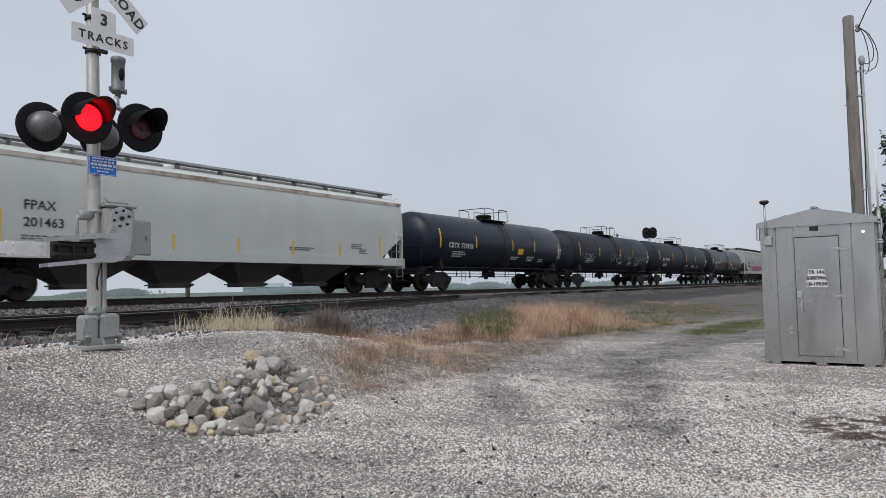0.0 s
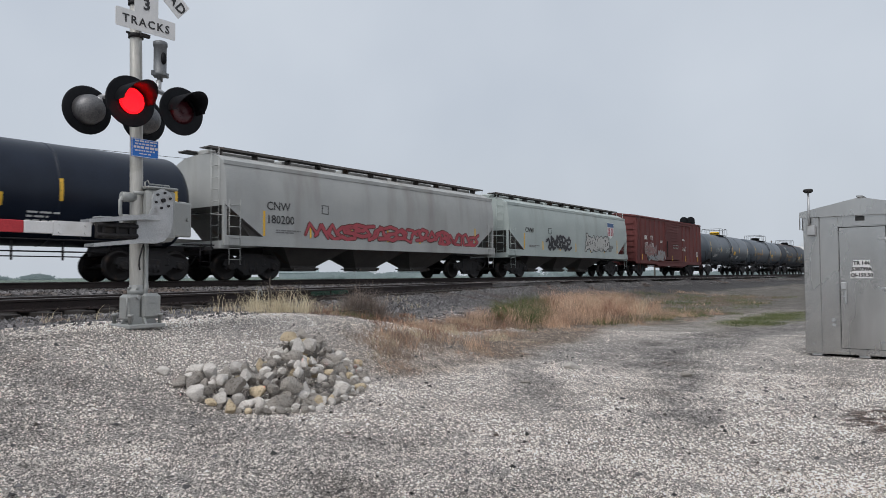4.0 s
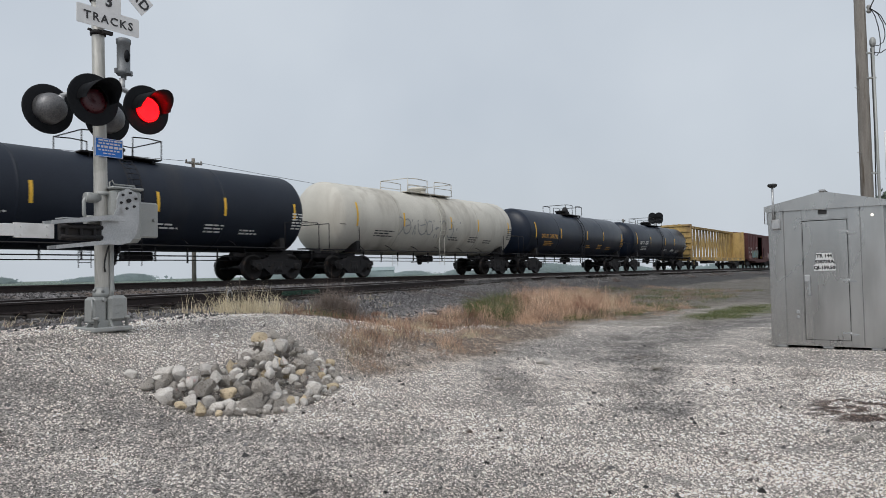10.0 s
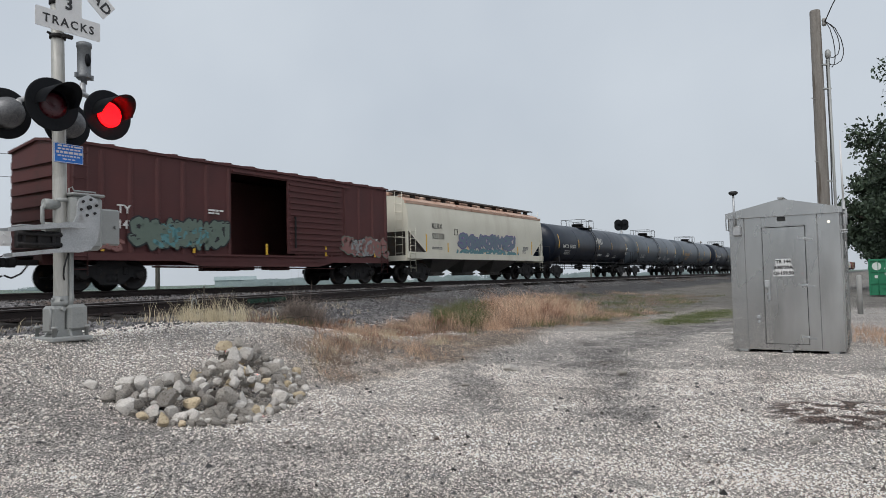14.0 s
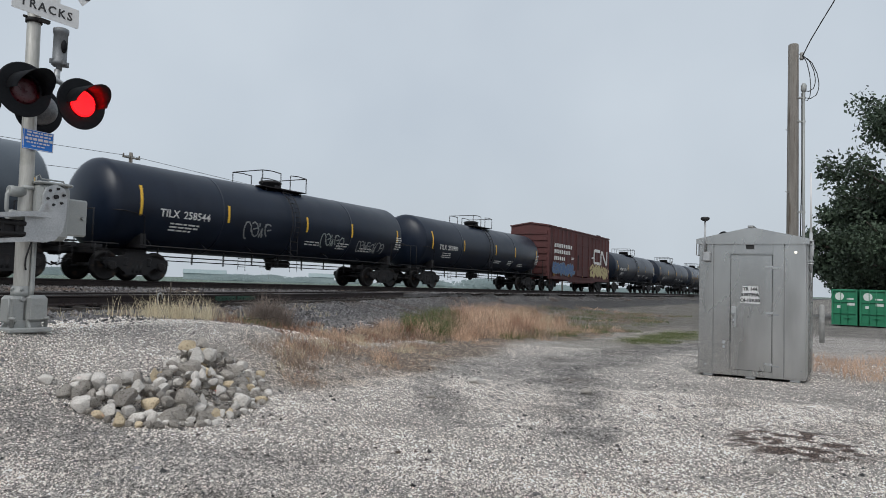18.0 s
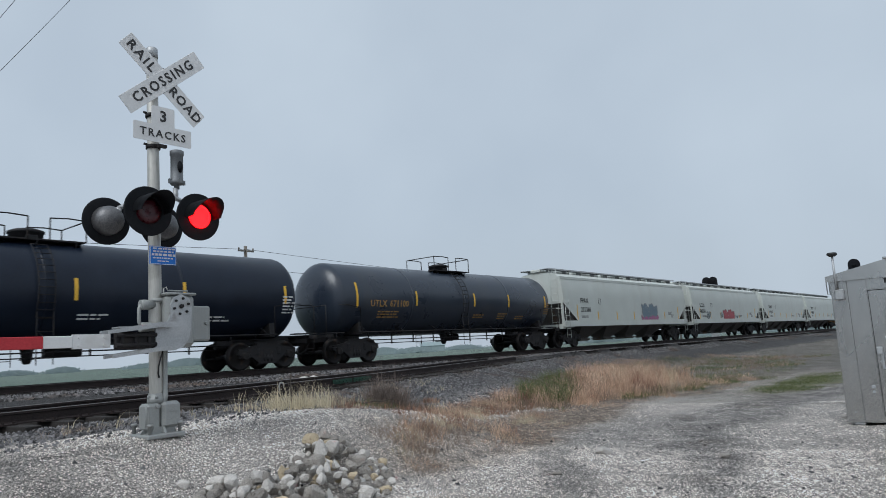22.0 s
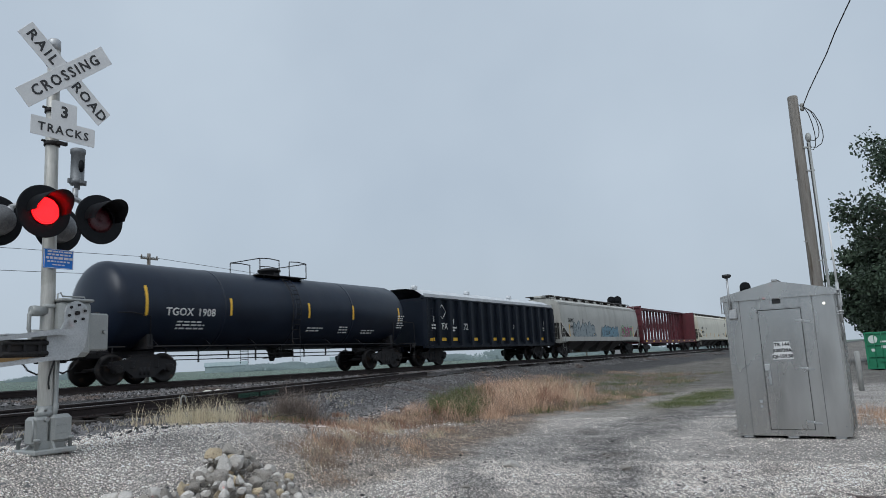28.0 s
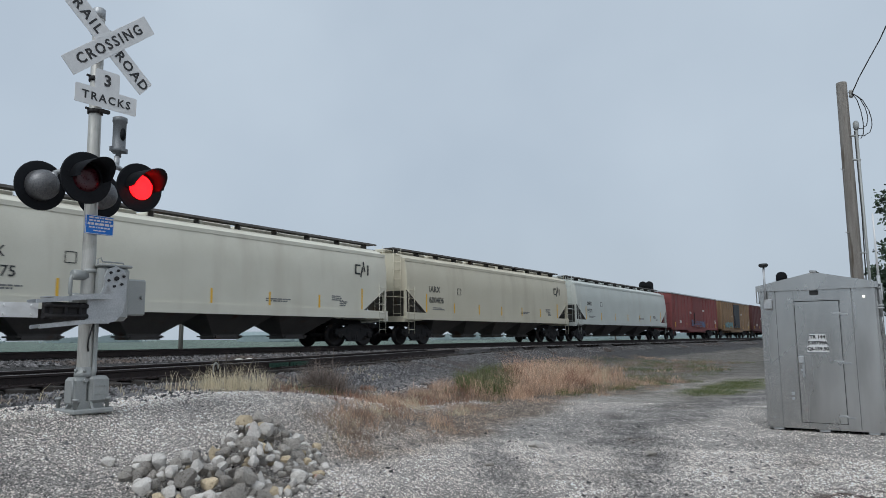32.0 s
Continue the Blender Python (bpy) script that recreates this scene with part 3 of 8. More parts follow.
    # a wet brown stain of old bark in front of the hut
    mud = op("ADD", op("POWER", op("DIVIDE", op("SUBTRACT", P, 0.5), 0.75), 2.0), op("POWER", op("DIVIDE", op("SUBTRACT", S, 7.8), 0.95), 2.0))
    mud = op("MULTIPLY", rng(mud, 1.3, 0.3), rng(nz(5.5, 4), 0.46, 0.54))
    c = mix(op("MULTIPLY", mud, 0.9), c, (0.07, 0.04, 0.031))
    # ballast grey round the tracks, darkened for the shade between its stones
    near = rng(op("ADD", op("SUBTRACT", P, rng(S, 4.0, 36.0, 9.0, 17.0)), rng(S, 17.0, 30.0, 0.0, 2.2)), -0.6, 0.5)
    c = mix(near, c, mix(rng(nz(34, 2), 0.35, 0.65), (0.03, 0.028, 0.029), (0.12, 0.116, 0.117)))
    # crop beyond the railway, the haze of distance put into its green
    c = mix(rng(op("ADD", P, op("MULTIPLY", nz(0.4), 1.0)), 25.6, 27.0), c, mix(rng(nz(0.35), 0.4, 0.6), (0.12, 0.17, 0.135), (0.165, 0.212, 0.175)))
    # grass by the far end of the drive
    strip = op("MULTIPLY", rng(op("ABSOLUTE", op("SUBTRACT", Pw, 5.0), 0), 1.0, 0.4), op("MULTIPLY", rng(S, 18.5, 20.5), rng(S, 27, 24)))
    c = mix(op("MULTIPLY", strip, 0.8), c, mix(rng(nz(5), 0.4, 0.6), (0.09, 0.13, 0.035), (0.22, 0.2, 0.09)))
    vo = nt.new("ShaderNodeTexVoronoi")
    vo.inputs["Scale"].default_value = 110.0
    nl.new(co.outputs["Object"], vo.inputs["Vector"])
    sv = nt.new("ShaderNodeSeparateColor")
    nl.new(vo.outputs["Color"], sv.inputs[0])
    # sheet kept darker than the stones: shade of the gaps put into its colour
    if not island:
        hs = nt.new("ShaderNodeHueSaturation")
        nl.new(rng(sv.outputs[0], 0, 1, 0.14, 1.4), hs.inputs["Value"])
        nl.new(c, hs.inputs["Color"])
        c = hs.outputs[0]
    if island:
        g = nt.new("ShaderNodeNewGeometry")
        hs = nt.new("ShaderNodeHueSaturation")
        nl.new(rng(g.outputs["Random Per Island"], 0, 1, 0.42, 2.62), hs.inputs["Value"])
        nl.new(c, hs.inputs["Color"])
        c = hs.outputs[0]
    nl.new(c, bs.inputs["Base Color"])
    bs.inputs["Roughness"].default_value = 0.95
    bu = nt.new("ShaderNodeBump")
    bu.inputs["Strength"].default_value, bu.inputs["Distance"].default_value = 0.9, 0.015
    nl.new(op("SUBTRACT", nz(22, 2), op("MULTIPLY", vo.outputs["Distance"], 1.2)), bu.inputs["Height"])
    nl.new(bu.outputs[0], bs.inputs["Normal"])
    return m


GROUND = stone_tone("gravel_ground", False)
GROUND_STONES = stone_tone("gravel_stones", True)


def build_ground():
    def axis(lo, hi, step, far):
        a = list(np.arange(lo, hi + 1e-6, step))
        d, out = step, []
        x = hi
        while x < far:
            d *= 1.35
            x += d
            out.append(x)
        d, neg, x = step, [], lo
        while x > -far:
            d *= 1.35
            x -= d
            neg.append(x)
        return neg[::-1] + a + out
    xs, ys = axis(-16, 18, 0.25, 3500), axis(-3, 32, 0.25, 3500)
    verts = [(x, y, ground_z(x, y)) for y in ys for x in xs]
    w = len(xs)
    faces = [(j * w + i, j * w + i + 1, (j + 1) * w + i + 1, (j + 1) * w + i) for j in range(len(ys) - 1) for i in range(w - 1)]
    me = bpy.data.meshes.new("ground")
    me.from_pydata(verts, [], faces)
    me.materials.append(GROUND)
    for p in me.polygons:
        p.use_smooth = True
    tagged(new("ground", me), "pale limestone gravel lot running out to a green crop field", "ground", kind="structure")


build_ground()


def scatter(name, pts, sizes, material, label, seed, flat_k=0.85):
    """Loose stones, half sunk: each a jittered five-sided cap with a blunt top, all in one mesh."""
    r = np.random.RandomState(seed)
    n = len(pts)
    an = 2 * np.pi * np.arange(5) / 5
    base = np.concatenate([np.stack([np.cos(an), np.sin(an), np.full(5, -0.35)], 1), [(0.0, 0.0, 0.85)]])
    tri = np.array([(k, (k + 1) % 5, 5) for k in range(5)])
    v = base[None] * (0.75 + 0.5 * r.rand(n, 6, 1)) + 0.3 * (r.rand(n, 6, 3) - 0.5)
    v[:, 5, :2] += 1.0 * (r.rand(n, 2) - 0.5)
    v *= np.stack([0.8 + 0.5 * r.rand(n), 0.7 + 0.4 * r.rand(n), flat_k * (0.7 + 0.5 * r.rand(n))], 1)[:, None, :]
    tl = (r.rand(n) - 0.5) * 1.0
    ct, st = np.cos(tl)[:, None], np.sin(tl)[:, None]
    v = np.stack([v[..., 0] * ct - v[..., 2] * st, v[..., 1], v[..., 0] * st + v[..., 2] * ct], -1)
    an = r.rand(n) * 6.283
    ca, sa = np.cos(an)[:, None], np.sin(an)[:, None]
    v = np.stack([v[..., 0] * ca - v[..., 1] * sa, v[..., 0] * sa + v[..., 1] * ca, v[..., 2]], -1)
    v = v * np.asarray(sizes)[:, None, None] + np.asarray(pts)[:, None, :]
    f = (tri[None] + 6 * np.arange(n)[:, None, None]).reshape(-1, 3)
    me = bpy.data.meshes.new(name)
    me.vertices.add(n * 6)
    me.vertices.foreach_set("co", v.reshape(-1))
    me.loops.add(len(f) * 3)
    me.loops.foreach_set("vertex_index", f.reshape(-1))
    me.polygons.add(len(f))
    me.polygons.foreach_set("loop_start", np.arange(len(f)) * 3)
    me.update(calc_edges=True)
    me.materials.append(material)
    return tagged(new(name, me), label, name.replace("_", " "), kind="stuff")


def loose_gravel():
    r = np.random.RandomState(3)
    pts, sz = [], []
    for n, d0, d1, s0, s1 in ((84000, 2.2, 5.5, 0.005, 0.0125), (170000, 5.0, 10.6, 0.0055, 0.0135), (88000, 8.6, 17.5, 0.0065, 0.0145)):
        d = np.sqrt(d0 * d0 + (d1 * d1 - d0 * d0) * r.rand(n))
        a = np.radians(-46 + 88 * r.rand(n))
        for x, y, k in zip(d * np.sin(a), d * np.cos(a), r.rand(n)):
            p, s = N.x * x + N.y * y, U.x * x + U.y * y
            if side_p(s) - p < 2.6:
                continue
            g = s0 + (s1 - s0) * k ** 2.0
            pts.append((x, y, ground_z(x, y) + g * 0.32))
            sz.append(g)
    scatter("loose_gravel", pts, sz, GROUND_STONES, "pale and grey crushed limestone gravel", 5)
    pts, sz = [], []
    n = 56000
    s = -4 + 44 * r.rand(n) ** 1.3
    q = -2.2 + 5.4 * r.rand(n)
    for a, b, k in zip(s, q, r.rand(n)):
        if (0 < b < 0.62 and r.rand() < 0.45) or (-1.95 < b <= 0 and r.rand() < 0.35):
            continue
        v = ps(side_p(a) - b, a)
        w = 1 - ease(a, 6, 12)
        if b > 2.2 and r.rand() < w * 0.7:
            continue
        g = 0.014 + 0.024 * k
        pts.append((v.x, v.y, ground_z(v.x, v.y) + g * 0.3 ))
        sz.append(g)
    n = 26000
    s = 4 + 90 * r.rand(n) ** 1.4
    pp = 17.3 + 3.6 * r.rand(n)
    for a, b, k in zip(s, pp, r.rand(n)):
        v = ps(b, a)
        g = 0.03 + 0.035 * k
        pts.append((v.x, v.y, ground_z(v.x, v.y) + g * 0.3))
        sz.append(g)
    loose, wide = [], []
    for k in range(1500):
        x, y = -4 + 9 * r.rand(), 3.4 + 9 * r.rand()
        if side_p(U.x * x + U.y * y) - (N.x * x + N.y * y) < 3.2:
            continue
        g = 0.010 + 0.02 * r.rand() ** 3
        loose.append((x, y, ground_z(x, y) + g * 0.4))
        wide.append(g)
    scatter("dark_stones", loose, wide, BALLAST, "dark grey stones strewn over the gravel drive", 8)
    scatter("track_ballast", pts, sz, BALLAST, "dark grey crushed stone ballast with rusty patches", 6)


loose_gravel()

RAIL_SEC = [(-0.07, 0.0), (0.07, 0.0), (0.07, 0.014), (0.012, 0.035), (0.012, 0.125), (0.036, 0.135), (0.036, 0.165), (0.028, 0.172), (-0.028, 0.172), (-0.036, 0.165), (-0.036, 0.135), (-0.012, 0.125), (-0.012, 0.035), (-0.07, 0.014)]


def rail_mesh(path, z):
    bm = B()
    prev = None
    for i, (p, s) in enumerate(path):
        a, b = path[max(i - 1, 0)], path[min(i + 1, len(path) - 1)]
        d = (ps(*b) - ps(*a)).normalized()
        side = Vector((-d.y, d.x, 0))
        c = ps(p, s, z - 0.172)
        cur = [bm.verts.new(c + side * x + Vector((0, 0, h))) for x, h in RAIL_SEC]
        if prev:
            for k in range(len(cur)):
                f = bm.faces.new((prev[k], prev[(k + 1) % len(cur)], cur[(k + 1) % len(cur)], cur[k]))
                f.material_index = 1 if k in (6, 7, 8) else 0
        else:
            bm.faces.new(cur[::-1])
        prev = cur
    bm.faces.new(prev)
    return mesh_of(fix(bm), "rail", [RAIL, RAILHEAD])


def tie_mesh(key, w, h, l, seed):
    bm = B()
    bevbox(bm, 0, 0, 0, w, l, h, 0.012)
    r = random.Random(seed)
    for v in bm.verts:
        v.co += Vector((r.uniform(-1, 1), r.uniform(-1.5, 1.5), r.uniform(-0.5, 0.5))) * 0.009
    return mesh_of(bm, "tie", TIE)


def track(name, label, path_near, z, s0, s1, step, seed):
    t = thing(name, Matrix.Identity(4), label, "railway track", kind="structure")
    r = random.Random(seed)
    for off in (0.0, 1.5):
        part("rail", rail_mesh([(path_near(s) + off, s) for s in np.arange(s0 - 1, s1 + 0.01, 1.0)], z), None, t, "rusty steel rail with a worn head")
    ties = [tie_mesh(k, 0.23, 0.17, 2.62, seed + k) for k in range(5)]
    bm = B()
    box(bm, 0, 0, 0.0, 0.2, 0.34, 0.025)
    for a in (-0.07, 0.07):
        box(bm, a, 0.11, 0.02, 0.03, 0.03, 0.04)
        box(bm, a, -0.11, 0.02, 0.03, 0.03, 0.04)
    plate = mesh_of(bm, "tie_plate", RAIL)
    s = s0
    k = 0
    while s < s1:
        a = math.degrees(math.atan2(path_near(s + 0.5) - path_near(s - 0.5), 1.0))
        v = ps(path_near(s) + 0.75 + r.uniform(-0.07, 0.07), s, z - 0.172 - 0.10)
        m = pose(v.x, v.y, v.z + r.uniform(-0.008, 0.008), 0, 0, TURN + a + r.uniform(-1.2, 1.2))
        part("tie", ties[k % 5], None, t, at=m)
        if name == "siding_track" and s < 22:
            w = ps(path_near(s), s, z - 0.172 + 0.004)
            part("tie_plate", plate, None, t, at=pose(w.x, w.y, w.z, 0, 0, TURN + a))
        s += step * r.uniform(0.93, 1.07)
        k += 1
    return t


siding = track("siding_track", "rusty siding track on weathered ties curving towards the main line", side_p, SIDE_Z, -12, 38, 0.53, 11)
main_track = track("main_track", "straight main track on a grey ballast bed", lambda s: TRACK_P - 0.75, RAIL_Z, -16, 110, 0.56, 12)


def switch_parts():
    """The green joint plates bolted to the siding's near rail, and the litter beside it."""
    bm = B()
    for k in range(2):
        box(bm, -0.45 + 0.9 * k, -0.06, 0.075, 0.8, 0.03, 0.1)
        for q in range(5):
            lathe(bm, [(-0.1, 0.02), (-0.07, 0.02)], "y", 6, (-0.75 + 0.9 * k + 0.15 * q, 0, 0.08))
    v = ps(side_p(11.6), 11.6, SIDE_Z - 0.172)
    a = math.degrees(math.atan2(side_p(12.1) - side_p(11.1), 1.0))
    part("joint_bar", bm, FROG_GREEN, siding, "green-painted joint bar", at=pose(v.x, v.y, v.z, 0, 0, TURN + a))
    bm = B()
    tube(bm, [(0, 0, -0.05), (0, 0, 0.14), (0.02, 0, 0.19), (0.06, 0, 0.2), (0.1, 0, 0.18), (0.11, 0, 0.08)], 0.016, 6)
    w = ps(side_p(8.9) - 0.1, 8.9, SIDE_Z - 0.17)
    part("bond_wire_stub", bm, GREY_POST, siding, "bent metal bond stub", at=pose(w.x, w.y, w.z, 0, 0, TURN))
    r = random.Random(5)
    for k, (dp, ds) in enumerate(((16.3, 13.3), (16.45, 13.75))):
        bm = bmesh.new()
        bmesh.ops.create_icosphere(bm, subdivisions=2, radius=0.13)
        for q in bm.verts:
            q.co = Vector((q.co.x * 1.4, q.co.y, q.co.z * 0.7)) * (1 + 0.35 * noise.noise(q.co * 9 + Vector((k, 0, 0))))
        v = ps(dp, ds)
        ob = part("litter", bm, TRASH, None, smooth=True, at=pose(v.x, v.y, ground_z(v.x, v.y) + 0.09, 0, 0, 40 * k))
        tagged(ob, "crumpled white litter lying on the ballast", "litter", "litter by the track")


switch_parts()


def road():
    """The road that crosses the tracks: a level asphalt crossing between the rails, sloping down towards the lot."""
    bm = B()
    rows = []
    for p in list(np.arange(3.0, 9.6, 0.5)) + [9.9, 10.45]:
        row = []
        for s in np.arange(-5.5, 3.3, 0.55):
            e = 0.05 * min(1, (3.1 - s) / 0.7)
            s2 = s + 0.12 * math.sin(p * 2.3) - 0.9 * max(0, 9.2 - p)
            v = ps(p, s2)
            z = max(ground_z(v.x, v.y), -0.47 + 0.15 * ease(p, 9.3, 10.4)) if p > 9 else ground_z(v.x, v.y)
            row.append(bm.verts.new((v.x, v.y, z + e)))
        rows.append(row)
    for a in range(len(rows) - 1):
        for b in range(len(rows[0]) - 1):
            bm.faces.new((rows[a][b], rows[a][b + 1], rows[a + 1][b + 1], rows[a + 1][b]))
    ob = part("road", fix(bm), ASPHALT, None)
    tagged(ob, "worn grey asphalt road ramp up to the crossing", "road", kind="structure")
    t = thing("crossing_panel", Matrix.Identity(4), "concrete crossing panels between the rails", "crossing panel", kind="structure")
    bm = B()
    bevbox(bm, 0, 0, 0, 2.4, 1.26, 0.16, 0.02)
    me = mesh_of(bm, "panel", ASPHALT)
    for k in range(3):
        v = ps(10.6 + 0.75, 1.9 - 2.45 * k, SIDE_Z - 0.09)
        part("panel", me, None, t, at=pose(v.x, v.y, v.z, 0, 0, TURN))
        v = ps(TRACK_P, 1.9 - 2.45 * k, RAIL_Z - 0.09)
        part("panel", me, None, t, at=pose(v.x, v.y, v.z, 0, 0, TURN))


road()

# ---- the crossing signal: local x along the track, -y towards the lot ----
MAST = Vector((-3.67, 7.35, -0.57))
LEAN = -0.85                             # degrees by which the mast leans


def disc_lamp(sig, x, y, z, face, name="lamp"):
    """One flashing-light unit: black background disc, hood, lens, and a bright metal housing behind."""
    f = 1 if face < 0 else -1               # face < 0: turned to the lot
    m = pose(x, y, z, 0, 0, 0 if f > 0 else 180)
    bm = B()
    lathe(bm, [(-0.012, 0.255), (0.0, 0.263), (0.006, 0.248), (0.008, 0.16)], "y", 36)
    lamp = part(name, fix(bm), LAMP_BLACK, sig, "black round background of a flashing light", at=m)
    bm = B()
    lathe(bm, [(0.005, 0.165), (0.10, 0.155), (0.16, 0.12), (0.19, 0.06), (0.195, 0.0)], "y", 24)
    part("housing", fix(bm), LAMP_BACK, lamp, "dull metal lamp housing", smooth=True)
    bm = B()
    lathe(bm, [(-0.014, 0.001), (-0.03, 0.06), (-0.024, 0.1), (-0.012, 0.142)], "y", 28)
    part("lens", fix(bm), LENS_DARK, lamp, "dark red lens", smooth=True)
    bm = B()
    n, out = 20, []
    for k in range(n + 1):
        a = radians(-8 + 196 * k / n)
        d = 0.36 * (0.5 + 0.5 * math.sin(max(min(a, math.pi), 0.0))) 
        out.append([(0.17 * math.cos(a), -0.01, 0.17 * math.sin(a)), (0.165 * math.cos(a), -0.01 - d, 0.165 * math.sin(a) - 0.02 * d),
                    (0.16 * math.cos(a), -0.01 - d, 0.16 * math.sin(a) - 0.02 * d), (0.163 * math.cos(a), -0.01, 0.163 * math.sin(a))])
    for q, w in zip(out, out[1:]):
        v1, v2 = [bm.verts.new(p) for p in q], [bm.verts.new(p) for p in w]
        for i in range(4):
            g = bm.faces.new((v1[i], v1[(i + 1) % 4], v2[(i + 1) % 4], v2[i]))
            g.smooth = True
    bmesh.ops.remove_doubles(bm, verts=bm.verts[:], dist=1e-5)
    part("hood", fix(bm), LAMP_BLACK, lamp, "black lamp hood")
    return lamp


def crossing_signal():
    sig = thing("crossing_signal", pose(MAST.x, MAST.y, MAST.z, 0, 0, TURN), "aluminium railroad crossing signal mast with flashing lights and gate", "crossing signal")
    bm = B()
    lathe(bm, [(0.02, 0.075), (0.3, 0.075), (1.1, 0.07), (2.0, 0.066), (4.28, 0.06), (4.3, 0.05)], "z", 22)
    part("mast", fix(bm), MAST_ALU, sig, smooth=False, at=pose(0, 0, 0, 0, LEAN, 0))
    bm = B()
    lathe(bm, [(4.2, 0.064), (4.31, 0.064), (4.325, 0.05)], "z", 18)
    part("mast_cap", fix(bm), GALV, sig, at=pose(0, 0, 0, 0, LEAN, 0))
    bm = B()
    bevbox(bm, 0, 0, 0.025, 0.42, 0.42, 0.05, 0.012)
    for a in (-0.165, 0.165):
        for b in (-0.165, 0.165):
            lathe(bm, [(0.05, 0.022), (0.13, 0.022), (0.131, 0.035), (0.155, 0.035)], "z", 6, (a, b, 0))
    for k in range(4):
        slab(bm, [(0.06, 0.05), (0.19, 0.05), (0.08, 0.2)], -0.012, 0.012)
        bmesh.ops.rotate(bm, verts=bm.verts[-6:], cent=(0, 0, 0), matrix=Matrix.Rotation(math.pi / 2 * k, 3, "Z"))
    part("base", fix(bm), CABINET_GREY, sig, "grey cast base plate")
    bm = B()
    bevbox(bm, -0.09, -0.02, 0.22, 0.16, 0.2, 0.28, 0.03)
    bevbox(bm, 0.085, -0.09, 0.235, 0.2, 0.14, 0.27, 0.03)
    bevbox(bm, 0.085, -0.165, 0.235, 0.17, 0.016, 0.22, 0.006)
    slab(bm, [(-0.13, 0.05), (0.15, 0.05), (0.12, 0.12), (-0.1, 0.12)], -0.13, 0.1)
    tube(bm, [(-0.175, -0.1, 0.34), (-0.19, -0.14, 0.3), (-0.19, -0.14, 0.13)], 0.012, 6)
    tube(bm, [(0.03, -0.1, 0.36), (0.05, -0.09, 0.44), (0.06, -0.06, 0.5), (0.06, -0.06, 0.95)], 0.026, 8)
    lathe(bm, [(0.36, 0.1), (0.41, 0.1), (0.42, 0.085), (0.46, 0.085)], "z", 16)
    for k in range(6):
        lathe(bm, [(0.41, 0.016), (0.44, 0.016)], "z", 6, (0.095 * math.cos(k * 1.047), 0.095 * math.sin(k * 1.047), 0))
    lathe(bm, [(-0.155, 0.02), (-0.12, 0.024)], "y", 8, (-0.06, 0, 0.33))
    for x in (0.04, 0.085, 0.13):
        for z in (0.19, 0.27):
            box(bm, x, -0.176, z, 0.03, 0.008, 0.008)
    part("junction_box", fix(bm), CABINET_GREY, sig, "grey junction box round the foot of the mast")
    bm = B()
    tube(bm, [(-0.02, -0.085, 0.62), (-0.032, -0.088, 0.67), (-0.03, -0.092, 0.74), (-0.012, -0.096, 0.82), (0.012, -0.096, 0.9), (0.026, -0.094, 1.0), (0.03, -0.09, 1.25)], 0.009, 5)
    part("cable", bm, CABLE, sig)
    # signs
    for an, txt, y, name in ((41, "CROSSING", -0.135, "crossbuck_blade"), (-41, "RAILROAD", -0.128, "crossbuck_blade")):
        bm = B()
        bevbox(bm, 0, 0, 0, 1.17, 0.006, 0.215, 0.002)
        bl = part(name, bm, SIGN_WHITE, sig, "white crossbuck blade with black capitals", at=pose(0.005, y, 3.91, 0, -an, 0))
        if txt == "CROSSING":
            lettering(txt, 0.155, BLACK_PAINT, bl, 0, -0.006, 0, "CENTER", spacing=1.3, bold=0.003)
        else:
            lettering("RAIL", 0.155, BLACK_PAINT, bl, -0.345, -0.006, 0, "CENTER", spacing=1.3, bold=0.003)
            lettering("ROAD", 0.155, BLACK_PAINT, bl, 0.345, -0.006, 0, "CENTER", spacing=1.15, bold=0.003)
    bm = B()
    slab(bm, [(-0.34, -0.09), (-0.33, -0.1), (0.33, -0.1), (0.34, -0.09), (0.34, 0.09), (0.33, 0.1), (0.135, 0.1), (0.135, 0.3), (0.12, 0.315), (-0.12, 0.315), (-0.135, 0.3), (-0.135, 0.1), (-0.33, 0.1), (-0.34, 0.09)], -0.003, 0.003)
    pl = part("track_count_sign", fix(bm), SIGN_WHITE, sig, "white plate that reads 3 tracks", at=pose(0.0, -0.13, 3.285))
    lettering("TRACKS", 0.122, BLACK_PAINT, pl, 0, -0.006, -0.005, "CENTER", spacing=1.28, bold=0.002)
    lettering("3", 0.17, BLACK_PAINT, pl, 0, -0.006, 0.2, "CENTER", bold=0.005)
    for z in (4.05, 3.8, 3.52, 3.16):
        bm = B()
        lathe(bm, [(-0.022, 0.078), (0.022, 0.078)], "z", 16)
        box(bm, 0.05, -0.1, 0, 0.1, 0.04, 0.035)
        tube(bm, [(-0.1, -0.06, 0.0), (-0.13, -0.04, 0.01)], 0.014, 5)
        part("sign_clamp", fix(bm), STEEL_DARK, sig, at=pose(-0.0148 * z, 0, z))
    bm = B()
    bevbox(bm, 0, 0, 0, 0.33, 0.006, 0.21, 0.002)
    sg = part("emergency_sign", bm, SIGN_BLUE, sig, "blue emergency notice with white small print", at=pose(0.015, -0.1, 1.93) @ Matrix.Diagonal((0.93, 1, 0.95, 1)))
    bm = B()
    r = random.Random(2)
    for k, (z, h, w) in enumerate(((0.078, 0.017, 0.25), (0.045, 0.017, 0.25), (0.008, 0.026, 0.28), (-0.03, 0.016, 0.25), (-0.065, 0.012, 0.14))):
        x = -w / 2
        while x < w / 2:
            l = r.uniform(0.015, 0.05)
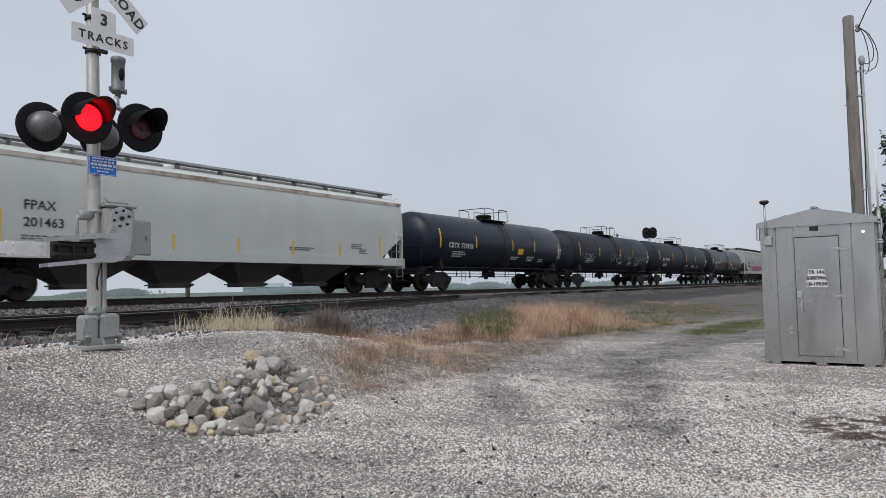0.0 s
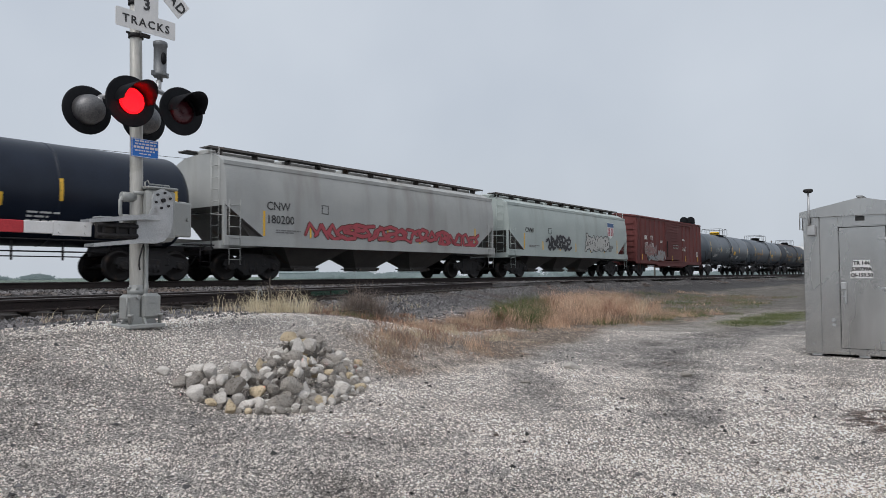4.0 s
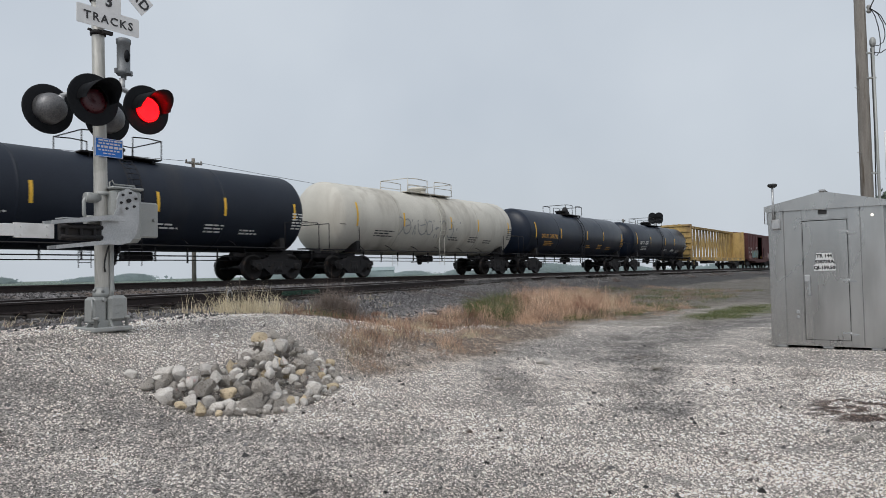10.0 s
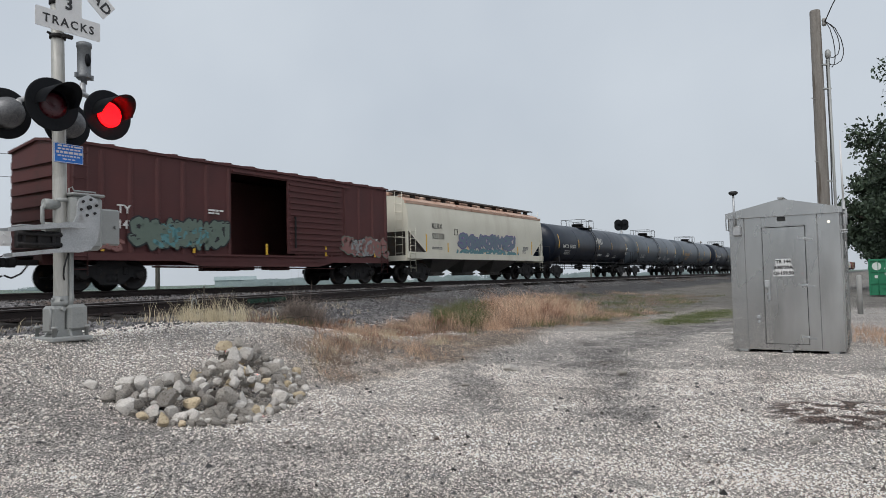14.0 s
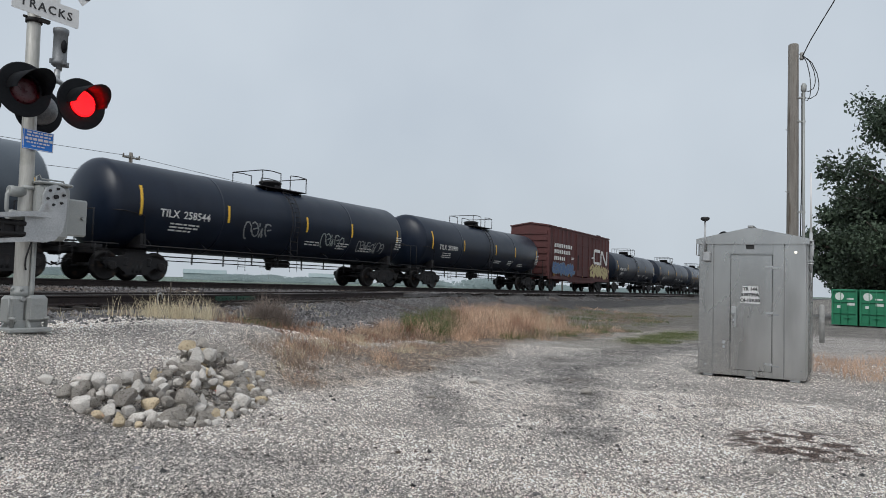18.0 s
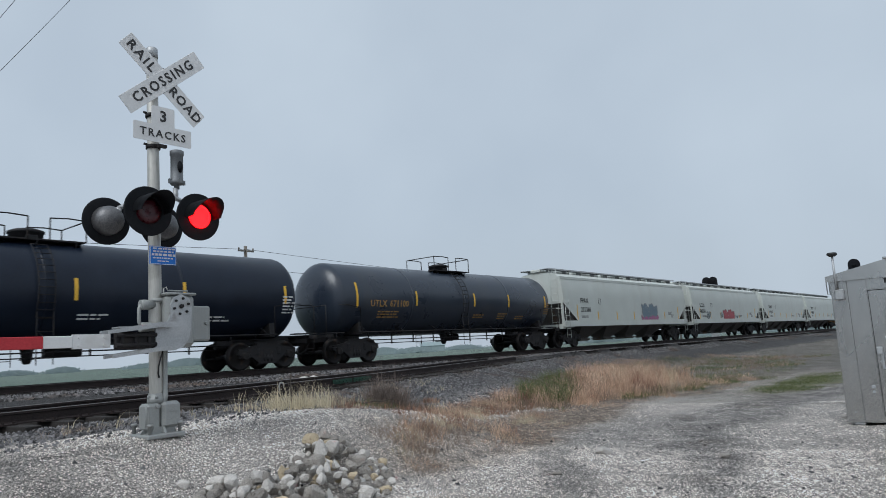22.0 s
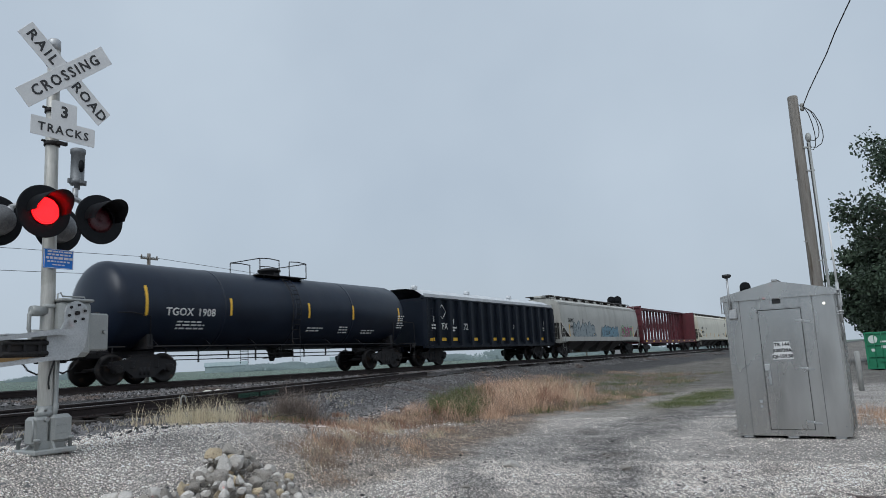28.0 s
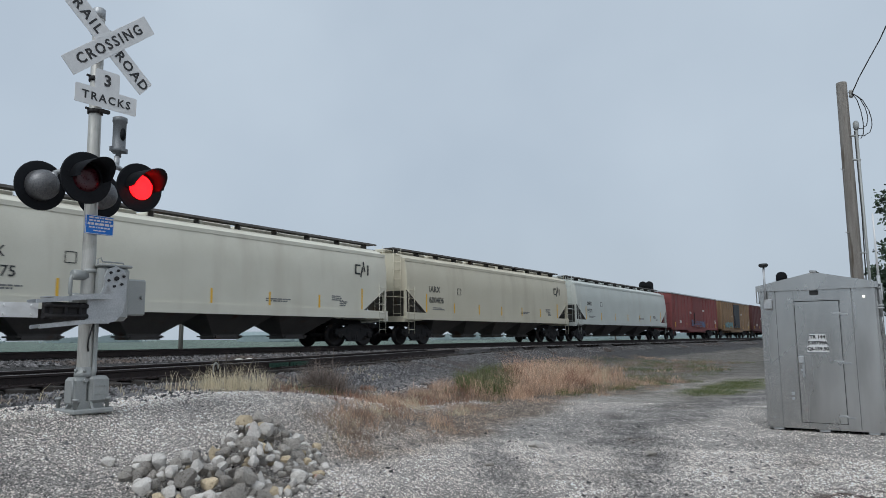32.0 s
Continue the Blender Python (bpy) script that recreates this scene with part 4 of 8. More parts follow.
            box(bm, min(x + l / 2, w / 2), -0.006, z, l, 0.003, h)
            x += l + 0.012
    for a, b, c, d in ((0, 0.099, 0.315, 0.005), (0, -0.099, 0.315, 0.005), (-0.158, 0, 0.005, 0.198), (0.158, 0, 0.005, 0.198)):
        box(bm, a, -0.005, b, c, 0.002, d)
    part("small_print", bm, SIGN_WHITE, sg, "white bars of small print and border")
    # bell
    bm = B()
    lathe(bm, [(0, 0.03), (0.05, 0.03), (0.055, 0.075), (0.07, 0.08), (0.09, 0.08), (0.1, 0.07), (0.38, 0.07), (0.385, 0.078), (0.43, 0.078), (0.44, 0.06)], "z", 22)
    for k in range(4):
        a = k * math.pi / 2
        box(bm, 0.085 * math.cos(a), 0.085 * math.sin(a), 0.08, 0.03, 0.03, 0.05)
    bl = part("bell", fix(bm), BELL_GREY, sig, "grey cylindrical electronic bell", at=pose(0.145, -0.16, 2.68) @ Matrix.Diagonal((0.96, 0.96, 1.0, 1)))
    bm = B()
    lathe(bm, [(-0.074, 0.001), (-0.0735, 0.046)], "y", 14)
    bmesh.ops.scale(bm, vec=(0.75, 1, 1.5), verts=bm.verts[:])
    part("sound_port", fix(bm), LAMP_BLACK, bl, at=pose(0, 0, 0.24))
    # lamps on their cross arms
    zl = 2.345
    bm = B()
    for y in (-0.24, 0.24):
        tube(bm, [(-0.32, y, zl + 0.13), (-0.1, y * 0.7, zl + 0.24), (0.1, y * 0.7, zl + 0.24), (0.28, y, zl + 0.13)], 0.026, 8)
        for x in (-0.31, 0.26):
            tube(bm, [(x, y, zl + 0.14), (x, y * 1.1, zl + 0.05)], 0.032, 8)
    bevbox(bm, 0.0, 0, zl + 0.22, 0.2, 0.34, 0.12, 0.03)
    tube(bm, [(0.13, -0.16, zl + 0.34), (0.13, -0.16, zl + 0.2)], 0.03, 8)
    part("cross_arm", fix(bm), GALV, sig, "galvanised lamp arm with swivels")
    for x in (-0.29, 0.285):
        disc_lamp(sig, x, -0.36, zl, -1)
    for x in (-0.39, 0.25):
        disc_lamp(sig, x, 0.36, zl, 1)
    bm = B()
    lathe(bm, [(-0.034, 0.001), (-0.04, 0.055), (-0.034, 0.1), (-0.022, 0.134)], "y", 28)
    for f in bm.faces:
        f.smooth = True
    for ringno in range(1, 8):
        k = 6 * ringno
        for q in range(k):
            a = 2 * math.pi * q / k
            rr = 0.018 * ringno
            box(bm, rr * math.cos(a), -0.044 + 0.02 * (rr / 0.15) ** 2, rr * math.sin(a), 0.007, 0.006, 0.007, mi=1)
    glow = part("lit_lens", mesh_of(fix(bm), "lit_lens", [LED_BODY, LED_RED]), None, sig, "lit red light of glowing diodes", at=pose(-0.29, -0.36, zl))
    # gate machine, arm mount and arm
    bm = B()
    bevbox(bm, 0.19, -0.02, 1.22, 0.34, 0.3, 0.58, 0.045)
    bevbox(bm, 0.19, -0.02, 1.51, 0.36, 0.32, 0.03, 0.012)
    tube(bm, [(0.02, -0.1, 1.5), (0.02, -0.1, 1.57), (0.05, -0.1, 1.59), (0.07, -0.1, 1.55), (0.3, -0.1, 1.55), (0.32, -0.1, 1.5)], 0.009, 5)
    for z in (1.06, 1.12, 1.18, 1.24, 1.3, 1.36):
        box(bm, 0.07, -0.176, z, 0.06, 0.014, 0.022)
    cab = part("gate_machine", fix(bm), CABINET_GREY, sig, "grey gate machine cabinet")
    bm = B()
    bevbox(bm, 0.5, 0.06, 1.2, 0.34, 0.05, 0.4, 0.018)
    lathe(bm, [(0.0, 0.018), (0.035, 0.022)], "y", 10, (0.61, 0, 1.2))
    part("side_cover", fix(bm), CABINET_GREY, cab, "rounded grey side cover with a latch")
    bm = B()
    slab(bm, [(-0.14, 0.9), (0.06, 0.9), (0.17, 0.93), (0.24, 1.02), (0.265, 1.14), (0.275, 1.38), (0.24, 1.46), (0.15, 1.5), (0.06, 1.46), (0.03, 1.38), (0.03, 1.28), (-0.01, 1.19), (-0.07, 1.16), (-0.14, 1.15)], -0.235, -0.205)
    part("gate_arm_bracket", fix(bm), GALV, sig, "flat grey curved arm bracket")
    for k in range(7):
        bm = B()
        a, e = k * math.pi / 3 + 0.3, 0.085 if k else 0.0
        q = 0.015 if k else 0.024
        lathe(bm, [(-0.254 - 0.008 * (k == 0), q - 0.003), (-0.235, q)], "y", 8, (0.15 + e * math.cos(a), 0, 1.37 + e * math.sin(a)))
        part("hub_bolt", fix(bm), STEEL_DARK, sig)
    bm = B()
    for y in (-0.3, -0.12):
        slab(bm, [(-0.66, 1.12), (-0.66, 1.085), (-0.1, 1.145), (0.08, 1.145), (0.08, 1.2), (-0.1, 1.2)], y - 0.012, y + 0.012)
        slab(bm, [(-0.62, 0.88), (-0.62, 0.845), (-0.1, 0.9), (0.05, 0.9), (0.05, 0.945), (-0.1, 0.945)], y - 0.012, y + 0.012)
    box(bm, -0.3, -0.21, 1.15, 0.5, 0.16, 0.012)
    part("arm_mount", fix(bm), GALV, sig, "galvanised pivot frame of the gate arm")
    bm = B()
    for z in (1.16, 1.4):
        lathe(bm, [(-0.2, 0.05), (-0.16, 0.055), (-0.05, 0.05)], "x", 12, (0, -0.02, z))
    tube(bm, [(-0.17, -0.02, 1.42), (-0.21, -0.02, 1.36), (-0.21, -0.02, 1.22), (-0.17, -0.02, 1.14)], 0.022, 6)
    lathe(bm, [(1.43, 0.088), (1.47, 0.088)], "z", 16)
    lathe(bm, [(1.02, 0.088), (1.07, 0.088)], "z", 16)
    part("mast_clamp", fix(bm), CABINET_GREY, sig, "grey clamps holding the machine to the mast")
    # dark block, three ribs and two bars filling the pivot frame
    bm = B()
    bevbox(bm, -0.35, -0.21, 1.02, 0.42, 0.05, 0.17, 0.01)
    for k in range(3):
        bevbox(bm, -0.5 + 0.14 * k, -0.235, 1.02, 0.03, 0.06, 0.16, 0.006)
    for z in (0.97, 1.07):
        lathe(bm, [(-0.56, 0.022), (-0.14, 0.022)], "x", 8, (0, -0.25, z))
    part("pivot_spring", fix(bm), STEEL_DARK, sig, "dark block with ribs and bars inside the pivot frame")
    bm = B()
    box(bm, -0.78, -0.2, 1.02, 0.36, 0.03, 0.14)
    for x in (-0.9, -0.66):
        for z in (0.98, 1.06):
            lathe(bm, [(-0.23, 0.014), (-0.215, 0.014)], "y", 6, (x, 0, z))
    arm_ob = part("gate_arm", fix(bm), SIGN_WHITE, sig, "lowered gate arm with red and white stripes")
    x, w = -0.96, 0.4
    for k in range(12):
        bm = B()
        l = w if k else 0.26
        bevbox(bm, x - l / 2, -0.2, 1.02, l, 0.04, 0.115, 0.006)
        part("stripe", bm, GATE_RED if k % 2 else SIGN_WHITE, arm_ob, "red stripe" if k % 2 else "white stripe")
        x -= l
    return sig, glow


signal, glow = crossing_signal()
SWITCH = (-0.29, 0.285, -0.36, 2.345)

# ---- the signal hut: local x along its door side, y away ----
HUT = Vector((5.49, 12.0, -1.40))
HW, HD, HH = 1.685, 1.80, 2.36


def hut():
    h = thing("signal_hut", pose(HUT.x, HUT.y, HUT.z, 0, 0, TURN - 90), "small bare-aluminium railway signal hut with a low gabled roof", "equipment hut")
    z0 = 0.06
    for nm, (cx, cy, sx, sy) in {"front_wall": (HW / 2, 0.02, HW, 0.04), "back_wall": (HW / 2, HD - 0.02, HW, 0.04)}.items():
        bm = B()
        box(bm, cx, cy, (z0 + HH) / 2, sx, sy, HH - z0)
        part(nm, bm, HUT_METAL, h)
    for x in (0.02, HW - 0.02):
        bm = B()
        box(bm, x, HD / 2, (z0 + HH) / 2, 0.04, HD - 0.08, HH - z0)
        wall = part("side_wall", bm, HUT_METAL, h)
        for k in range(5):
            xx = x + (0.03 if x > 1 else -0.03)
            bm = B()
            box(bm, xx, 0.2 + k * (HD - 0.4) / 4, (z0 + HH) / 2, 0.024, 0.05, HH - z0 - 0.02)
            part("wall_rib", bm, HUT_METAL, wall)
    # raised panel edges on the front
    for x0, x1 in ((0.0, 0.235), (0.245, 0.515), (1.185, 1.355), (1.365, HW)):
        bm = B()
        bevbox(bm, (x0 + x1) / 2, -0.004, (z0 + HH) / 2, x1 - x0 - 0.006, 0.01, HH - z0 - 0.02, 0.003)
        part("front_panel", bm, HUT_METAL, h)
    bm = B()
    bevbox(bm, 0.85, -0.004, 2.245, 0.66, 0.01, 0.22, 0.003)
    part("front_panel", bm, HUT_METAL, h)
    for x in (0.24, 1.36):
        bm = B()
        box(bm, x, -0.003, (z0 + HH) / 2, 0.01, 0.006, HH - z0 - 0.03)
        part("panel_seam", bm, SEAM_GREY, h, "grey seam between the front panels")
    # dark gap behind the door, then the door
    bm = B()
    box(bm, 0.85, -0.001, 1.13, 0.662, 0.006, 1.978)
    part("door_seal", bm, CABLE, h, "dark rubber seal in the door gap")
    bm = B()
    bevbox(bm, 0.85, -0.012, 1.13, 0.645, 0.02, 1.96, 0.004)
    d = part("door", fix(bm), HUT_METAL, h, "closed aluminium door")
    bm = B()
    box(bm, 0.85, -0.02, 2.125, 0.70, 0.03, 0.012)
    part("drip_edge", bm, HUT_METAL, h)
    for k, z in enumerate((1.9, 1.12, 0.26)):
        bm = B()
        box(bm, -0.06, -0.012, 0.012, 0.1, 0.012, 0.028)
        box(bm, 0.06, -0.006, -0.012, 0.1, 0.012, 0.028)
        lathe(bm, [(-0.03, 0.012), (0.03, 0.012)], "z", 8, (0, -0.015, 0))
        for x in (-0.09, -0.04, 0.04, 0.09):
            lathe(bm, [(-0.024, 0.007), (-0.012, 0.007)], "y", 6, (x, 0, 0.012 if x < 0 else -0.012))
        part("hinge", bm, GALV, d, "bright steel hinge", at=pose(1.178, -0.016, z))
    bm = B()
    bevbox(bm, 0.58, -0.05, 1.16, 0.08, 0.06, 0.12, 0.012)
    bevbox(bm, 0.605, -0.045, 1.0, 0.035, 0.03, 0.26, 0.01)
    lathe(bm, [(-0.07, 0.014), (-0.05, 0.014)], "y", 8, (0.58, 0, 0.99))
    part("door_handle", fix(bm), GALV, d, "steel latch with a hanging padlock hasp")
    for t, z, w in (("TR 144", 1.527, 0.235), ("538739A", 1.43, 0.27), ("QI-159.50", 1.333, 0.315)):
        bm = B()
        box(bm, 0.835, -0.0255, z, w, 0.004, 0.096)
        sg = part("door_label", bm, SIGN_WHITE, d, "white adhesive number label")
        lettering(t, 0.076, BLACK_PAINT, sg, 0.835, -0.03, z, "CENTER", bold=0.004)
    bm = B()
    box(bm, 0.83, -0.012, 2.25, 0.13, 0.01, 0.075)
    part("vent_plate", bm, CABLE, h, "small dark maker's plate")
    bm = B()
    lathe(bm, [(-0.022, 0.016), (-0.008, 0.024)], "y", 14, (1.53, 0, 2.16))
    part("porch_lamp", fix(bm), flat("porch_lamp_lit", (1.0, 0.93, 0.8), 0.4, 0.8), h, "small round white lamp")
    bm = B()
    bevbox(bm, 0.42, -0.02, 0.6, 0.05, 0.025, 0.05, 0.006)
    part("keeper_plate", fix(bm), GALV, h)
    for x, z, q in ((0.42, 0.52, 0.024), (0.12, 0.2, 0.014), (1.62, 0.2, 0.014)):
        bm = B()
        lathe(bm, [(-0.022, q * 0.85), (-0.008, q)], "y", 10, (x, 0, z))
        part("cable_gland", fix(bm), GALV, h)
    # roof
    e, top = 0.05, 0.2
    bm = B()
    slab(bm, [(-e, HH - 0.03), (HW / 2, HH + top - 0.03), (HW + e, HH - 0.03), (HW + e, HH + 0.03), (HW / 2, HH + top + 0.03), (-e, HH + 0.03)], -e, HD + e)
    slab(bm, [(0.0, HH), (HW, HH), (HW / 2, HH + top)], -0.006, 0.03)
    slab(bm, [(-e, HH - 0.06), (HW + e, HH - 0.06), (HW + e, HH), (-e, HH)], -e - 0.006, -e + 0.03)
    slab(bm, [(-e, HH), (HW + e, HH), (HW + e, HH + 0.03), (HW / 2, HH + top + 0.02), (-e, HH + 0.03)], -e - 0.004, -e + 0.02)
    part("roof", fix(bm), HUT_METAL, h, "low gabled aluminium roof")
    bm = B()
    bevbox(bm, HW / 2, HD / 2 - 0.02, HH + top + 0.04, 0.09, HD + 2 * e + 0.06, 0.035, 0.008)
    box(bm, HW / 2, -e - 0.01, HH + top * 0.5, 0.012, 0.008, top * 0.8)
    part("ridge_cap", fix(bm), HUT_METAL, h)
    # skids
    for x in (0.16, HW / 2, HW - 0.16):
        bm = B()
        bevbox(bm, x, HD / 2, 0.03, 0.16, HD - 0.02, 0.06, 0.012)
        part("skid", bm, GALV, h, "galvanised mounting foot")
    bm = B()
    box(bm, HW / 2, 0.006, 0.07, HW, 0.02, 0.05)
    part("base_rail", bm, HUT_METAL, h)
    # fittings
    bm = B()
    bevbox(bm, 0.13, -0.05, 2.08, 0.13, 0.09, 0.17, 0.015)
    tube(bm, [(0.1, -0.07, 2.1), (0.1, -0.07, 2.72)], 0.018, 8)
    part("antenna_mast", bm, GALV, h, "thin grey antenna mast on the front corner")
    bm = B()
    lathe(bm, [(2.71, 0.045), (2.735, 0.075), (2.76, 0.078), (2.775, 0.06)], "z", 18, (0.1, -0.07, 0))
    part("antenna_puck", fix(bm), CABLE, h, "flat black antenna puck")
    for x in (-0.07, HW + 0.09):
        for y in (0.1, 0.32):
            bm = B()
            tube(bm, [(x + (0.06 if x < 0 else -0.08), y, HH - 0.25), (x, y, HH - 0.25), (x, y, HH), (x + (0.06 if x < 0 else -0.08), y, HH)], 0.01, 5)
            part("lifting_loop", bm, GALV, h)
    bm = B()
    tube(bm, [(HW + 0.06, 0.16, 1.85), (HW + 0.06, 0.16, 2.5)], 0.026, 8)
    for z in (1.98, 2.02, 2.3, 2.36):
        lathe(bm, [(z - 0.012, 0.045), (z + 0.012, 0.045)], "z", 10, (HW + 0.06, 0.16, 0))
        box(bm, HW + 0.03, 0.16, z, 0.06, 0.08, 0.02)
    tube(bm, [(HW + 0.06, 0.16, 1.85), (HW + 0.07, 0.17, 1.7), (HW + 0.02, 0.3, 1.55)], 0.01, 5)
    part("aerial_bracket", fix(bm), GALV, h, "clamped aerial bracket")
    bm = B()
    tube(bm, [(HW + 0.06, 0.16, 2.5), (HW + 0.055, 0.16, 3.5)], [0.017, 0.012], 8)
    part("whip_aerial", bm, SIGN_WHITE, h, "thin white whip aerial")


hut()


def utility_pole():
    t = thing("utility_pole", pose(8.35, 13.9, -1.42), "leaning weathered wooden utility pole with a conduit", "utility pole")
    bm = B()
    tube(bm, [(0.0, 0.0, -0.3), (0, 0, 2), (0, 0, 4.5), (0, 0, 6.74), (0, 0, 6.76)], [0.125, 0.118, 0.11, 0.1, 0.09], 20)
    part("pole", fix(bm), POLE_WOOD, t)
    bm = B()
    tube(bm, [(0.19, -0.1, 0), (0.18, -0.1, 3), (0.165, -0.1, 5.75)], 0.028, 8)
    lathe(bm, [(5.72, 0.035), (5.78, 0.056), (5.86, 0.056), (5.91, 0.03)], "z", 12, (0.17, -0.1, 0))
    for z in (1.6, 3.2, 5.1, 5.6):
        box(bm, 0.12, -0.09, z, 0.18, 0.05, 0.03)
    part("conduit", fix(bm), CABINET_GREY, t, "grey service conduit with a weatherhead")
    bm = B()
    for k, (w, d) in enumerate(((0.34, 0.9), (0.26, 0.75), (0.16, 0.95))):
        pts = []
        for q in range(13):
            a = q / 12
            pts.append((0.12 + w * math.sin(a * math.pi) ** 0.7 + 0.06 * a, -0.12, 6.5 - d * math.sin(a * math.pi / 2) ** 1.3 - (0.02 if q % 2 else 0)))
        pts.append((0.2, -0.1, 5.83))
        tube(bm, pts, 0.009, 5)
    tube(bm, [(0.135, -0.06, 2.6), (0.14, -0.1, 4), (0.13, -0.1, 5.7)], 0.012, 5)
    part("service_cable", bm, CABLE, t, "black looped service cables")
    bm = B()
    lathe(bm, [(6.42, 0.03), (6.46, 0.05), (6.5, 0.03), (6.54, 0.05), (6.58, 0.03)], "z", 10, (0.15, -0.06, 0))
    part("insulator", fix(bm), GREY_POST, t)
    for z in (1.6, 3.6, 4.9):
        bm = B()
        tube(bm, [(-0.11, -0.05, z), (-0.2, -0.07, z + 0.02)], 0.008, 5)
        part("step_nail", bm, GREY_POST, t)
    bm = B()
    a, b = Vector((0.15, -0.06, 6.5)), Vector((-8.9, -27.0, 10.3))
    pts = []
    for k in range(40):
        q = k / 39
        v = a.lerp(b, q)
        v.z -= 0.12 * math.sin(q * math.pi)
        v += Vector((math.cos(k * 2.1), math.sin(k * 2.1), 0)) * 0.012
        pts.append(v)
    tube(bm, pts, 0.011, 5)
    part("overhead_wire", bm, CABLE, t, "twisted black overhead service wire")


utility_pole()

# ---- rocks, grass, trees, distance ----
def rock_mesh(seed, sub=3):
    bm = bmesh.new()
    bmesh.ops.create_icosphere(bm, subdivisions=sub, radius=1.0)
    r = random.Random(seed)
    o = Vector((r.uniform(0, 50), r.uniform(0, 50), r.uniform(0, 50)))
    cuts = [(Vector((r.gauss(0, 1), r.gauss(0, 1), r.gauss(0, 1))).normalized(), r.uniform(0.52, 0.76)) for _ in range(14)]
    for v in bm.verts:
        d = v.co.normalized()
        k = 1 + 0.22 * noise.noise(d * 1.3 + o) + 0.06 * noise.noise(d * 4 + o)
        v.co = d * k
        for nrm, lim in cuts:
            e = v.co.dot(nrm) - lim
            if e > 0:
                v.co -= nrm * e * 0.93
    me = mesh_of(bm, "rock", ROCK)
    return me


def rock_pile():
    t = thing("rock_pile", Matrix.Identity(4), "loose pile of grey and ochre field stones", "rock pile")
    r = random.Random(21)
    shapes = {}
    for nm, material in (("grey", ROCK), ("warm", ROCK_WARM), ("pale", ROCK_PALE)):
        shapes[nm] = []
        for k in range(7):
            me = rock_mesh(40 + k)
            me.materials.clear()
            me.materials.append(material)
            shapes[nm].append(me)
    def heap(x, y):
        """Height of the pile over the ground: a long heap with its crest at the back, and a low lobe of stones in front."""
        return (0.25 * math.exp(-((x + 1.95) / 0.36) ** 2 - ((y - 7.75) / 0.55) ** 2) + 0.2 * math.exp(-((x + 1.8) / 0.4) ** 2 - ((y - 6.9) / 0.5) ** 2)
                + 0.13 * math.exp(-((x + 2.3) / 0.5) ** 2 - ((y - 6.35) / 0.35) ** 2))
    placed = []

    def put(x, y, size, nm, lift=0.0, sq=None):
        me = shapes[nm][r.randrange(7)]
        z = ground_z(x, y) + lift
        sx, sy, sz = sq or (size * r.uniform(0.9, 1.12), size * r.uniform(0.82, 1.0), size * r.uniform(0.78, 1.0))
        ob = part("rock", me, None, t, at=pose(x, y, z + sz * 0.45, r.uniform(-15, 15), r.uniform(-15, 15), r.uniform(0, 360)) @ Matrix.Diagonal((sx, sy, sz, 1)))
        return ob

    n = 0
    for k in range(5200):
        if n >= 292:
            break
        if r.random() < 0.42:
            a, d = r.uniform(0, 6.283), math.sqrt(r.random())
            x, y = -2.08 + 0.68 * d * math.cos(a), 6.4 + 0.46 * d * math.sin(a)
        else:
            a, d = r.uniform(0, 6.283), math.sqrt(r.random())
            x, y = -1.72 + 0.52 * d * math.cos(a), 7.3 + 1.05 * d * math.sin(a)
        h = heap(x, y)
        size = r.choice((0.05, 0.06, 0.07, 0.08, 0.1)) * r.uniform(0.88, 1.12) if h > 0.05 else r.uniform(0.028, 0.066)
        if any((x - a) ** 2 + (y - b) ** 2 < (0.55 * (size + c)) ** 2 and abs(h * l - d) < 0.06 for a, b, c, d, l in placed):
            continue
        lv = r.choice((0.0, 0.45, 0.9)) if h > 0.1 else 0.0
        nm = "grey" if r.random() < 0.52 else ("pale" if r.random() < 0.84 else "warm")
        put(x, y, size, nm, h * lv)
        placed.append((x, y, size, h * lv, lv))
        n += 1
    for x, y, s, nm, l in ((-2.1, 7.66, 0.15, "warm", 0.22), (-1.93, 7.72, 0.12, "warm", 0.2), (-2.2, 6.22, 0.21, "grey", 0.07), (-2.47, 6.0, 0.17, "pale", 0.01), (-2.13, 5.93, 0.14, "warm", 0.0),
                           (-1.88, 7.02, 0.21, "grey", 0.19), (-1.75, 6.42, 0.19, "grey", 0.1), (-2.92, 6.38, 0.11, "pale", 0.0), (-2.68, 6.5, 0.15, "pale", 0.04), (-2.5, 6.42, 0.15, "pale", 0.09),
                           (-2.32, 6.6, 0.13, "pale", 0.12), (-1.8, 6.1, 0.15, "grey", 0.0), (-2.05, 8.0, 0.14, "grey", 0.2), (-1.62, 7.7, 0.15, "grey", 0.1), (-1.5, 6.5, 0.12, "warm", 0.0), (-2.7, 6.18, 0.12, "grey", 0.0)):
        put(x, y, s * 0.66, nm, l)
    # single stones lying on the drive 
    for k, (x, y, s) in enumerate(((1.3, 9.95, 0.11), (2.72, 9.35, 0.08), (-0.1, 10.6, 0.05), (0.55, 8.4, 0.05), (3.2, 5.6, 0.045), (-0.6, 9.4, 0.05))):
        me = shapes["pale" if k == 0 else "grey"][k % 7]
        ob = new("stone", me)
        ob.matrix_world = pose(x, y, ground_z(x, y) + s * 0.3, 5, 5, 50 * k) @ Matrix.Diagonal((s * 1.35, s, s * 0.6, 1))
        tagged(ob, "single grey stone lying on the gravel drive", "stone", "stones on the drive")


rock_pile()


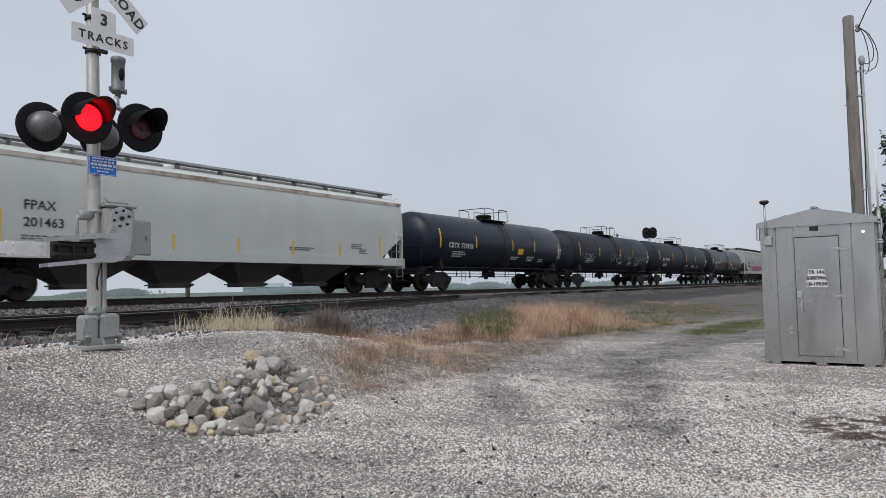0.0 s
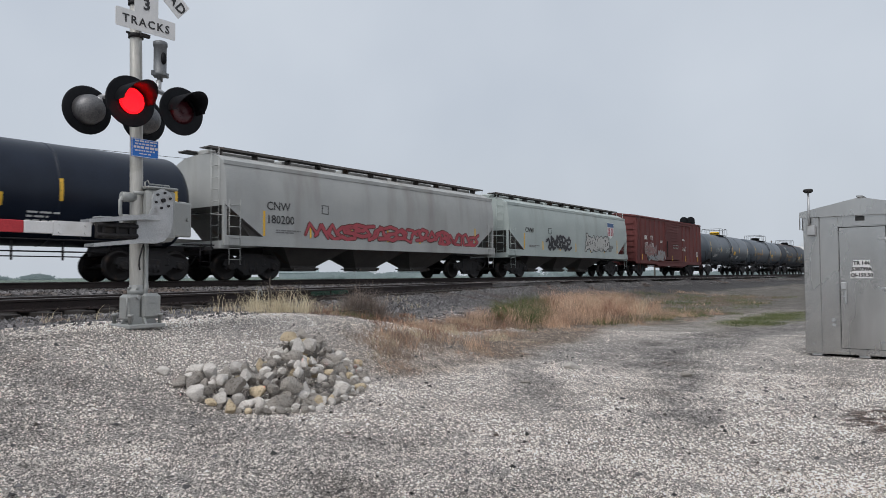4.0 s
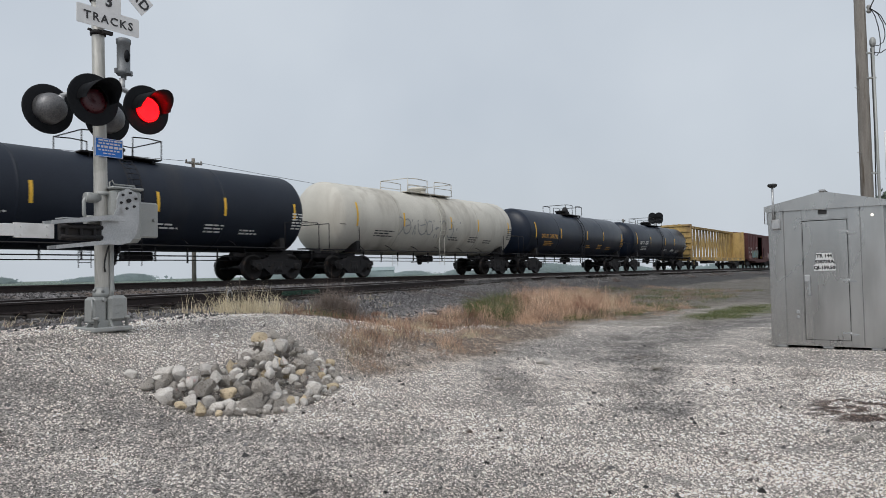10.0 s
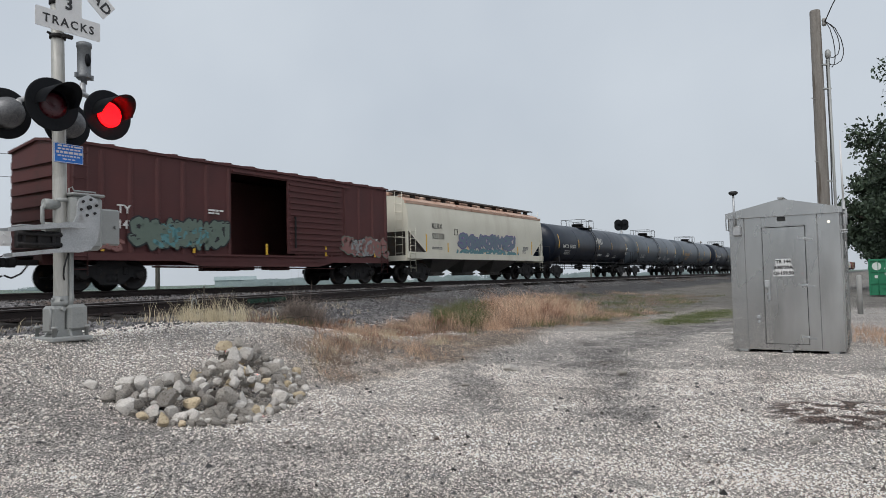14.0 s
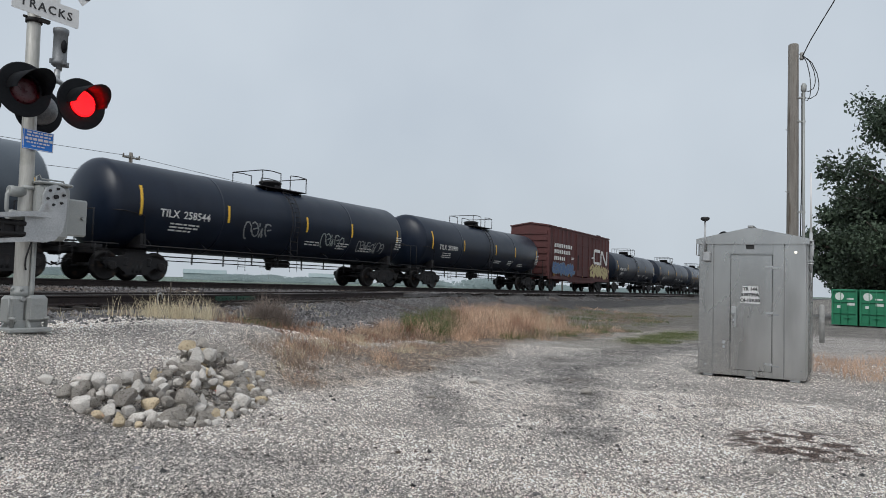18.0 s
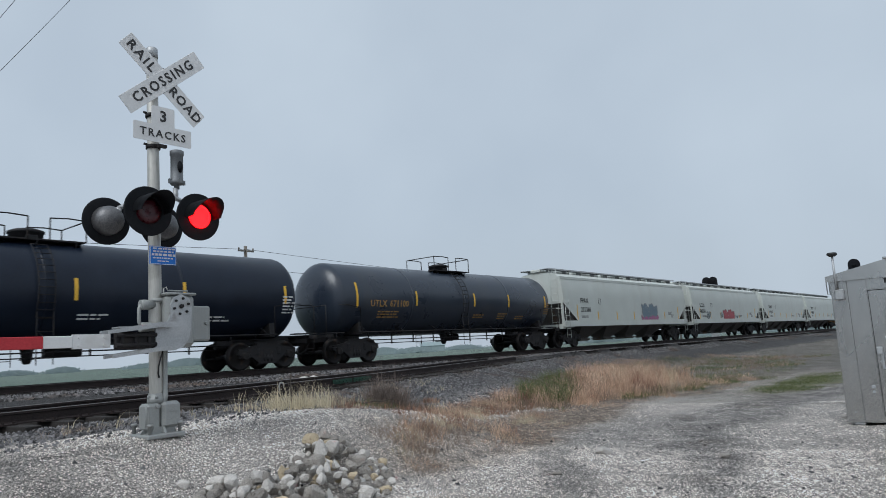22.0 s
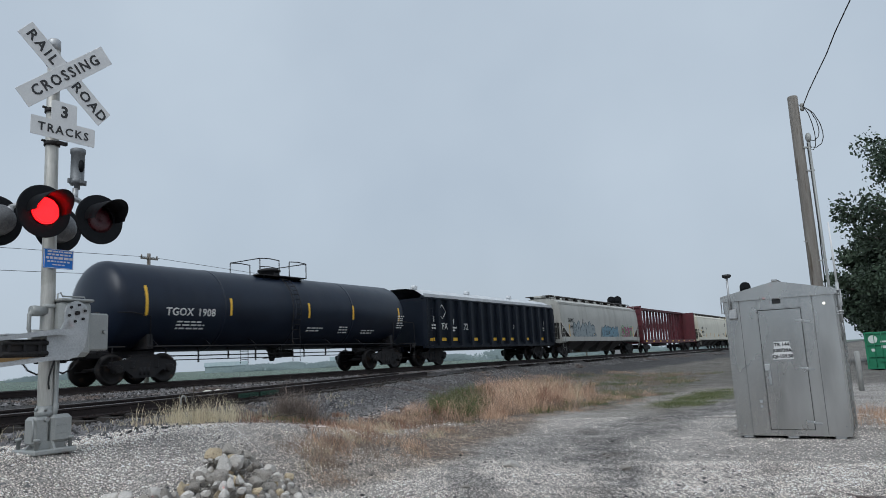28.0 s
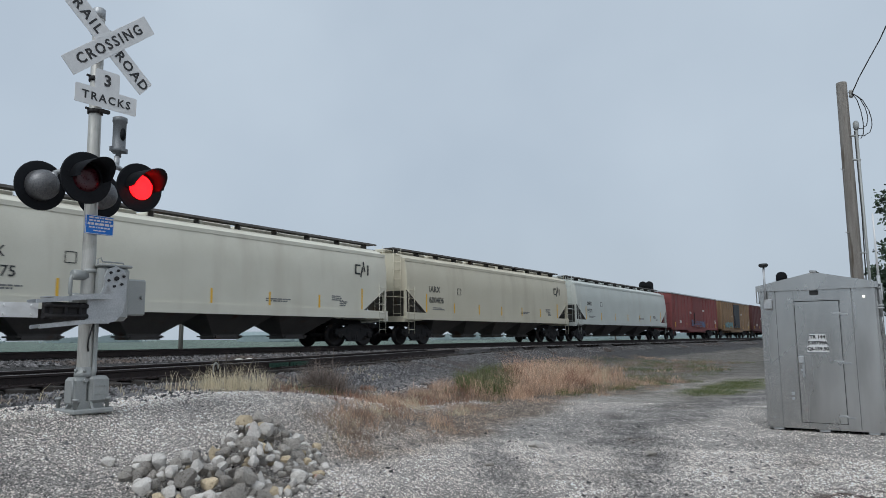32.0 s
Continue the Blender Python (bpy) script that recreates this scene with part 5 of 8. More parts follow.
def blades(name, spots, material, label, category, seed):
    """Grass: thin bent blades, each of two faces, all in one mesh. spots: x, y, height, width, spread of the lean."""
    r = np.random.RandomState(seed)
    sp = np.array(spots, float)
    n = len(sp)
    gz = np.array([ground_z(a, b) for a, b in sp[:, :2]])
    an, ln, dr = r.rand(n) * 6.283, sp[:, 4] * (0.3 + r.rand(n)), r.rand(n) * 6.283
    h, w = sp[:, 2] * (0.55 + 0.6 * r.rand(n)), sp[:, 3]
    wx, wy = np.cos(an) * w, np.sin(an) * w
    lx, ly = np.cos(dr) * ln * h, np.sin(dr) * ln * h
    base = np.stack([sp[:, 0], sp[:, 1], gz - 0.01], 1)
    mid = base + np.stack([lx * 0.35, ly * 0.35, h * 0.6], 1)
    tip = base + np.stack([lx, ly, h * (1 - 0.25 * ln)], 1)
    side = np.stack([wx, wy, wx * 0], 1)
    v = np.stack([base - side, base + side, mid + side * 0.8, mid - side * 0.8, tip], 1).reshape(-1, 3)
    k = 5 * np.arange(n)[:, None]
    me = bpy.data.meshes.new(name)
    faces = [tuple(f) for f in (k + np.array([0, 1, 2, 3]))] + [tuple(f) for f in (k + np.array([3, 2, 4]))]
    me.from_pydata(v.tolist(), [], faces)
    me.materials.append(material)
    return tagged(new(name, me), label, category, kind="stuff")


def grasses():
    r = random.Random(9)
    straw, pale, weed, green, shrub, russet = [], [], [], [], [], []

    def clump(out, p, s, rp, rs, n, h, w=0.0035, lean=0.5):
        for _ in range(n):
            a, d = r.uniform(0, 6.283), math.sqrt(r.random())
            v = ps(p + rp * d * math.sin(a), s + rs * d * math.cos(a))
            out.append((v.x, v.y, h * r.uniform(0.5, 1.1), w, lean))
    # pale tufts behind the mound, thick in the middle, thinning to single stalks
    for k in range(42):
        s = r.gauss(7.0, 0.8)
        q = r.uniform(2.1, 3.3)
        near = math.exp(-((s - 6.9) / 0.75) ** 2)
        clump(pale if r.random() < 0.8 else weed, side_p(s) - q, s, 0.16, 0.22, int(10 + 45 * near), r.uniform(0.14, 0.26) + 0.3 * near * r.random(), 0.0028, 0.5)
    # ragged mixed patch at the foot of the bank, from the rock pile on: thin, so that the soil shows through
    for k in range(230):
        s = r.uniform(6.0, 13.5)
        lo = 4.3 - 1.0 * ease(s, 6.2, 10.0)
        q = lo + (5.9 - lo) * r.random() ** 1.3 * (0.65 + 0.35 * math.sin(s * 2.3))
        pick = r.random()
        out = weed if pick < 0.38 else straw if pick < 0.84 else pale
        if ps(side_p(s) - q, s).x < -1.35:
            continue
        clump(out, side_p(s) - q, s, 0.18, 0.26, r.randint(16, 60), r.uniform(0.06, 0.22) * (2.0 if r.random() < 0.22 else 1.0), 0.0028, 1.1)
    for k in range(46):
        s = r.gauss(7.3, 0.45)
        clump((weed, straw, weed, weed)[k % 4], side_p(s) - r.uniform(4.4, 5.4), s, 0.14, 0.2, r.randint(16, 44), r.uniform(0.1, 0.3), 0.0026, 0.95)
    # the dark dead shrub, its thin stalks above it
    clump(shrub, side_p(9.4) - 2.75, 9.4, 0.3, 0.45, 1500, 0.6, 0.003, 0.95)
    clump(shrub, side_p(10.1) - 3.0, 10.1, 0.3, 0.5, 420, 0.3, 0.003, 1.1)
    clump(shrub, side_p(9.4) - 2.7, 9.4, 0.14, 0.3, 90, 0.95, 0.0026, 0.4)
    # russet dock among the straw
    for k in range(44):
        sr = r.uniform(6.6, 15.0)
        clump(russet, side_p(sr) - r.uniform(3.0, 4.9), sr, 0.14, 0.2, r.randint(20, 60), r.uniform(0.08, 0.3), 0.0032, 0.9)
    clump(russet, side_p(11.6) - 2.5, 11.6, 0.12, 0.25, 160, 0.16, 0.005, 0.9)
    clump(green, side_p(8.9) - 2.9, 8.9, 0.3, 0.6, 260, 0.18, 0.003, 0.8)
    # tall mixed stand between the drive and the ballast: weeds, a green core, then tall straw
    for k in range(300):
        s = 10.6 + 14.4 * r.random()
        front, back = 8.5 - 0.13 * (s - 12), side_p(s) - 3.3
        if back < front + 0.4:
            continue
        p = front + (back - front) * r.random() ** 1.2 + r.gauss(0, 0.15)
        edge, skew = ease(p - front, -0.1, 1.1), p / s + r.gauss(0, 0.012)      # the patches run askew to the line
        tall = 1 - 0.66 * ease(skew, 0.405, 0.365)
        h = (0.17 + 0.56 * ease(s, 12.2, 16.0) * tall) * (0.5 + 0.5 * edge) * r.uniform(0.75, 1.15) * (0.72 + 0.55 * math.exp(-((skew - 0.47) / 0.07) ** 2))
        pick = r.random()
        if skew > 0.66:
            out = weed if pick < 0.42 else russet if pick < 0.64 else straw
        elif skew > 0.565:
            out = (green if pick < 0.74 else weed) if edge > 0.4 else (weed if pick < 0.5 else straw if pick < 0.8 else green)
        elif skew > 0.385:
            out = straw if pick < 0.78 else pale if pick < 0.9 else weed
            if edge < 0.5:
                out, h = (weed if pick < 0.36 else green if pick < 0.58 else straw), h * 0.75
        else:
            out = green if pick < 0.45 else weed if pick < 0.75 else straw
        clump(out, p, s, 0.32, 0.42, r.randint(70, 180), h, 0.0031, 0.8)
    for k in range(46):
        s = r.uniform(13.4, 15.8)
        p = s * r.uniform(0.575, 0.65)
        if p < 9.0 - 0.13 * (s - 12):
            continue
        clump(green if k % 4 else straw, p, s, 0.24, 0.28, r.randint(70, 130), r.uniform(0.36, 0.62), 0.0033, 0.75)
    for k in range(150):
        s = r.uniform(22, 44)
        pick = r.random()
        clump(straw if pick < 0.14 else weed if pick < 0.55 else green, r.uniform(6.8 + 0.1 * (s - 22), min(side_p(s), 19) - 3.0), s, 0.8, 1.2, 90, r.uniform(0.08, 0.26), 0.007, 1.1)
    for k in range(60):
        s = r.uniform(19.5, 27)
        clump(green, r.gauss(5.2, 0.35), s, 0.35, 0.8, 70, r.uniform(0.04, 0.11), 0.007, 0.9)
    # low straw at the edge of the drive
    for k in range(110):
        s = r.uniform(8, 22)
        pe = side_p(s) - 5.6 if s < 11.5 else 8.2 - 0.13 * (s - 12)
        clump(straw if k % 3 else weed, pe - 0.5 * r.random() ** 2, s, 0.22, 0.35, r.randint(6, 24), r.uniform(0.04, 0.13), 0.0035, 1.1)
    # by the hut, and by the road
    for k in range(40):
        x, y = 8.6 + r.uniform(-0.5, 2.5), 12.4 + r.uniform(-1.0, 3.0)
        for _ in range(35):
            straw.append((x + r.gauss(0, 0.2), y + r.gauss(0, 0.2), r.uniform(0.12, 0.38), 0.004, 0.7))
    for k in range(30):
        clump(pale, r.uniform(7.6, 8.9), r.uniform(1.5, 2.4), 0.15, 0.2, 45, r.uniform(0.1, 0.26), 0.003, 1.0)
    for k in range(140):
        s = r.uniform(2.5, 14)
        clump(pale if k % 3 else weed, side_p(s) - r.uniform(0.9, 2.2), s, 0.05, 0.05, 5, r.uniform(0.08, 0.25), 0.0025, 0.7)
    # crop and weeds just beyond the main track
    for k in range(260):
        s = r.uniform(6, 75)
        clump(green, r.uniform(26.5, 33), s, 0.5, 0.9, 22, r.uniform(0.15, 0.4), 0.02, 0.5)
    blades("dry_grass", straw, STRAW, "dry straw-coloured grass along the foot of the bank", "dry grass", 1)
    blades("bleached_grass", pale, STRAW_PALE, "pale bleached grass tufts behind the gravel mound", "dry grass", 2)
    blades("dead_shrub", shrub, SHRUB, "dark dead shrub at the foot of the ballast", "shrub", 5)
    blades("russet_weeds", russet, RUSSET, "russet dried weeds on the bank", "weeds", 6)
    blades("dead_weeds", weed, WEED, "brown dead weeds on the bank", "weeds", 3)
    blades("green_grass", green, GRASS, "green grass and weeds", "grass", 4)


grasses()


def branch_litter():
    bm = B()
    r = random.Random(4)
    pts = [(0, 0, 0.03)]
    for k in range(7):
        pts.append((0.14 * (k + 1), 0.05 * math.sin(k * 1.7), 0.03 + 0.03 * (k % 2)))
    tube(bm, pts, [0.014, 0.013, 0.012, 0.011, 0.01, 0.008, 0.007, 0.005], 5)
    v = ps(side_p(7.7) - 2.95, 7.7)
    ob = part("fallen_branch", bm, BARK, None, at=pose(v.x, v.y, ground_z(v.x, v.y), 0, 0, TURN - 30))
    tagged(ob, "thin grey fallen branch lying in the grass", "branch")
    bm = B()
    tube(bm, [(0, 0, -0.05), (0.005, 0, 0.25), (-0.005, 0, 0.52)], 0.008, 5)
    for a, z, l in ((0.6, 0.2, 0.14), (2.2, 0.28, 0.12), (4.0, 0.35, 0.1), (5.2, 0.42, 0.07)):
        tube(bm, [(0, 0, z), (l * math.cos(a) * 0.6, l * math.sin(a) * 0.6, z + 0.05), (l * math.cos(a), l * math.sin(a), z + 0.13)], 0.004, 4)
    v = ps(side_p(6.6) - 2.9, 6.6)
    ob = part("dead_seedling", bm, BARK, None, at=pose(v.x, v.y, ground_z(v.x, v.y)))
    tagged(ob, "dark dead seedling standing in the gravel", "plant")


branch_litter()


def tree(x, y, height, radius, seed, leaves, label, leaf=0.26, low=0.12):
    t = thing("tree", pose(x, y, ground_z(x, y)), label, "tree", "trees at the edge of the lot")
    r = random.Random(seed)
    bm = B()
    tips = []
    pts = [(0, 0, -0.2)]
    for k in range(1, 7):
        pts.append((0.15 * math.sin(k * 1.3 + seed), 0.15 * math.cos(k * 1.7), height * 0.12 * k))
    tube(bm, pts, [0.42 * height / 13 * (1 - 0.12 * k) for k in range(7)], 9)
    for k in range(32):
        z0 = height * r.uniform(0.12, 0.8)
        a = k * 2.4 + r.uniform(-0.4, 0.4)
        zz = z0 / height
        L = radius * r.uniform(0.65, 1.05) * (1.15 - 0.6 * abs(zz - 0.45))
        rise = r.uniform(0.15, 0.75) * L
        p1 = Vector((0, 0, z0))
        p2 = Vector((L * 0.5 * math.cos(a), L * 0.5 * math.sin(a), z0 + rise * 0.35))
        p3 = Vector((L * math.cos(a + 0.15), L * math.sin(a + 0.15), z0 + rise))
        out = (p3.xy.length / radius) ** 2 + ((p3.z - height * 0.52) / (height * 0.49)) ** 2
        if out > 0.75:
            p3 = p1.lerp(p3, 0.75 / out)
            p2 = p1.lerp(p3, 0.5)
        tube(bm, [p1, p2, p3], [0.11, 0.06, 0.02], 5)
        for q in range(5):
            b = a + r.uniform(-0.9, 0.9)
            s = p1.lerp(p2, r.random()) if q < 2 else p2.lerp(p3, r.random())
            e = s + Vector((math.cos(b), math.sin(b), r.uniform(0.1, 0.7))) * L * r.uniform(0.12, 0.28)
            tube(bm, [s, e], [0.035, 0.008], 4)
            tips += [e, s.lerp(e, 0.55)]
        tips.append(p3)
    for k in range(8):
        tips.append(Vector((r.gauss(0, radius * 0.22), r.gauss(0, radius * 0.22), height * r.uniform(0.8, 1.0))))
    part("trunk", fix(bm), BARK, t, "grey-brown trunk and limbs")
    rs = np.random.RandomState(seed)
    c = np.array([tuple(v) for v in tips])
    idx = rs.randint(0, len(c), leaves * 2)
    off = rs.normal(0, 1, (leaves * 2, 3)) * np.array([0.5, 0.5, 0.42]) * radius / 5.5
    pos = c[idx] + off
    pos = pos[pos[:, 2] > height * low]
    rim = (np.hypot(pos[:, 0], pos[:, 1]) / (radius * 1.02)) ** 3 + np.abs((pos[:, 2] - height * 0.52) / (height * 0.49)) ** 3
    pos = pos[rim < 1.0 + 0.12 * np.sin(pos[:, 0] * 2.1 + pos[:, 2] * 1.7)][:leaves]
    n = len(pos)
    d1 = rs.normal(0, 1, (n, 3))
    d1 /= np.linalg.norm(d1, axis=1)[:, None]
    d2 = np.cross(d1, rs.normal(0, 1, (n, 3)))
    d2 /= np.linalg.norm(d2, axis=1)[:, None]
    s = (leaf * (0.6 + 0.7 * rs.rand(n)))[:, None]
    v = np.stack([pos - d1 * s, pos + d2 * s * 0.55, pos + d1 * s, pos - d2 * s * 0.55], 1).reshape(-1, 3)
    k = 4 * np.arange(n)[:, None]
    me = bpy.data.meshes.new("crown")
    me.from_pydata(v.tolist(), [], [tuple(f) for f in (k + np.array([0, 1, 2, 3]))])
    me.materials.append(LEAF)
    part("crown", me, None, t, "dark green leafy crown with gaps")


tree(28.9, 36.2, 14.2, 4.9, 1, 34000, "tall dark green broadleaf tree", leaf=0.13, low=0.03)
tree(37.0, 36.0, 12.0, 6.0, 2, 12000, "tall dark green broadleaf tree behind the containers", leaf=0.18, low=0.03)
tree(32.6, 47.4, 8.6, 3.4, 3, 14000, "smaller dark green tree at the edge of the lot", leaf=0.16, low=0.02)
tree(38.5, 46.0, 6.5, 4.5, 5, 8000, "bushy dark green tree", low=0.0)
tree(30.2, 41.4, 4.6, 2.6, 9, 9000, "dense green bush under the trees behind the hut", leaf=0.14, low=0.0)
tree(31.9, 43.5, 9.4, 3.4, 8, 16000, "dense dark green tree behind the hut", leaf=0.16, low=0.0)


def green_container(x, y, seed):
    W, H, D = 1.14, 1.8, 1.6
    c = thing("green_container", pose(x, y, ground_z(x, y), 0, 0, -42), "green steel storage container with white stencils", "container", "containers at the edge of the lot")
    bm = B()
    bevbox(bm, 0, D / 2, H / 2 + 0.06, W, D, H, 0.02)
    part("body", fix(bm), CRATE_GREEN, c)
    bm = B()
    for xx in (-W / 2 + 0.04, W / 2 - 0.04):
        box(bm, xx, -0.03, H / 2 + 0.06, 0.08, 0.08, H)
    for z in (0.1, H * 0.37, H * 0.69, H):
        box(bm, 0, -0.025, z, W, 0.06, 0.06)
    for xx in (-0.16, 0.16):
        tube(bm, [(xx, -0.06, 0.1), (xx, -0.06, H)], 0.016, 5)
    part("door_frame", fix(bm), CRATE_GREEN, c)
    bm = B()
    lathe(bm, [(-0.012, 0.2), (-0.008, 0.2)], "y", 20, (-0.22, 0, 1.5))
    part("round_stencil", fix(bm), CRATE_WHITE, c, "white round stencil")
    for xx, z, w, hh in ((0.25, 1.38, 0.3, 0.08), (0.28, 1.12, 0.34, 0.14), (-0.25, 0.98, 0.15, 0.14)):
        bm = B()
        box(bm, xx, -0.012, z, w, 0.006, hh)
        part("stencil", bm, CRATE_WHITE, c, "white stencilled bar")
    bm = B()
    box(bm, 0.15, -0.07, 0.45, 0.3, 0.03, 0.04)
    part("door_bar", bm, CRATE_GREEN, c)


green_container(22.95, 33.6, 0)
green_container(23.85, 32.75, 1)
bm = B()
tube(bm, [(0, 0, -0.1), (0, 0, 1.15), (0, 0, 1.2)], [0.075, 0.075, 0.05], 10)
tagged(part("grey_bollard", bm, GREY_POST, None, at=pose(13.6, 21.0, ground_z(13.6, 21.0))), "weathered grey bollard post behind the hut", "bollard")


def far_things():
    # horizon woods and farm buildings beyond the crop, haze put into their colour
    r = random.Random(77)
    for k, az in enumerate((-36, -33, -27, -24.5, -12, -9.5, -7, -3, 1.0, 3.5, 8.0, 10.5, 14, 19, 22)):
        d = r.uniform(380, 640)
        w, h = r.uniform(10, 24), r.uniform(2.6, 5.2)
        x, y = d * math.sin(radians(az)), d * math.cos(radians(az))
        t = thing("distant_trees", pose(x, y, -1.3, 0, 0, -az), "grey-green clump of trees on the horizon, haze painted into its colour", "trees", "far clumps of trees")
        rs = np.random.RandomState(k)
        n = 4200
        pos = np.stack([rs.normal(0, w * 0.38, n), rs.normal(0, w * 0.3, n), h * rs.rand(n) ** 0.8], 1)
        pos[:, :2] *= (1.15 - 0.75 * (pos[:, 2:] / h) ** 2)
        dd1, dd2 = rs.normal(0, 0.5, (n, 3)) * np.array([1, 0.1, 0.6]), rs.normal(0, 0.5, (n, 3)) * np.array([0.6, 0.1, 1])
        v = np.stack([pos - dd1, pos + dd2, pos + dd1, pos - dd2], 1).reshape(-1, 3)
        q = 4 * np.arange(n)[:, None]
        me = bpy.data.meshes.new("crown")
        me.from_pydata(v.tolist(), [], [tuple(f) for f in (q + np.array([0, 1, 2, 3]))])
        me.materials.append(FAR_HAZE_TONE)
        part("crown", me, None, t)
    for k, (az, d, w, h) in enumerate(((-14.5, 480, 26, 6.5), (-5.5, 520, 18, 7))):
        x, y = d * math.sin(radians(az)), d * math.cos(radians(az))
        t = thing("distant_barn", pose(x, y, -1.3, 0, 0, -az), "pale farm building on the horizon, haze painted into its colour", "barn", "far farm buildings")
        bm = B()
        box(bm, 0, 0, h * 0.3, w, 9, h * 0.6)
        part("wall", bm, FAR_HAZE_TONE, t)
        bm = B()
        slab(bm, [(-5, h * 0.6), (5, h * 0.6), (0, h)], -w / 2 - 0.5, w / 2 + 0.5, "x")
        part("roof", fix(bm), FAR_HAZE_TONE, t)
    # pole line beyond the railway
    for k, s in enumerate((24.7, 93.0, 160.0)):
        v = ps(35.5, s)
        t = thing("line_pole", pose(v.x, v.y, -1.3, 0, 0, TURN), "thin weathered line pole beyond the railway", "utility pole", "pole line beyond the railway")
        bm = B()
        tube(bm, [(0, 0, -0.2), (0, 0, 8.3)], [0.14, 0.1], 8)
        part("pole", bm, POLE_WOOD, t)
        bm = B()
        box(bm, 0, -0.05, 8.0, 1.1, 0.08, 0.1)
        for x in (-0.5, 0.5, 0):
            lathe(bm, [(8.05, 0.03), (8.12, 0.05), (8.2, 0.03)], "z", 8, (x, -0.05, 0))
        part("cross_arm", bm, POLE_WOOD, t)
        bm = B()
        box(bm, 0, -0.05, 7.0, 0.3, 0.06, 0.06)
        part("lower_arm", bm, POLE_WOOD, t)
        bm = B()
        for z, x in ((8.1, 0), (7.0, 0)):
            pts = []
            for q in range(13):
                a = q / 12
                pts.append((x + 68.3 * a, -0.05, z - 0.9 * math.sin(a * math.pi)))
            tube(bm, pts, 0.012, 4)
        if k == 0:
            for z in (8.1, 7.0):
                tube(bm, [(0 - 60 * q / 10, -0.05, z - 0.8 * math.sin(q / 10 * math.pi)) for q in range(11)], 0.012, 4)
        part("line_wire", bm, CABLE, t)
    # block signals
    for nm, az, d, ztop, heads in (("block_signal", 16.6, 76.5, 5.65, 2), ("block_signal", 26.3, 62.0, 4.95, 1)):
        x, y = d * math.sin(radians(az)), d * math.cos(radians(az))
        gz = ground_z(x, y)
        t = thing("block_signal", pose(x, y, gz, 0, 0, -az), "block signal with black targets on a grey mast", "railway signal", "block signals")
        hgt = ztop - gz
        bm = B()
        tube(bm, [(0, 0, -0.2), (0, 0, hgt)], 0.09, 10)
        part("mast", bm, GALV, t)
        bm = B()
        bevbox(bm, 0, 0, 0.5, 0.8, 0.5, 1.0, 0.03)
        part("case", bm, GALV, t, "grey equipment case")
        bm = B()
        ladder(bm, -0.3, 0.1, 0.8, hgt - 0.3, 0.36)
        box(bm, -0.1, 0.1, hgt - 1.6, 0.6, 0.5, 0.05)
        part("ladder", bm, GALV, t)
        for k in range(heads):
            for xx in ((-0.32, 0.32) if heads == 2 and k == 0 else (0.0,)):
                bm = B()
                zc = hgt - 0.35 - 2.1 * k
                out = [(xx + 0.42 * math.sin(a) , zc + 0.42 * math.cos(a) + (0.18 if math.cos(a) > 0 else -0.18)) for a in [2 * math.pi * q / 22 for q in range(22)]]
                slab(bm, out, -0.14, -0.1)
                bevbox(bm, xx, 0.0, zc, 0.3, 0.3, 0.8, 0.03)
                lathe(bm, [(-0.4, 0.14), (-0.14, 0.14)], "y", 12, (xx, 0, zc + 0.2))
                part("signal_head", fix(bm), LAMP_BLACK, t, "black signal target with a hood")


far_things()


def overhead_wires():
    """Two service wires high over the road."""
    t = thing("overhead_wires", pose(0, 0, 0), "pair of thin black overhead service wires", "overhead wires")
    for a, b in (((-44.0, 40.15, 7.6), (13.0, -4.3, 7.6)), ((-41.0, 36.8, 7.6), (9.5, -2.45, 7.6))):
        bm = B()
        a, b = Vector(a), Vector(b)
        tube(bm, [a.lerp(b, k / 24) - Vector((0, 0, 0.6 * math.sin(math.pi * k / 24))) for k in range(25)], 0.0055, 4)
        part("wire", bm, CABLE, t)


overhead_wires()

# ---- freight cars: local x runs to the rear of the train, -y faces the camera, z = 0 is the top of the rail ----
WHEEL_R = 0.457
AXLE = 0.89
FRONT_SETS, REAR_SETS, CARS = [], [], []


def wheelset_mesh():
    if "wheelset" not in CACHE:
        bm = B()
        lathe(bm, [(-1.12, 0.075), (1.12, 0.075)], "y", 10)
        for sg in (-1, 1):
            pr = [(0.685, 0.30), (0.68, 0.485), (0.715, 0.485), (0.735, 0.462), (0.82, 0.45), (0.82, 0.38), (0.775, 0.34), (0.765, 0.2), (0.80, 0.15), (0.80, 0.09)]
            lathe(bm, [(sg * a, r) for a, r in pr], "y", 28)
            lathe(bm, [(sg * 1.0, 0.14), (sg * 1.13, 0.14), (sg * 1.15, 0.11)], "y", 10)
            for k in range(3):
                an = k * 2.094
                box(bm, 0.06 * math.sin(an), sg * 1.155, 0.06 * math.cos(an), 0.03, 0.02, 0.03)
        CACHE["wheelset"] = mesh_of(fix(bm), "wheelset", WHEEL_STEEL, False)
    return CACHE["wheelset"]


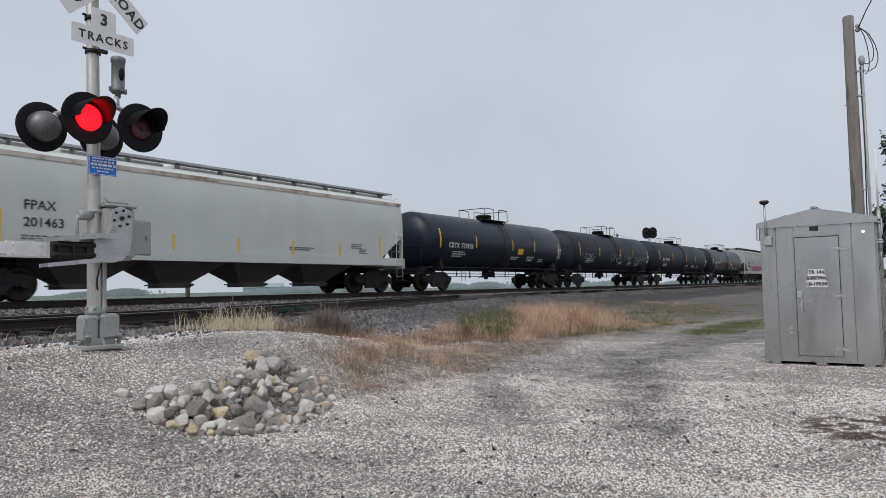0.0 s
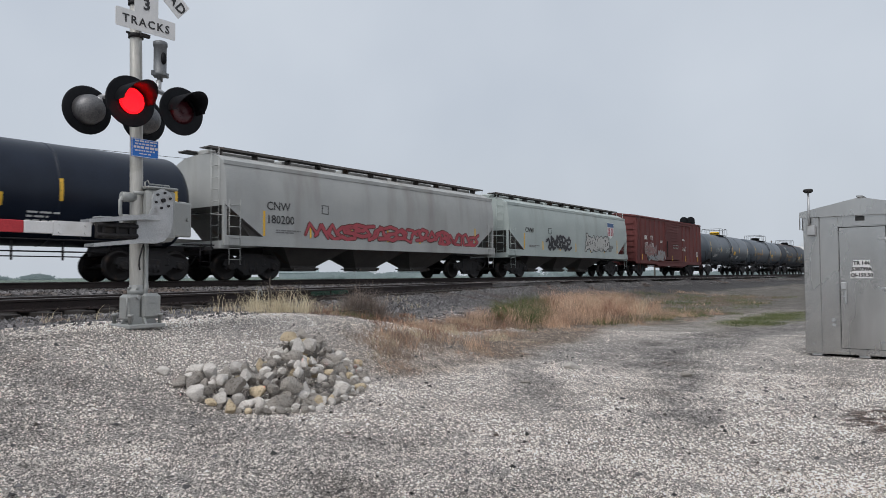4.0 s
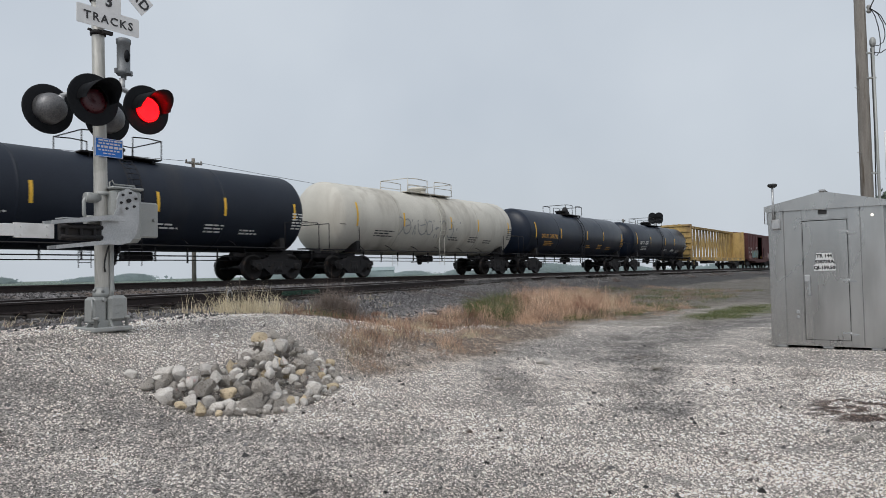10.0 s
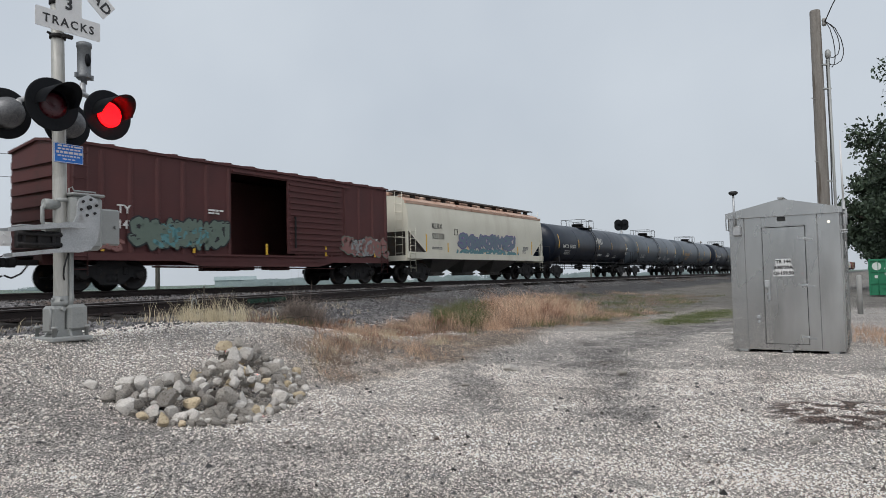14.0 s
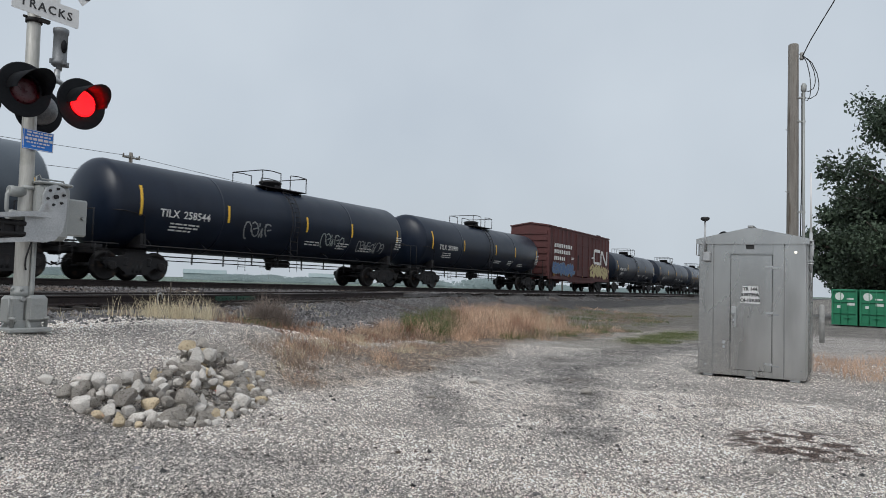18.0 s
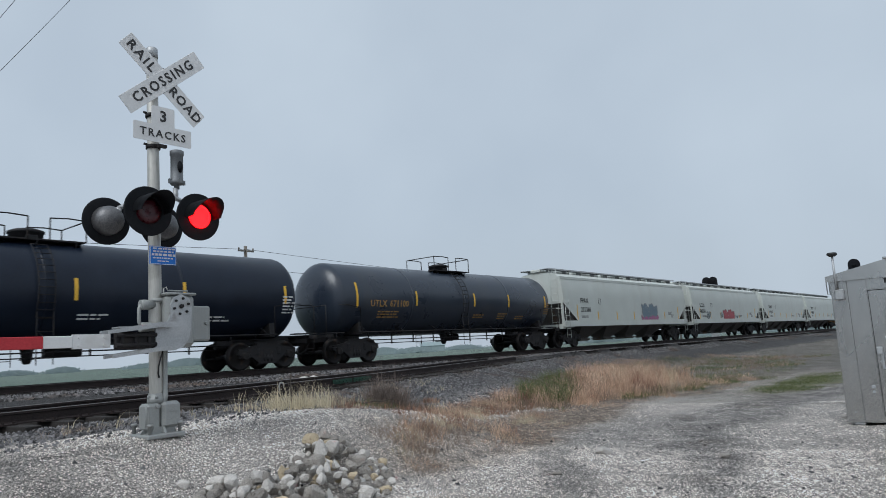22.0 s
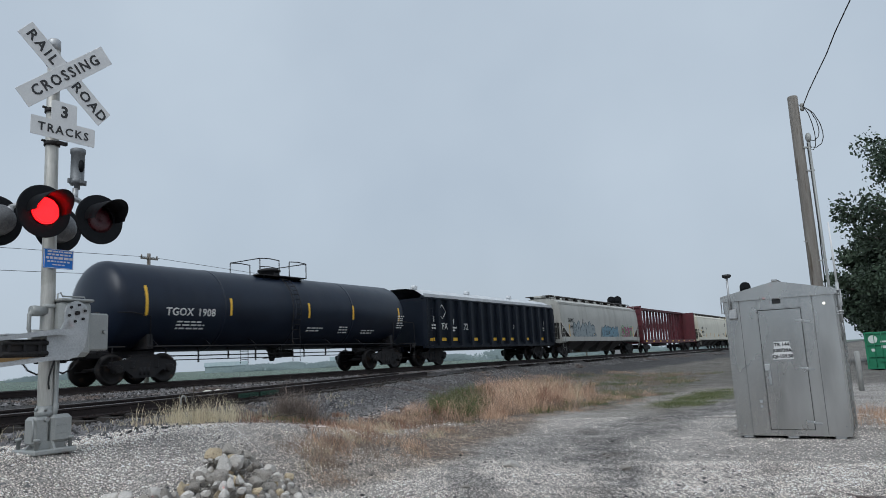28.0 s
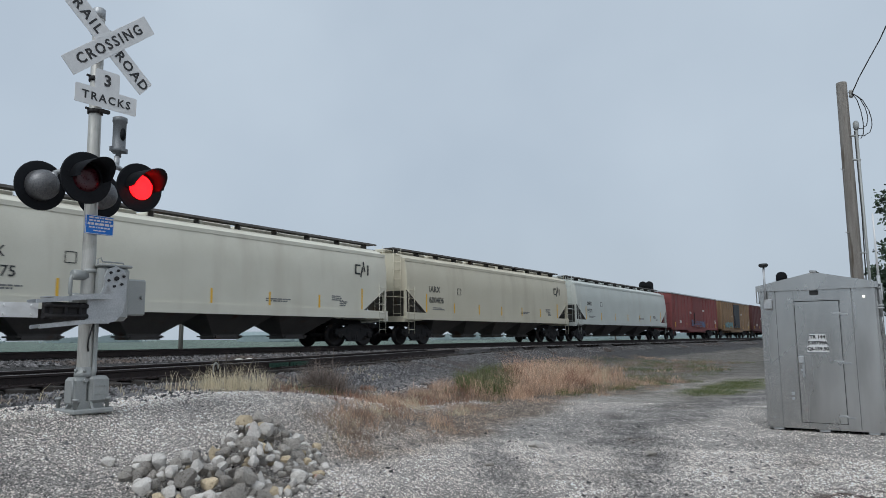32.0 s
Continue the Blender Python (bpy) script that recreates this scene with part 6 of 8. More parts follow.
def truck_meshes():
    if "truck" not in CACHE:
        bm = B()
        bevbox(bm, 0, 0, 0.55, 0.42, 2.2, 0.26, 0.03)
        lathe(bm, [(0.68, 0.3), (0.78, 0.28)], "z", 14)
        for y in (-0.55, 0.55):
            tube(bm, [(-1.25, y, 0.42), (1.25, y, 0.42)], 0.035, 6)
        CACHE["truck"] = mesh_of(fix(bm), "truck", STEEL_DARK)
        bm = B()
        half = [(0, 0.90), (0.30, 0.88), (0.62, 0.74), (1.13, 0.67), (1.16, 0.52), (1.07, 0.47), (1.07, 0.38), (0.72, 0.38), (0.64, 0.42), (0.36, 0.22), (0.0, 0.18)]
        out = half + [(-x, z) for x, z in half[-2:0:-1]]
        slab(bm, out, -0.07, 0.07)
        for sg in (-1, 1):
            bevbox(bm, sg * 0.42, 0.0, 0.60, 0.16, 0.19, 0.28, 0.03)
            bevbox(bm, sg * AXLE, 0.0, 0.52, 0.34, 0.2, 0.2, 0.04)
        box(bm, 0, 0, 0.86, 0.9, 0.17, 0.05)
        box(bm, 0, 0, 0.21, 0.8, 0.17, 0.05)
        for k in (-0.14, 0, 0.14):
            lathe(bm, [(0.26, 0.07), (0.5, 0.07)], "z", 10, (k, -0.02, 0))
        CACHE["side_frame"] = mesh_of(fix(bm), "side_frame", STEEL_DARK)
    return CACHE["truck"], CACHE["side_frame"]


def add_truck(car, x):
    t, sf = truck_meshes()
    ob = part("truck", t, None, car, at=pose(x, 0, 0))
    for y in (-1.02, 1.02):
        part("side_frame", sf, None, ob, at=pose(0, y, 0))
    for sg, keep in ((-1, FRONT_SETS), (1, REAR_SETS)):
        keep.append(part("wheelset", wheelset_mesh(), None, ob, at=pose(sg * AXLE, 0, WHEEL_R)))


def add_coupler(car, x, sg):
    if "coupler" not in CACHE:
        bm = B()
        bevbox(bm, -0.25, 0, 0.86, 0.7, 0.14, 0.16, 0.02)
        bevbox(bm, 0.16, 0.05, 0.86, 0.26, 0.26, 0.28, 0.05)
        bevbox(bm, 0.26, -0.1, 0.86, 0.16, 0.12, 0.26, 0.04)
        tube(bm, [(-0.15, -1.3, 1.05), (-0.1, -0.9, 1.0), (0.05, -0.3, 0.98), (0.1, 0, 1.0)], 0.018, 5)
        tube(bm, [(-0.2, 0.3, 0.8), (0.0, 0.32, 0.55), (0.25, 0.3, 0.42), (0.42, 0.25, 0.5)], 0.028, 6)
        CACHE["coupler"] = mesh_of(fix(bm), "coupler", STEEL_DARK)
    part("coupler", CACHE["coupler"], None, car, at=pose(x, 0, 0, 0, 0, 0 if sg > 0 else 180))


# loose spray strokes: bends, loops and zigzags in a box from -1 to 1
SQUIGGLES = [
    [[(0.9, 0.5), (0.3, 0.95), (-0.5, 0.7), (-0.3, 0.1), (0.5, 0.0), (0.6, -0.6), (-0.1, -0.9), (-0.9, -0.5)]],
    [[(-0.9, -0.6), (-0.4, 0.8), (0.1, -0.5), (0.5, 0.7), (1.0, -0.9)]],
    [[(-0.6, 0.2), (0.0, 0.8), (0.6, 0.2), (0.2, -0.5), (-0.5, -0.4), (-0.7, 0.4), (-0.2, 1.0)], [(0.3, -0.3), (0.9, -0.9)]],
    [[(-1.0, 0.3), (-0.3, 0.6), (0.2, 0.0), (-0.2, -0.6), (0.4, -0.9), (0.9, -0.3), (0.7, 0.6)]],
    [[(-0.8, 0.9), (-0.6, -0.3), (0.1, -0.8), (0.3, 0.2), (0.8, 0.6)], [(-0.2, 0.9), (0.5, 0.8), (0.9, 0.2)]],
]


def bar(xa, za, xb, zb, t):
    l = math.hypot(xb - xa, zb - za) or 1e-6
    nx, nz = -(zb - za) / l * t, (xb - xa) / l * t
    return [(xa + nx, za + nz), (xa - nx, za - nz), (xb - nx, zb - nz), (xb + nx, zb + nz)]


def shards(seed, x0, x1, z0, z1, y, n, fill, line):
    """Spray paint on a flat side: filled bubble letters, or a thin scrawl where fill and outline are one tone."""
    r2 = random.Random(int(seed * 977))
    w, hh = (x1 - x0) / n, z1 - z0
    layers = [B(), B(), B()]

    def face(k, pts, d):
        layers[k].faces.new([layers[k].verts.new((px, y - 0.004 * k - d, min(max(pz, z0 - 0.12), z1 + 0.12))) for px, pz in pts])
    if fill is line:
        for k in range(n):
            cx, cz, lean = x0 + (k + 0.5) * w, z0 + hh * r2.uniform(0.42, 0.58), r2.uniform(-0.3, 0.3)
            t, d = 0.016 + 0.014 * hh, 0.001 * (k % 2)
            ww, h = w * r2.uniform(0.4, 0.62), hh * r2.uniform(0.34, 0.5)
            a0, a1 = r2.uniform(0, 6.28), r2.uniform(3.2, 6.2)
            q = [(cx + ww * math.cos(a0 + a1 * i / 7) + lean * h * math.sin(a0 + a1 * i / 7), cz + h * math.sin(a0 + a1 * i / 7)) for i in range(8)]
            if k % 3 == 2:
                q = [(cx - ww * 0.8, cz + h), (cx - ww * 0.3, cz - h), (cx, cz + h * 0.3), (cx + ww * 0.4, cz - h), (cx + ww * 0.9, cz + h)]
            for i, (u, v) in enumerate(zip(q, q[1:])):
                face(2, bar(*u, *v, t), 0.0002 * i + d)
            if k % 2:
                face(2, bar(cx - ww * 0.5, cz, cx + ww * 0.6, cz + h * 0.2, t), 0.002 + d)
    else:
        step = 0
        for k in range(2 * n):
            cx, cz, lean = x0 + (0.5 * k + 0.5) * w * (n / (n + 0.5)), z0 + hh * (0.5 + r2.uniform(-0.08, 0.08)), r2.uniform(-0.25, 0.3)
            fx, fz = r2.choice((-1, 1)), r2.choice((-1, 1))
            ww, h, t = w * 0.46, hh * r2.uniform(0.34, 0.46), 0.074 * hh * r2.uniform(0.85, 1.25)
            for line_ in SQUIGGLES[r2.randrange(len(SQUIGGLES))]:
                q = [(cx + fx * ww * px + lean * h * pz, cz + fz * h * pz) for px, pz in line_]
                for u, v in zip(q, q[1:]):
                    step += 1
                    d = 0.00012 * (step % 9)
                    face(0, bar(*u, *v, t * 1.6), d)
                    face(1, bar(*u, *v, t), d)
                for u in q:
                    step += 1
                    d = 0.00012 * (step % 9)
                    face(0, [(u[0] + 1.5 * t * math.cos(e * 0.785), u[1] + 1.5 * t * math.sin(e * 0.785)) for e in range(8)], d)
                    face(1, [(u[0] + t * math.cos(e * 0.785), u[1] + t * math.sin(e * 0.785)) for e in range(8)], d)
                u = q[0]
                face(2, bar(u[0] - 0.4 * t, u[1] + 0.3 * t, u[0] + 0.9 * t, u[1] + 0.5 * t, t * 0.18), 0.001)
    return [(bm, m) for bm, m in zip(layers, (line, fill, line)) if len(bm.faces)]


def paint_tags(car, seed, x0, x1, z0, z1, y, n, fill, line):
    for bm, material in shards(seed, x0, x1, z0, z1, y, n, GRAF[fill], GRAF[line]):
        part("graffiti", bm, material, car, "spray-painted tag", kind="stuff")


def start_car(i, kind, label, category="freight car"):
    car = thing(kind, Matrix.Identity(4), label, category, "cars of the freight train")
    CARS.append((i, car))
    return car


def tank_car(i, L, shell, label, mark="", mark_mat=None, tags=(), r=1.47, long_rail=False, housing="round", strips=5, placard=False, seed=0, dome=None, crown=None, words=()):
    r -= 0.03
    car = start_car(i, "tank_car", label, "tank car")
    rnd = random.Random(seed * 31 + i)
    H = (L - 1.25) / 2                      # half length of the shell over its heads
    cz = 0.99 + r
    prof, hd = [], 0.58
    for k in range(9):
        a = math.pi / 2 * k / 8
        prof.append((-H + hd * (1 - math.sin(a)), r * math.cos(a)))
    prof = prof[::-1]
    for xx in (-H * 0.45, 0.0, H * 0.45):
        prof += [(xx - 0.07, r), (xx - 0.012, r), (xx - 0.01, r + 0.006), (xx + 0.01, r + 0.006), (xx + 0.012, r), (xx + 0.07, r)]
    prof += [(-x, rr) for x, rr in prof[:9][::-1]]
    bm = B()
    lathe(bm, prof, "x", 44, (0, 0, cz))
    part("tank", fix(bm), shell, car)
    if crown:
        bm = B()
        n = int(2 * (H - 0.5) / 0.16)
        row = []
        for k in range(n + 1):
            xx = -H + 0.5 + (2 * H - 1.0) * k / n
            lo = radians(58 + 15 * noise.noise((xx * 0.9, 1.0, 0)) + 9 * noise.noise((xx * 4.0, 5.0, 0)))
            row.append([bm.verts.new((xx, -(r + 0.004) * math.cos(a), cz + (r + 0.004) * math.sin(a))) for a in (lo, lo + 0.2 * (2.1 - lo), lo + 0.5 * (2.1 - lo), 2.1)])
        for p, q in zip(row, row[1:]):
            for e in range(3):
                bm.faces.new((p[e], q[e], q[e + 1], p[e + 1])).smooth = True
        part("rust_stain", fix(bm), crown, car, "rust stain along the crown")
    T = H - 1.35                            # truck centres
    for sg in (-1, 1):
        bm = B()
        bevbox(bm, sg * (H - 0.75), 0, 0.96, 3.0, 0.6, 0.3, 0.02)
        slab(bm, [(-1.35, 1.05), (1.35, 1.05), (1.3, 1.5), (0.9, 1.32), (0.4, 1.2), (-0.4, 1.2), (-0.9, 1.32), (-1.3, 1.5)], sg * (T - 0.1), sg * (T + 0.1), "x")
        box(bm, sg * (H + 0.28), 0, 1.02, 0.34, 2.9, 0.1)
        part("end_sill", fix(bm), STEEL_DARK, car)
        bm = B()
        box(bm, sg * (H + 0.02), -1.28, 1.12, 0.9, 0.36, 0.04)
        box(bm, sg * (H + 0.02), 1.28, 1.12, 0.9, 0.36, 0.04)
        tube(bm, [(sg * (H + 0.4), -1.4, 0.9), (sg * (H + 0.4), -1.4, 2.05), (sg * (H + 0.36), -1.36, 2.12), (sg * (H + 0.2), -0.9, 2.14), (sg * (H + 0.2), 0.9, 2.14), (sg * (H + 0.36), 1.36, 2.12), (sg * (H + 0.4), 1.4, 2.05), (sg * (H + 0.4), 1.4, 0.9)], 0.018, 5)
        tube(bm, [(sg * (H - 1.3), -1.42, 1.12), (sg * (H - 1.3), -1.42, 2.05), (sg * (H - 0.7), -1.42, 2.15), (sg * (H - 0.2), -1.42, 2.14)], 0.016, 5)
        ladder(bm, sg * (H + 0.15), -1.45, 0.42, 1.1, 0.36, 2)
        part("end_handrail", bm, shell if shell is TANK_WHITE else STEEL_DARK, car)
        add_truck(car, sg * T)
        add_coupler(car, sg * (H + 0.5), sg)
    # running boards and the safety rail along the foot of the tank
    bm = B()
    for y in (-1.42, 1.42):
        tube(bm, [(-H + 1.2, y, 1.12), (H - 1.2, y, 1.12)], 0.024, 5)
        for k in range(7):
            xx = -H + 1.6 + (2 * H - 3.2) * k / 6
            tube(bm, [(xx, y, 1.12), (xx, y * 0.85, 1.28), (xx, y * 0.62, 1.42)], 0.016, 4)
    part("grab_rail", bm, STEEL_DARK, car)
    bm = B()
    tube(bm, [(-T + 0.8, -0.7, 0.83), (T - 0.8, -0.7, 0.83)], 0.022, 5)
    tube(bm, [(-T + 0.8, -0.5, 0.70), (T - 0.8, -0.5, 0.70)], 0.018, 5)
    for k in range(9):
        xx = -T + 1.1 + (2 * T - 2.2) * k / 8
        hgt = rnd.choice((0.6, 0.66, 0.7))
        box(bm, xx, -0.6, (1.1 + hgt) / 2, 0.045, 0.04, 1.1 - hgt)
    lathe(bm, [(-0.25, 0.14), (0.3, 0.14)], "x", 10, (T - 1.4, -0.55, 0.85))
    bevbox(bm, 1.2, 0.5, 0.85, 1.0, 0.35, 0.3, 0.05)
    part("brake_rigging", bm, STEEL_DARK, car)
    bm = B()
    lathe(bm, [(0.55, 0.08), (0.62, 0.12), (0.9, 0.16), (1.1, 0.3)], "z", 12, (0.1, 0, 0))
    tube(bm, [(0.1, -0.5, 0.68), (0.1, 0.5, 0.68)], 0.02, 5)
    part("bottom_outlet_valve", bm, STEEL_DARK, car)
    # dome: walkway, fittings and rail
    top = cz + r
    rl = 1.75 if long_rail else 1.25
    bm = B()
    for sg in (-1, 1):
        box(bm, 0, sg * 0.62, top - 0.05, 2 * rl, 0.38, 0.04)
        for xx in (-rl * 0.8, 0, rl * 0.8):
            tube(bm, [(xx, sg * 0.8, top - 0.06), (xx, sg * 0.72, top - 0.26)], 0.02, 4)
    part("walkway", bm, STEEL_DARK if shell not in (TANK_WHITE, TANK_BEIGE) else shell, car)
    for sx, x0, x1 in ((-1, -rl, -0.25), (1, 0.3, rl)):
        bm = B()
        for y in (-0.82, 0.82):
            for xx in (x0, x1):
                tube(bm, [(xx, y, top - 0.06), (xx, y, top + 0.55)], 0.02, 5)
            tube(bm, [(x0, y, top + 0.55), ((x0 + x1) / 2, y, top + 0.58), (x1, y, top + 0.55)], 0.02, 5)
            if long_rail:
                tube(bm, [(x0, y, top + 0.27), (x1, y, top + 0.27)], 0.016, 5)
        tube(bm, [(sx * rl, -0.82, top + 0.55), (sx * rl, 0.82, top + 0.55)], 0.02, 5)
        part("dome_handrail", bm, STEEL_DARK if shell not in (TANK_WHITE, TANK_BEIGE) else shell, car)
    bm = B()
    if housing == "round":
        lathe(bm, [(top - 0.1, 0.42), (top + 0.2, 0.42), (top + 0.21, 0.46), (top + 0.27, 0.46), (top + 0.33, 0.3)], "z", 20)
    else:
        lathe(bm, [(top - 0.1, 0.3), (top + 0.16, 0.3), (top + 0.18, 0.36), (top + 0.26, 0.36)], "z", 18, (-0.35, 0, 0))
        lathe(bm, [(top - 0.1, 0.2), (top + 0.36, 0.22), (top + 0.55, 0.1)], "z", 14, (0.35, 0, 0))
        lathe(bm, [(top - 0.1, 0.07), (top + 0.22, 0.07), (top + 0.24, 0.1), (top + 0.28, 0.1)], "z", 10, (0.85, 0, 0))
    bevbox(bm, 0.0, -0.36, top + 0.06, 0.3, 0.16, 0.14, 0.02)
    part("manway", fix(bm), dome or (shell if shell in (TANK_WHITE, TANK_BEIGE) else STEEL_DARK), car)
    n = 11
    for sg in (-1, 1):
        bm = B()
        rail = [[], []]
        for k in range(n + 1):
            a = radians(-28 + 82 * k / n)
            for q, xx in enumerate((-0.2, 0.2)):
                rail[q].append((xx, sg * (r + 0.09) * math.cos(a), cz + (r + 0.09) * math.sin(a)))
        for q in rail:
            tube(bm, q, 0.016, 4)
        for k in range(n + 1):
            tube(bm, [rail[0][k], rail[1][k]], 0.012, 4)
        ladder(bm, 0, sg * 1.44, 0.5, 1.85, 0.4)
        part("side_ladder", bm, shell if shell in (TANK_WHITE, TANK_BEIGE) else STEEL_DARK, car)
    # reflector strips, data panels and reporting marks, bent to the shell
    def on_shell(xx, z, out=0.006):
        dz = max(min((z - cz) / r, 0.97), -0.97)
        return (xx, -(r + out) * math.sqrt(1 - dz * dz), cz + (r + out) * dz)

    def panel(bm, xx, z, w, h):
        n = 8 if h > 0.3 else 2
        for a in range(n):
            q = [on_shell(xx + sx * w / 2, z - h / 2 + h * (a + b) / n) for sx, b in ((-1, 0), (1, 0), (1, 1), (-1, 1))]
            bm.faces.new([bm.verts.new(p) for p in q])

    for k in range(strips):
        xx = -H + 1.15 + (2 * H - 2.0) * k / (strips - 1)
        xx = 0.75 if abs(xx) < 0.4 else xx
        bm = B()
        panel(bm, xx, cz + 0.02 if k else cz + 0.1, 0.1, 0.6 if k else 0.95)
        part("reflector_strip", bm, STRIP, car)
    bm = B()
    for k, (xx, z, w, h) in enumerate(((-H + 2.3, cz - 0.52, 1.3, 3), (H * 0.1, cz - 0.65, 0.9, 2), (H * 0.35, cz - 0.6, 0.8, 3), (H - 0.95, cz - 0.05, 0.55, 6), (H * 0.55, cz - 0.72, 0.9, 2))):
        for rr in range(h):
            zz, xe, xq = z - rr * 0.105, xx + w * rnd.uniform(0.65, 1), xx
            while xq < xe:
                ll = min(rnd.uniform(0.08, 0.3), xe - xq + 0.02)
                panel(bm, xq + ll / 2, zz, ll, 0.05)
                xq += ll + 0.05
    part("data_stencil", bm, mark_mat or WHITE_PAINT, car, "rows of small stencilled data", kind="stuff")
    if placard:
        bm = B()
        panel(bm, H * 0.23, cz - 0.33, 0.62, 0.34)
        part("placard", bm, STRIP, car)
    if mark:
        z, xs = cz - 0.22, -H + 1.85
        for word in mark.split():
            me = letters(word, 0.35, "reporting_mark", "LEFT", 1.05, 0.006)
            step = max(v.co.x for v in me.vertices) + 0.16
            for v in me.vertices:
                v.co = Vector(on_shell(v.co.x + xs, z + v.co.z, 0.006 - v.co.y * 0.5))
            xs += step
            me.materials.clear()
            me.materials.append(mark_mat or WHITE_PAINT)
            part("reporting_mark", me, None, car)
    for txt, sz, xw, zw, tone in words:
        me = letters(txt, sz, "graffiti", "LEFT", 1.08, 0.008)
        bm = B()
        bm.from_mesh(me)
        for q in range(-6, 7):
            bmesh.ops.bisect_plane(bm, geom=bm.verts[:] + bm.edges[:] + bm.faces[:], plane_co=(0, 0, q * 0.06), plane_no=(0, 0, 1))
        bm.to_mesh(me)
        bm.free()
        for v in me.vertices:
            v.co = Vector(on_shell(v.co.x + 0.22 * v.co.z + xw, cz + zw + v.co.z + 0.04 * math.sin(v.co.x * 2.6), 0.008 - v.co.y * 0.5))
        me.materials.clear()
        me.materials.append(GRAF[tone])
        part("graffiti", me, None, car, "hand-sprayed words")
    for t in tags:
        x0, x1, z0, z1, n, fill, line = t
        for bm, material in shards(i + 1, x0, x1, z0, z1, 0.0, n, GRAF[fill], GRAF[line]):
            for v in bm.verts:
                p = on_shell(v.co.x, cz + v.co.z, 0.008 - v.co.y)
                v.co = p
            part("graffiti", bm, material, car, "spray-painted tag", kind="stuff")
    return car


def hopper_car(i, L, skin, label, marks=(), tags=(), bays=4, roof=None, logo=None, mark_mat=None, zt=4.2, seed=0, eave=None, shield=False):
    car = start_car(i, "covered_hopper_car", label, "hopper car")
    rnd = random.Random(seed * 17 + i)
    H = (L - 1.1) / 2
    # half section of the body, from the roof's crest down to the sill
    k = zt - 4.35
    ze = 3.93 + k
    roof_sec = [(0.0, 4.35 + k), (0.8, 4.30 + k), (1.2, 4.16 + k), (1.42, 3.99 + k), (1.42, ze)]
    side_sec = [(1.47 + 0.13 * (1 - (1 - q) ** 2.2), ze - (ze - 2.7) * q) for q in (0.0, 0.12, 0.25, 0.4, 0.55, 0.7, 0.85, 1.0)] + [(1.6, 2.42), (1.6, 1.9), (1.6, 1.44)]
    sec = roof_sec + side_sec

    def xe(z):
        return H - 0.02 if z > 2.42 else H - 0.02 - (2.42 - z) * 1.5
    bm = B()
    for sy in (-1, 1):
        for line, mi, sm in ((roof_sec, 1, False), ([roof_sec[-1], side_sec[0]], 0, False), (side_sec, 0, True)):
            ends = [[bm.verts.new((sx * xe(z), sy * y, z)) for y, z in line] for sx in (-1, 1)]
            for q in range(len(line) - 1):
                f = bm.faces.new((ends[0][q], ends[0][q + 1], ends[1][q + 1], ends[1][q]))
                f.material_index, f.smooth = mi, sm
    for sx in (-1, 1):
        lf, rt = [bm.verts.new((sx * xe(z), -y, z)) for y, z in sec], [bm.verts.new((sx * xe(z), y, z)) for y, z in sec]
        for q in range(len(sec) - 1):
            f = bm.faces.new((lf[q], lf[q + 1], rt[q + 1], rt[q]) if q else (lf[0], lf[1], rt[1]))
            # sloping end faces near-black: their shade and grime put into the colour
            f.material_index = 2 if sec[q][1] < 2.55 else 0
    part("body", mesh_of(fix(bm), "body", [skin, roof or skin, BAY_DARK]), None, car)
    for y in (-1, 1):
        bm = B()
        slab(bm, [(-H, ze - 0.03), (H, ze - 0.03), (H, ze + 0.1), (-H, ze + 0.1)], y * 1.4, y * 1.5)
        part("roof_eave", fix(bm), eave or roof or skin, car)
    for y in (-1, 1):
        bm = B()
        slab(bm, [(-H - 0.05, 1.13), (H + 0.05, 1.13), (H + 0.05, 1.45), (-H - 0.05, 1.45)], y * 1.63, y * 1.5)
        part("side_sill", fix(bm), skin, car)
    for sx in (-1, 1):
        bm = B()
        for y in (-1, 1):
            box(bm, sx * (H - 0.03), y * 1.5, (1.1 + 2.5) / 2, 0.12, 0.1, 1.4)
            slab(bm, [(sx * (H - 0.05), 2.45), (sx * (H - 0.05), 2.3), (sx * (H - 0.55), 2.45)], y * 1.52, y * 1.5)
        box(bm, sx * (H + 0.0), 0, 1.15, 0.3, 3.1, 0.25)
        box(bm, sx * (H - 0.6), 0, 1.12, 1.3, 3.0, 0.06)
        part("end_frame", bm, skin, car)
        bm = B()
        ladder(bm, sx * (H - 0.32), -1.64, 0.5, 2.6, 0.42, 6)
        ladder(bm, sx * (H + 0.06), -1.1, 1.2, 4.3, 0.42, 8, axis="y")
        tube(bm, [(sx * (H + 0.05), -1.5, 2.1), (sx * (H + 0.1), -0.4, 2.2), (sx * (H + 0.1), 1.4, 2.2)], 0.016, 5)
        part("end_ladder", bm, skin, car)
        # slope sheet in the same dark tone, its shade painted in
        bm = B()
        slab(bm, [(sx * (H - 0.3), 2.34), (sx * (H - 1.72), 1.4), (sx * (H - 1.72), 1.2), (sx * (H - 1.3), 1.2)], -1.4, 1.4)
        part("slope_sheet", fix(bm), BAY_DARK, car)
        add_truck(car, sx * (H - 1.45))
        add_coupler(car, sx * (H + 0.4), sx)
    # outlets under the bays
    x0, x1 = -H + 2.6, H - 2.6
    w = (x1 - x0) / bays
